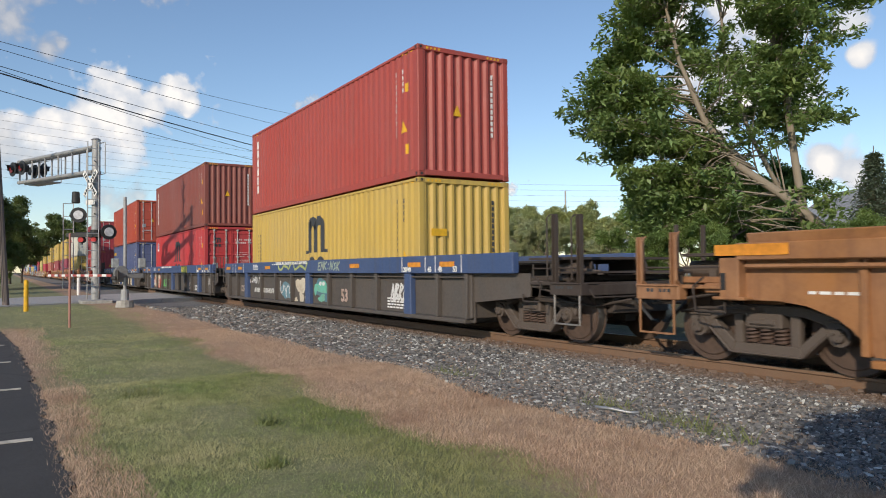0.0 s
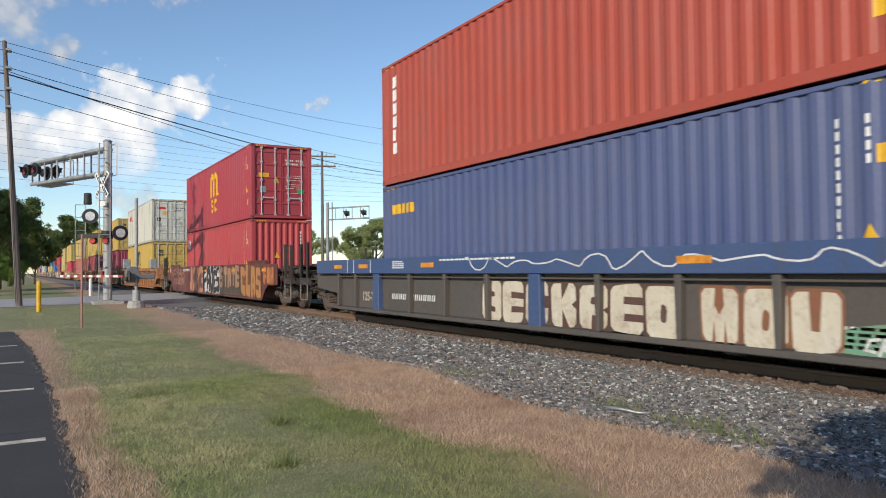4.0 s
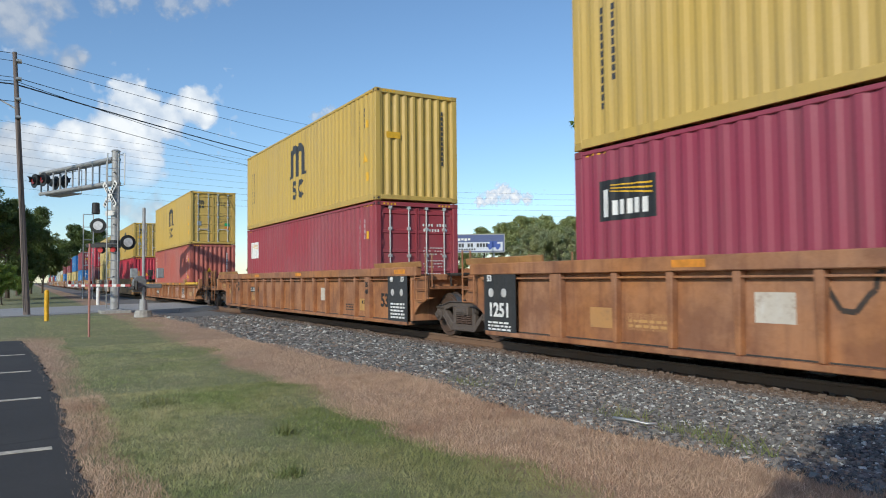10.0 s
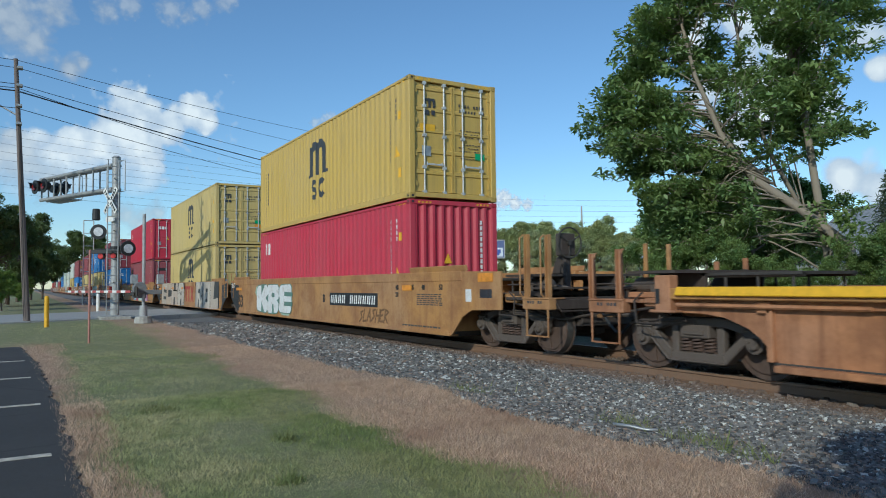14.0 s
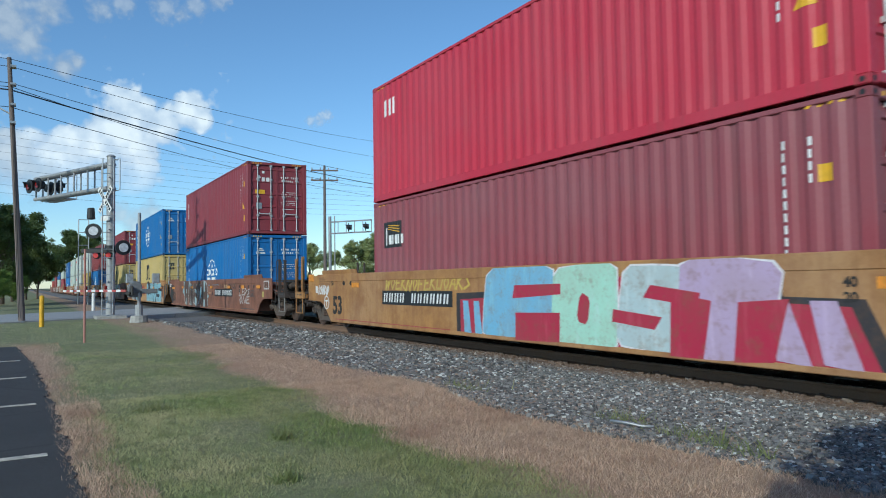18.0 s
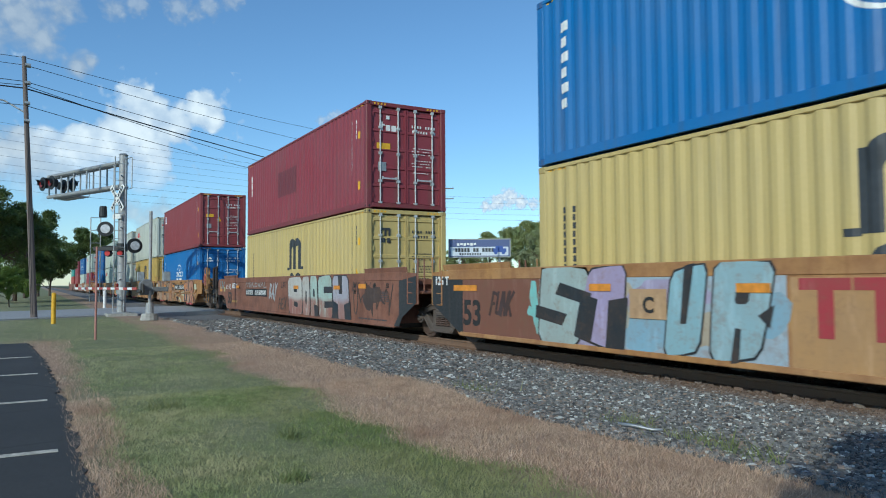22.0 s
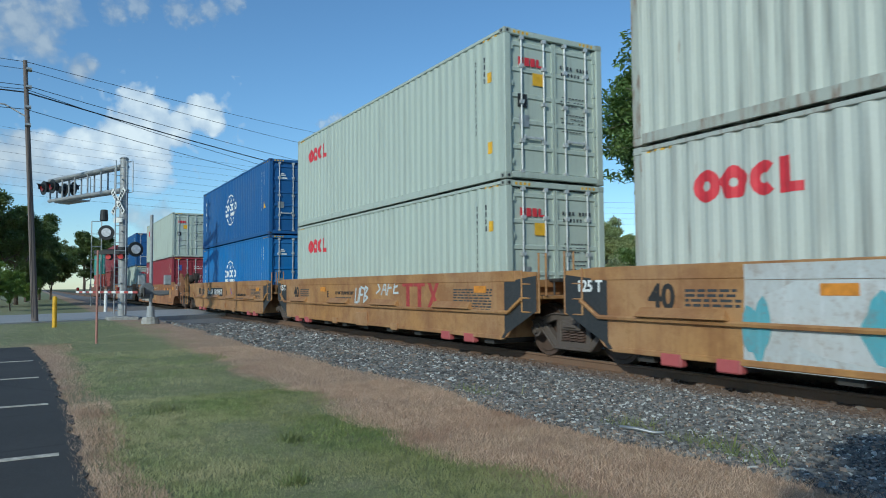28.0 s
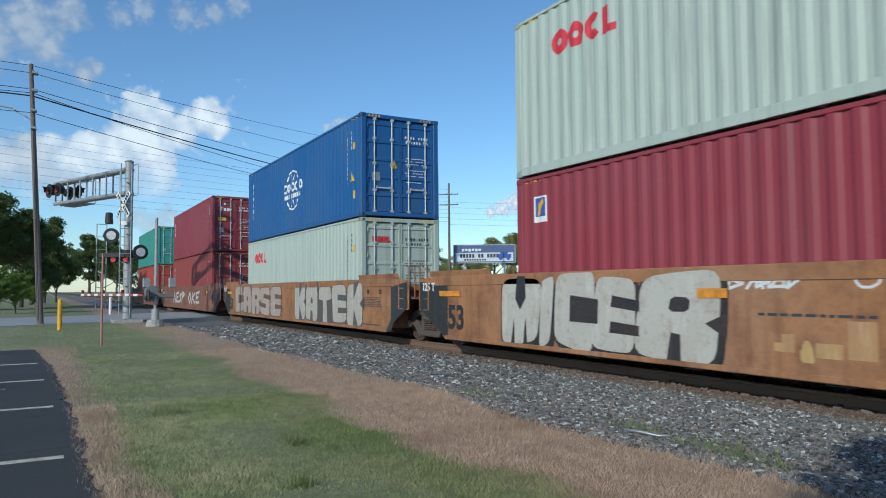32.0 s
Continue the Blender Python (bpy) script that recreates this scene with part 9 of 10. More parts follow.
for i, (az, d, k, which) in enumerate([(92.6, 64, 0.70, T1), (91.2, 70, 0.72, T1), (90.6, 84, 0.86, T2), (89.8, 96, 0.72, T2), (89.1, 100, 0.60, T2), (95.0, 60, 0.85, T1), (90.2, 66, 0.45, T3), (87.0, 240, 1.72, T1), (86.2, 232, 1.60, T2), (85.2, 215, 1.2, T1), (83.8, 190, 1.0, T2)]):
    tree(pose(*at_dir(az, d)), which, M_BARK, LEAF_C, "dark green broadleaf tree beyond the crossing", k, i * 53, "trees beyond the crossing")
for az, d, k in ((91.5, 50, 0.28), (92.9, 50, 0.36), (90.2, 62, 0.26)):
    tree(pose(*at_dir(az, d)), T3, M_BARK, LEAF_S, "bushy green roadside shrub", k, az * 31, "roadside shrubs")
for az, d, k in ((39.5, 25.5, 0.36), (36.8, 24.5, 0.30), (34.3, 25, 0.25), (31.8, 24, 0.22), (29.2, 25, 0.30), (26.5, 24.5, 0.34), (41.8, 27, 0.34)):
    tree(pose(*at_dir(az, d)), T3, M_PALEBARK, LEAF_A, "leafy brush beside the railway", k, az * 41, "trackside brush")
# an unseen tree, added behind the eye to throw the rounded shadow on the gravel
tree(pose(1.95, -1.1, 0), tree_meshes(8, 3.9, 1.9, 0.07, 1.5, 0.40, 60, 0.14, 6), M_BARK, LEAF_A, "small round-headed tree, unseen, added to throw a shadow on the gravel", 1.0, 20)


def conifer(at, h, label):
    rng = np.random.default_rng(77)
    clumps, wood = [], [tube((0, 0, 0), (0, 0, h), 0.16, 8, 0.02)]
    for i in range(26):
        z = 0.8 + (h - 1.0) * i / 26
        r = (h - z) * 0.30 + 0.15
        for k in range(7):
            a = i * 1.3 + k * 0.9
            tip = (r * math.cos(a), r * math.sin(a), z - 0.25 * r)
            wood.append(tube((0, 0, z), tip, 0.03, 5, 0.008))
            for q in (0.35, 0.65, 0.95):
                clumps.append((tip[0] * q, tip[1] * q, z - 0.25 * r * q, 0.12 + 0.16 * r))
    ob = thing("conifer", label, "tree", at)
    part("trunk", mesh("trunk", wood), M_BARK, ob)
    part("crown", foliage("crown", clumps, 14, 0.34, rng, 0.3, 0.22), leaf("blue_needles", (0.11, 0.155, 0.12)), ob)
    return ob


conifer(pose(*at_dir(27.0, 44)), 7.6, "blue-green spruce beside a house")


def house(at, turn, w, d, h, ridge, wall_rgb, roof_rgb, label):
    ob = thing("house", label, "house", at @ pose(0, 0, 0, 0, 0, turn))
    wm, rm = plain("house_siding", wall_rgb, 0.7), plain("roof_shingle", roof_rgb, 0.85, vary=0.35, scale=3)
    part("wall", mesh("wall", [plate([(-w, 0), (w, 0), (w, h), (0, ridge), (-w, h)], -d, d)]), wm, ob)
    for s in (-1, 1):
        part("roof", mesh("roof", [plate([(s * (w + 0.4), h - 0.3), (0, ridge + 0.05), (0, ridge + 0.25), (s * (w + 0.45), h - 0.1)], -d - 0.4, d + 0.4)]), rm, ob)
    for x in (-w * 0.5, w * 0.5):
        o = part("window", mesh("window", [box(x - 0.5, x + 0.5, -d - 0.03, -d - 0.005, 1.0, 2.2)], 0.01), M_BLACK, ob)
        part("frame", mesh("frame", [box(x - 0.58, x + 0.58, -d - 0.02, -d - 0.002, 0.92, 2.28)]), M_WHITE, o)
    return ob


house(pose(*at_dir(26.6, 62)), 60, 5, 7, 3.2, 7.0, (0.45, 0.45, 0.43), (0.30, 0.31, 0.32), "low house with a pale grey shingle roof")
house(pose(*at_dir(44.9, 104)), 20, 4, 5, 2.6, 6.2, (0.35, 0.16, 0.09), (0.55, 0.55, 0.54), "small brick house with a pale roof")

# ---- clouds ----
def math_of(nt, op, a, b, c=None):
    n = nt.nodes.new("ShaderNodeMath")
    n.operation = op
    for sock, v in zip(n.inputs, (a, b, c)):
        if isinstance(v, (int, float)):
            sock.default_value = v
        elif v is not None:
            nt.links.new(v, sock)
    return n.outputs[0]


def cloud(az, el, w, h, blobs, gain=0.80, soft=0.22, seed=0.0, tint=(0.95, 0.97, 1.0), body=1.0, base=None, fluff=1.0):
    """A far sheet with a bank of heaps (x, y, radius in half heights), billowed by noise; base: where it fades out below."""
    d = 2300.0
    c = at_dir(az, d, el)
    m, nt, b = nodes_of("cloud")
    vec = coords(nt)
    off = nt.nodes.new("ShaderNodeVectorMath")
    off.inputs[1].default_value = (seed, seed * 2, 0)
    nt.links.new(vec, off.inputs[0])
    big, small = noise_of(nt, off.outputs[0], 2.2, 8, 0.55), noise_of(nt, off.outputs[0], 7.0, 8, 0.6)
    puffs = []
    for sc in (4.5, 10.0):
        vo = nt.nodes.new("ShaderNodeTexVoronoi")
        vo.feature = "SMOOTH_F1"
        vo.inputs["Scale"].default_value = sc
        warp = nt.nodes.new("ShaderNodeVectorMath")
        nt.links.new(off.outputs[0], warp.inputs[0])
        sca = nt.nodes.new("ShaderNodeVectorMath")
        sca.operation = "SCALE"
        sca.inputs["Scale"].default_value = 0.25
        tex = nt.nodes.new("ShaderNodeTexNoise")
        tex.inputs["Scale"].default_value = 3.0
        nt.links.new(off.outputs[0], tex.inputs["Vector"])
        nt.links.new(tex.outputs["Color"], sca.inputs[0])
        nt.links.new(sca.outputs[0], warp.inputs[1])
        nt.links.new(warp.outputs[0], vo.inputs["Vector"])
        puffs.append(vo.outputs["Distance"])
    val = None
    for x, y, r in blobs:
        dist = nt.nodes.new("ShaderNodeVectorMath")
        dist.operation = "DISTANCE"
        dist.inputs[1].default_value = (x, y, 0)
        nt.links.new(vec, dist.inputs[0])
        v = ramp(nt, dist.outputs["Value"], 0.0, r * 1.35, 1.0, 0.0)
        val = v if val is None else math_of(nt, "SMOOTH_MAX", val, v, 0.25)
    f = math_of(nt, "MULTIPLY_ADD", big, 0.9 * fluff, val)
    f = math_of(nt, "MULTIPLY_ADD", small, 0.30 * fluff, f)
    f = math_of(nt, "MULTIPLY_ADD", puffs[0], -0.40 * fluff, f)
    f = math_of(nt, "MULTIPLY_ADD", puffs[1], -0.22 * fluff, f)
    lo = 0.30 + 0.32 * fluff
    alpha = ramp(nt, f, lo, lo + soft, 0.0, body)
    alpha = math_of(nt, "MULTIPLY", alpha, ramp(nt, val, 0.02, 0.2))
    sepa = nt.nodes.new("ShaderNodeSeparateXYZ")
    nt.links.new(vec, sepa.inputs[0])
    if base is not None:
        low = math_of(nt, "MULTIPLY_ADD", big, 0.5, sepa.outputs[1])
        alpha = math_of(nt, "MULTIPLY", alpha, ramp(nt, low, base, base + 0.6))
    em = nt.nodes.new("ShaderNodeEmission")
    shade = math_of(nt, "MULTIPLY_ADD", puffs[0], -0.7, math_of(nt, "MULTIPLY_ADD", small, 0.5, f))
    nt.links.new(mix(nt, ramp(nt, shade, lo, lo + 0.75), (0.60 * tint[0], 0.68 * tint[1], 0.80 * tint[2]), tint), em.inputs[0])
    em.inputs[1].default_value = gain
    tp = nt.nodes.new("ShaderNodeBsdfTransparent")
    ms = nt.nodes.new("ShaderNodeMixShader")
    nt.links.new(alpha, ms.inputs[0])
    nt.links.new(tp.outputs[0], ms.inputs[1])
    nt.links.new(em.outputs[0], ms.inputs[2])
    nt.links.new(ms.outputs[0], nt.nodes["Material Output"].inputs[0])
    hh = d * math.tan(radians(h / 2))
    ww = w / h
    me = bpy.data.meshes.new("cloud_backdrop")
    me.from_pydata([(-ww, -1, 0), (ww, -1, 0), (ww, 1, 0), (-ww, 1, 0)], [], [(0, 1, 2, 3)])
    ob = part("backdrop", me, m)
    ob.matrix_basis = Matrix.Translation(c) @ pose(0, 0, 0, 90 + el, 0, az) @ Matrix.Diagonal((hh, hh, hh, 1))
    ob.visible_shadow = False
    return tagged(ob, "white cumulus cloud far off in the sky", "backdrop", kind="structure")


cloud(85.76, 10.67, 21.0, 11.6, [(0.367, 0.517, 0.276), (0.513, 0.321, 0.31), (0.221, 0.157, 0.331), (0.482, 0.001, 0.414), (0.064, -0.099, 0.31), (1.156, 0.441, 0.29), (0.848, 0.205, 0.276), (1.296, 0.342, 0.179), (-0.248, -0.055, 0.262), (-0.487, -0.245, 0.379), (-0.838, -0.207, 0.345), (-0.12, -0.46, 0.414), (0.518, -0.353, 0.379), (-0.66, -0.562, 0.414), (-1.225, -0.405, 0.414)], 0.95, 0.20, 1.0, base=-0.55)
cloud(91.15, 17.49, 14.1, 8.7, [(-0.002, 0.166, 0.667), (0.301, -0.119, 0.333), (-0.573, -0.104, 0.667), (0.85, -0.473, 0.267), (1.009, -0.364, 0.183), (0.525, 0.427, 0.417)], 0.62, 0.5, 4.0, (0.88, 0.92, 1.0), 0.75)
cloud(81.61, 20.18, 11.9, 5.0, [(-0.886, 0.106, 0.538), (0.301, 0.116, 0.554), (1.225, 0.256, 0.462), (0.761, -0.015, 0.338), (-1.457, -0.132, 0.462), (1.856, 0.605, 0.523)], 0.62, 0.5, 6.0, (0.88, 0.92, 1.0), 0.55)
cloud(68.37, 13.08, 5.2, 2.6, [(-0.669, -0.085, 0.533), (-0.167, 0.129, 0.467), (-1.136, -0.199, 0.4)], 0.70, 0.5, 12.0, (0.9, 0.94, 1.0), 0.55)
cloud(32.83, 12.35, 16.4, 18.8, [(-0.298, 0.624, 0.312), (-0.268, 0.244, 0.292), (-0.595, 0.238, 0.25), (-0.025, 0.501, 0.229), (-0.233, 0.027, 0.25), (-0.522, -0.163, 0.25), (-0.756, 0.6, 0.208), (0.492, 0.513, 0.167), (0.42, 0.468, 0.125), (0.552, 0.208, 0.108), (0.152, 0.023, 0.208), (0.528, -0.638, 0.167), (0.319, -0.538, 0.15)], 0.92, 0.25, 9.0)
cloud(54.9, 6.6, 8.0, 2.6, [(-0.55, -0.10, 0.62), (0.15, 0.18, 0.70), (0.85, -0.10, 0.55), (1.55, -0.22, 0.42), (-1.3, -0.28, 0.45)], 0.95, 0.3, 7.0)
cloud(88.32, 7.43, 15.2, 7.2, [(-0.921, 0.693, 0.667), (-0.538, 0.294, 0.556), (-0.147, -0.009, 0.444), (-1.459, 0.431, 0.667), (1.184, -0.571, 0.333), (1.828, -0.493, 0.289), (1.614, -0.734, 0.444)], 0.66, 0.5, 15.0, (0.9, 0.94, 1.0), 0.6)


# ---- sleepers, ballast, grass ----
def ties():
    me = mesh("sleeper", [box(-0.115, 0.115, -1.32, 1.32, RAIL_TOP - 0.33, RAIL_TOP - 0.172)], 0.012)
    plate_me = mesh("tie_plate", [box(-0.10, 0.10, y - 0.17, y + 0.17, RAIL_TOP - 0.173, RAIL_TOP - 0.158) for y in (-0.755, 0.755)])
    r = random.Random(4)
    for i in range(110):
        x = -46 + 0.5 * i
        t = part("sleeper", me, M_TIE, track, "", pose(x + 0.03 * r.random(), 0.08 * (r.random() - 0.5), 0.01 * (r.random() - 0.5), 0, 0, 2 * (r.random() - 0.5)))
        part("tie_plate", plate_me, M_RAIL, t)


ties()


def stones_mesh(spots, sizes, rng):
    """Broken stones: eight-cornered lumps, each pushed out of shape."""
    n = len(spots)
    cube = np.array([(x, y, z) for x in (-1, 1) for y in (-1, 1) for z in (-1, 1)], float)
    v = cube[None] * (0.62 + 0.5 * rng.random((n, 8, 3)))
    v *= sizes[:, None, None] * (0.6 + 0.7 * rng.random((n, 1, 3)))
    a, b = rng.random(n) * 6.28, rng.normal(size=n) * 0.5
    ca, sa, cb, sb = np.cos(a), np.sin(a), np.cos(b), np.sin(b)
    x = v[:, :, 0] * cb[:, None] - v[:, :, 2] * sb[:, None]
    z = v[:, :, 0] * sb[:, None] + v[:, :, 2] * cb[:, None]
    v = np.stack([x * ca[:, None] - v[:, :, 1] * sa[:, None], x * sa[:, None] + v[:, :, 1] * ca[:, None], z], 2) + spots[:, None, :]
    quad = np.array([(0, 1, 3, 2), (4, 6, 7, 5), (0, 4, 5, 1), (2, 3, 7, 6), (0, 2, 6, 4), (1, 5, 7, 3)])
    f = (np.arange(n)[:, None, None] * 8 + quad[None]).reshape(-1, 4)
    me = bpy.data.meshes.new("ballast")
    me.from_pydata(v.reshape(-1, 3).tolist(), [], f.tolist())
    return me


def ballast():
    rng = np.random.default_rng(21)
    m, nt, b = nodes_of("crushed_stone")
    g = nt.nodes.new("ShaderNodeNewGeometry")
    rnd = g.outputs["Random Per Island"]
    vec = coords(nt)
    c = mix(nt, rnd, (0.040, 0.041, 0.043), (0.27, 0.265, 0.25))
    wn = nt.nodes.new("ShaderNodeTexWhiteNoise")
    wn.noise_dimensions = "1D"
    nt.links.new(rnd, wn.inputs["W"])
    c = mix(nt, ramp(nt, wn.outputs["Value"], 0.80, 0.82, 0, 0.75), c, (0.34, 0.24, 0.17))
    c = mix(nt, ramp(nt, wn.outputs["Value"], 0.91, 0.92, 0, 0.8), c, (0.70, 0.73, 0.70))
    sep = nt.nodes.new("ShaderNodeSeparateXYZ")
    nt.links.new(vec, sep.inputs[0])
    c = mix(nt, ramp(nt, sep.outputs[1], 7.15, 7.65, 0, 0.75), c, (0.17, 0.10, 0.065))
    c = mix(nt, ramp(nt, sep.outputs[1], 7.9, 8.2, 0, 0.7), c, (0.10, 0.075, 0.055))
    fine = noise_of(nt, vec, 60, 5, 0.7)
    c = mix(nt, ramp(nt, fine, 0.35, 0.7, 0, 0.4), c, (0.12, 0.11, 0.10))
    nt.links.new(c, b.inputs["Base Color"])
    b.inputs["Roughness"].default_value = 0.85
    bump(nt, b, fine, 0.5, 0.01)
    pts, sz = [], []
    for x0, x1, y0, y1, dens, s in ((-9, 1.5, 4.15, 7.85, 1750, 0.0160), (-17, -9, 4.2, 7.85, 620, 0.023), (-29, -17, 4.3, 7.85, 260, 0.032), (-12, 1, 7.85, 10.6, 200, 0.03)):
        n = int((x1 - x0) * (y1 - y0) * dens)
        x, y = x0 + (x1 - x0) * rng.random(n), y0 + (y1 - y0) * rng.random(n)
        edge_y = 4.28 + 0.28 * np.sin(x * 0.9) * np.sin(x * 0.37 + 1) + 0.35 * (rng.random(n) ** 2)
        keep = y > edge_y
        x, y = x[keep], y[keep]
        z = np.array([height(a, c) for a, c in zip(x, y)]) + 0.012 * rng.random(len(x)) + 0.006
        pts.append(np.stack([x, y, z], 1))
        sz.append(s * (0.55 + 0.9 * rng.random(len(x)) ** 1.6))
    me = stones_mesh(np.concatenate(pts), np.concatenate(sz), rng)
    tagged(part("ballast", me, m), "grey crushed stone ballast, rust-stained by the rail", "gravel", kind="stuff")


ballast()


def blades(name, spots, tall, wide, lean, rng, material, label):
    n = len(spots)
    a = rng.random(n) * 6.28
    h = tall * (0.5 + 0.9 * rng.random(n))
    side = np.stack([np.cos(a), np.sin(a), np.zeros(n)], 1) * (wide * (0.6 + 0.8 * rng.random(n)))[:, None]
    tip = np.stack([rng.normal(size=n) * lean, rng.normal(size=n) * lean, np.ones(n)], 1) * h[:, None]
    v = np.empty((n, 3, 3))
    v[:, 0], v[:, 1], v[:, 2] = spots - side, spots + side, spots + tip
    me = bpy.data.meshes.new(name)
    me.from_pydata(v.reshape(-1, 3).tolist(), [], np.arange(3 * n).reshape(n, 3).tolist())
    return tagged(part(name, me, material), label, "grass", kind="stuff")


def blade_material(name, lo, hi, other, patch=1.3, dead=(0.40, 0.34, 0.20), dead_lo=0.48, strip_tint=None):
    m, nt, b = nodes_of(name)
    g = nt.nodes.new("ShaderNodeNewGeometry")
    vec = coords(nt)
    c = mix(nt, g.outputs["Random Per Island"], lo, hi)
    c = mix(nt, ramp(nt, noise_of(nt, vec, patch, 4), 0.40, 0.66, 0, 0.6), c, other)
    c = mix(nt, ramp(nt, noise_of(nt, vec, patch * 0.45, 5), dead_lo, dead_lo + 0.2, 0, 0.7), c, dead)
    if strip_tint:
        # the strip of lawn along the dead grass, multiplied darker
        sep = nt.nodes.new("ShaderNodeSeparateXYZ")
        nt.links.new(vec, sep.inputs[0])
        n = [nt.nodes.new("ShaderNodeMath") for _ in range(2)]
        for q, k in zip(n, (0.1, 1.2)):
            q.operation = "MULTIPLY_ADD"
            q.inputs[1].default_value = k
        nt.links.new(sep.outputs[0], n[0].inputs[0])
        nt.links.new(sep.outputs[1], n[0].inputs[2])
        nt.links.new(noise_of(nt, vec, 0.9, 4), n[1].inputs[0])
        nt.links.new(n[0].outputs[0], n[1].inputs[2])
        c = mix(nt, ramp(nt, n[1].outputs[0], 1.3, 2.45, 0, 0.75), c, strip_tint, "MULTIPLY")
    c = mix(nt, ramp(nt, noise_of(nt, vec, patch * 3.4, 3), 0.50, 0.68, 0, 0.5), c, scaled(lo, 0.72))
    nt.links.new(c, b.inputs["Base Color"])
    b.inputs["Roughness"].default_value = 0.7
    tr = nt.nodes.new("ShaderNodeBsdfTranslucent")
    nt.links.new(c, tr.inputs[0])
    ms = nt.nodes.new("ShaderNodeMixShader")
    ms.inputs[0].default_value = 0.35
    nt.links.new(b.outputs[0], ms.inputs[1])
    nt.links.new(tr.outputs[0], ms.inputs[2])
    nt.links.new(ms.outputs[0], nt.nodes["Material Output"].inputs[0])
    return m


def scatter(rng, zones, keep):
    out = []
    for x0, x1, y0, y1, dens in zones:
        n = int((x1 - x0) * (y1 - y0) * dens)
        x, y = x0 + (x1 - x0) * rng.random(n), y0 + (y1 - y0) * rng.random(n)
        k = keep(x, y, rng.random(n))
        x, y = x[k], y[k]
        out.append(np.stack([x, y, np.array([height(p, q) for p, q in zip(x, y)]) - 0.003], 1))
    return np.concatenate(out)


def wavy(x):
    return 0.16 * np.sin(x * 1.3) + 0.10 * np.sin(x * 3.1 + 1) + 0.06 * np.sin(x * 7.3)


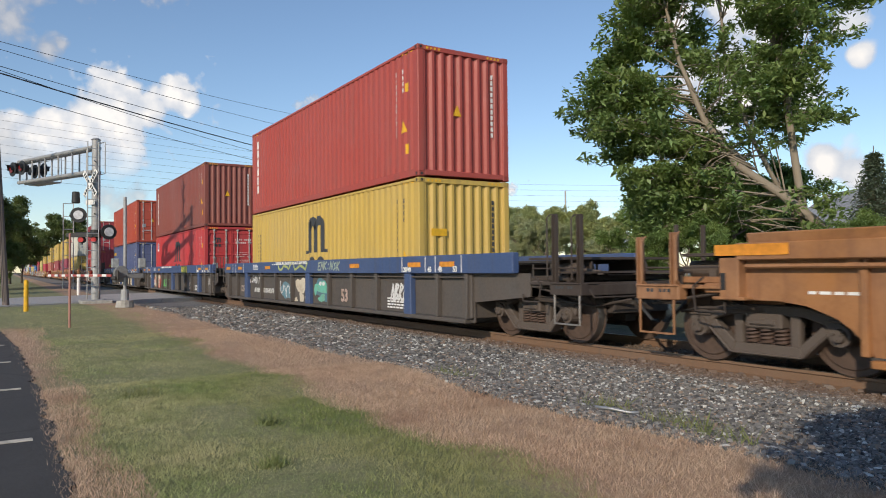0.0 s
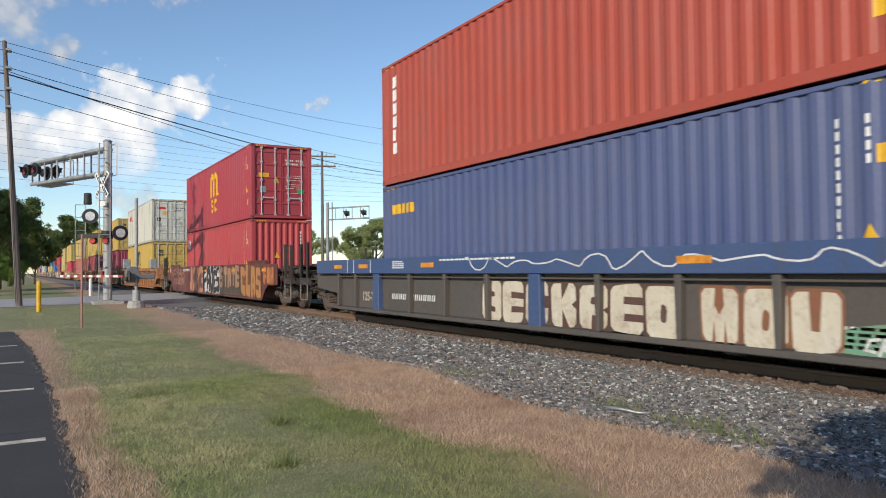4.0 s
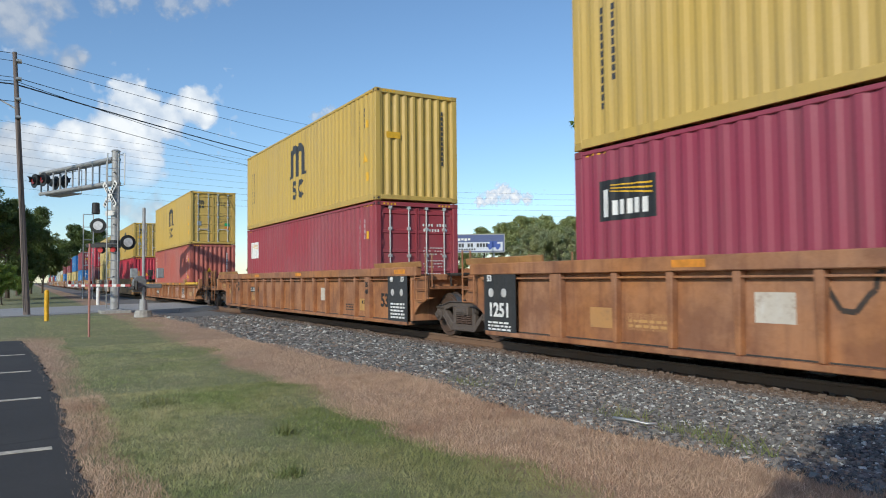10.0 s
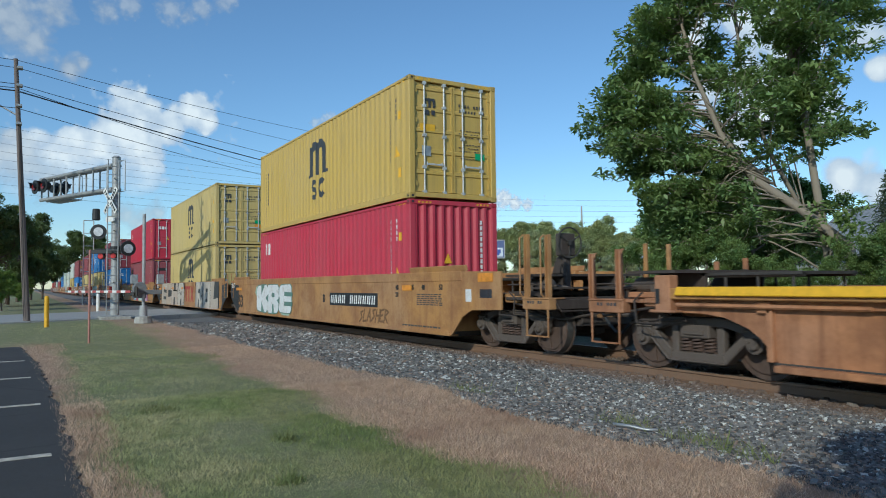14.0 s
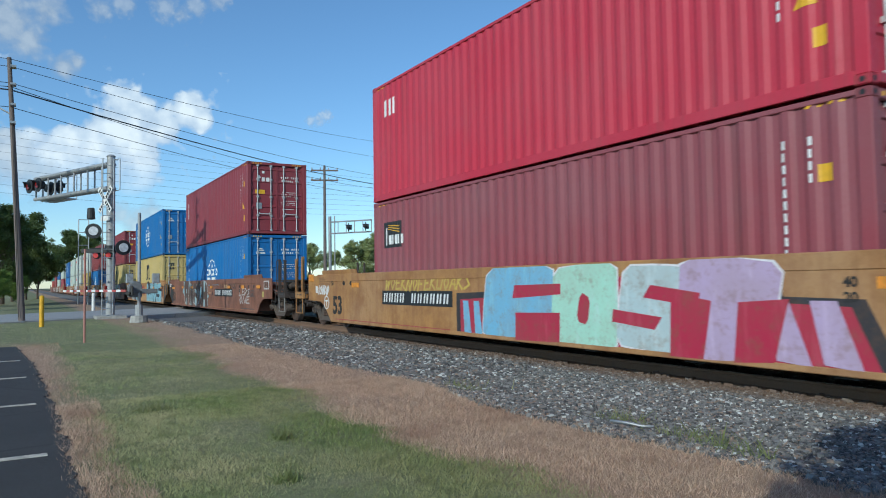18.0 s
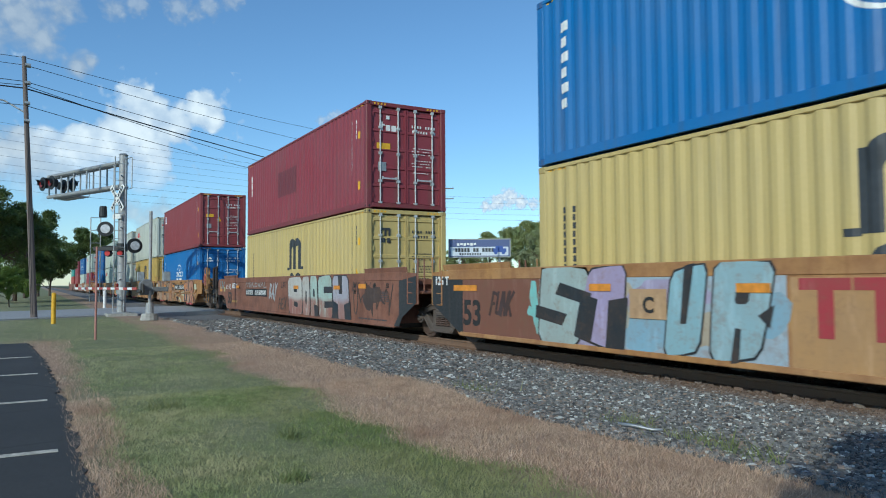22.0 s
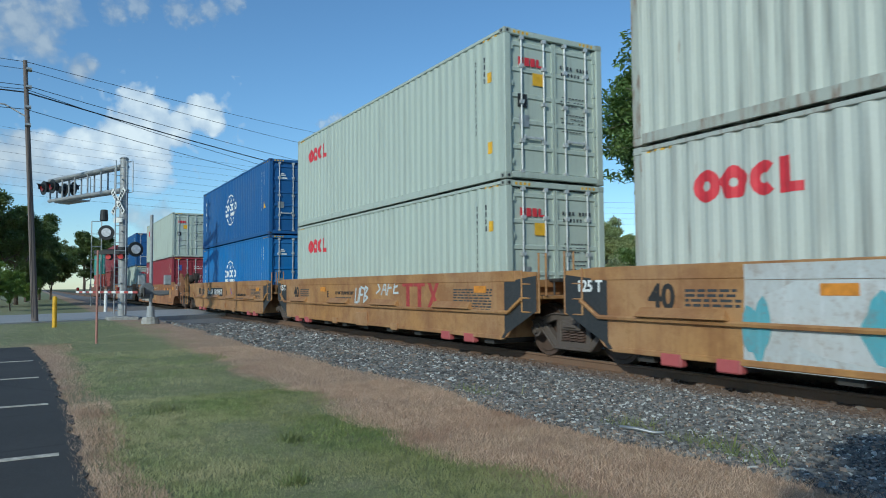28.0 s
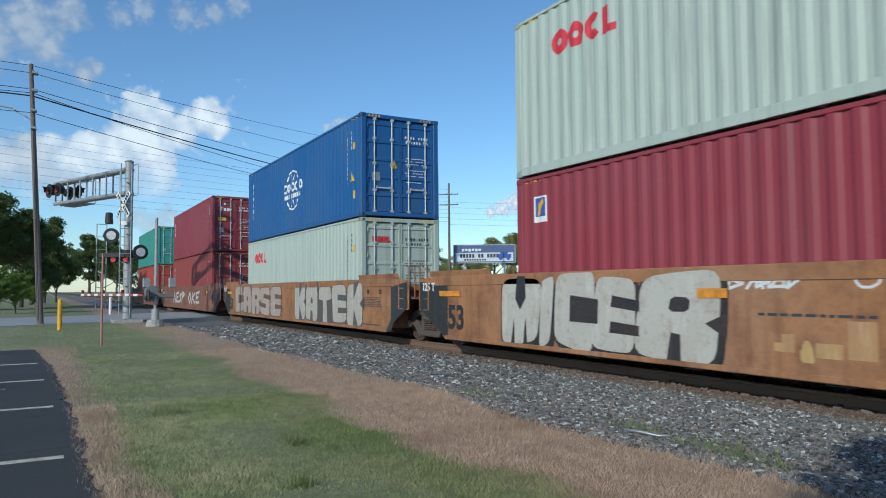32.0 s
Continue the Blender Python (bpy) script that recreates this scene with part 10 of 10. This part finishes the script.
def lawn():
    rng = np.random.default_rng(31)
    green = blade_material("lawn_blade", (0.13, 0.19, 0.05), (0.68, 0.70, 0.32), (0.24, 0.33, 0.11), 1.5, (0.66, 0.58, 0.34), 0.40, (0.60, 0.66, 0.48))
    straw = blade_material("straw_blade", (0.40, 0.26, 0.17), (0.92, 0.70, 0.52), (0.70, 0.53, 0.38), 1.7, (0.40, 0.24, 0.16))
    far_edge = lambda x: np.where(x < -12, 2.85 + 0.05 * (-12 - x), 2.8)
    lawn_spots = scatter(rng, [(-9, 0.5, 0.4, 3.1, 6500), (-16, -9, 0.45, 3.2, 1500), (-30, -16, 0.2, 3.9, 420), (-30, -18.5, -4, 0.2, 260)],
                         lambda x, y, r: (y < far_edge(x) + wavy(x) - 0.12 + 0.25 * r) & (y > np.where(x < -18.5, -4, 0.55 + 0.5 * wavy(x + 5) + 0.2 * r)))
    blades("lawn_grass", lawn_spots, 0.028, 0.0024, 0.8, rng, green, "short patchy mown lawn, green and yellowing")
    dry_spots = scatter(rng, [(-9, 0.5, 2.6, 4.9, 5200), (-16, -9, 2.6, 4.8, 1800), (-30, -16, 2.7, 5.4, 380)],
                        lambda x, y, r: (y > far_edge(x) + wavy(x) - 0.15 + 0.25 * r) & (y < 4.35 + 0.28 * np.sin(x * 0.9) * np.sin(x * 0.37 + 1) + 0.35 * r))
    blades("dead_grass", dry_spots, 0.042, 0.0021, 0.75, rng, straw, "strip of dead straw-coloured grass beside the gravel")
    edge_spots = scatter(rng, [(-9, 0, 0.15, 0.75, 4000), (-19, -9, -0.3, 0.75, 800)],
                         lambda x, y, r: (y < 0.62 + 0.5 * wavy(x + 5) + 0.15 * r) & (y > 0.24 + 0.10 * r - 0.10 * np.maximum(0, -8 - x) / 4 - 0.12 * np.maximum(0, -14 - x) / 3 + 0.05 * r))
    blades("dead_grass", edge_spots, 0.04, 0.0026, 0.6, rng, straw, "dead grass fringe along the car park edge")
    weed = blade_material("weed_blade", (0.15, 0.19, 0.06), (0.27, 0.31, 0.12), (0.22, 0.25, 0.09), 1.3, (0.34, 0.32, 0.16), 0.45)
    for x, y, n, tall, w in ((-4.62, 1.52, 130, 0.07, 0.05), (-5.1, 5.0, 90, 0.13, 0.16), (-4.35, 4.95, 70, 0.12, 0.14), (-3.85, 4.75, 100, 0.13, 0.18), (-3.5, 4.65, 60, 0.11, 0.14), (-7.6, 4.75, 80, 0.13, 0.2), (-5.9, 1.9, 120, 0.08, 0.06), (-8.0, 1.2, 140, 0.09, 0.1)):
        p = rng.normal(size=(n, 2)) * w
        spots = np.stack([x + p[:, 0], y + p[:, 1], np.full(n, height(x, y))], 1)
        blades("weed_tuft", spots, tall, 0.006, 0.55, rng, weed, "bright green weed tuft")


lawn()
stick = thing("stick", "short weathered grey stick lying on the gravel", "stick", pose(-4.75, 4.78, height(-4.75, 4.78) + 0.05, 0, 4, 30))
part("wood", mesh("wood", limb([(-0.2, 0, 0), (-0.05, 0.01, 0.005), (0.1, -0.01, 0), (0.2, 0.01, 0.01)], 0.018, 0.012, 7), smooth=True), M_STEEL, stick)


def motions():
    """The train passes; every wheelset turns with it."""
    marks = (0, 2, 4, 6, 8, 10, 12, 14, 16, 18, 20, 24, 28, 32)
    for ob, u, z in MOVING:
        walk(ob, [(t, pose(travel(t) - u, TRACK_Y, z)) for t in marks])
    first = {}
    for ob, place in WHEELS:
        if place not in first:
            turn = 360 / (2 * math.pi * 0.46)
            walk(ob, [(i / FPS, pose(*place) @ Matrix.Rotation(radians(travel(i / FPS) * turn), 4, "Y")) for i in range(32 * FPS + 1)])
            first[place] = ob
        else:
            src = first[place].animation_data
            ob.rotation_mode = "QUATERNION"
            ob.animation_data_create()
            ob.animation_data.action = src.action
            ob.animation_data.action_slot = src.action_slot


motions()
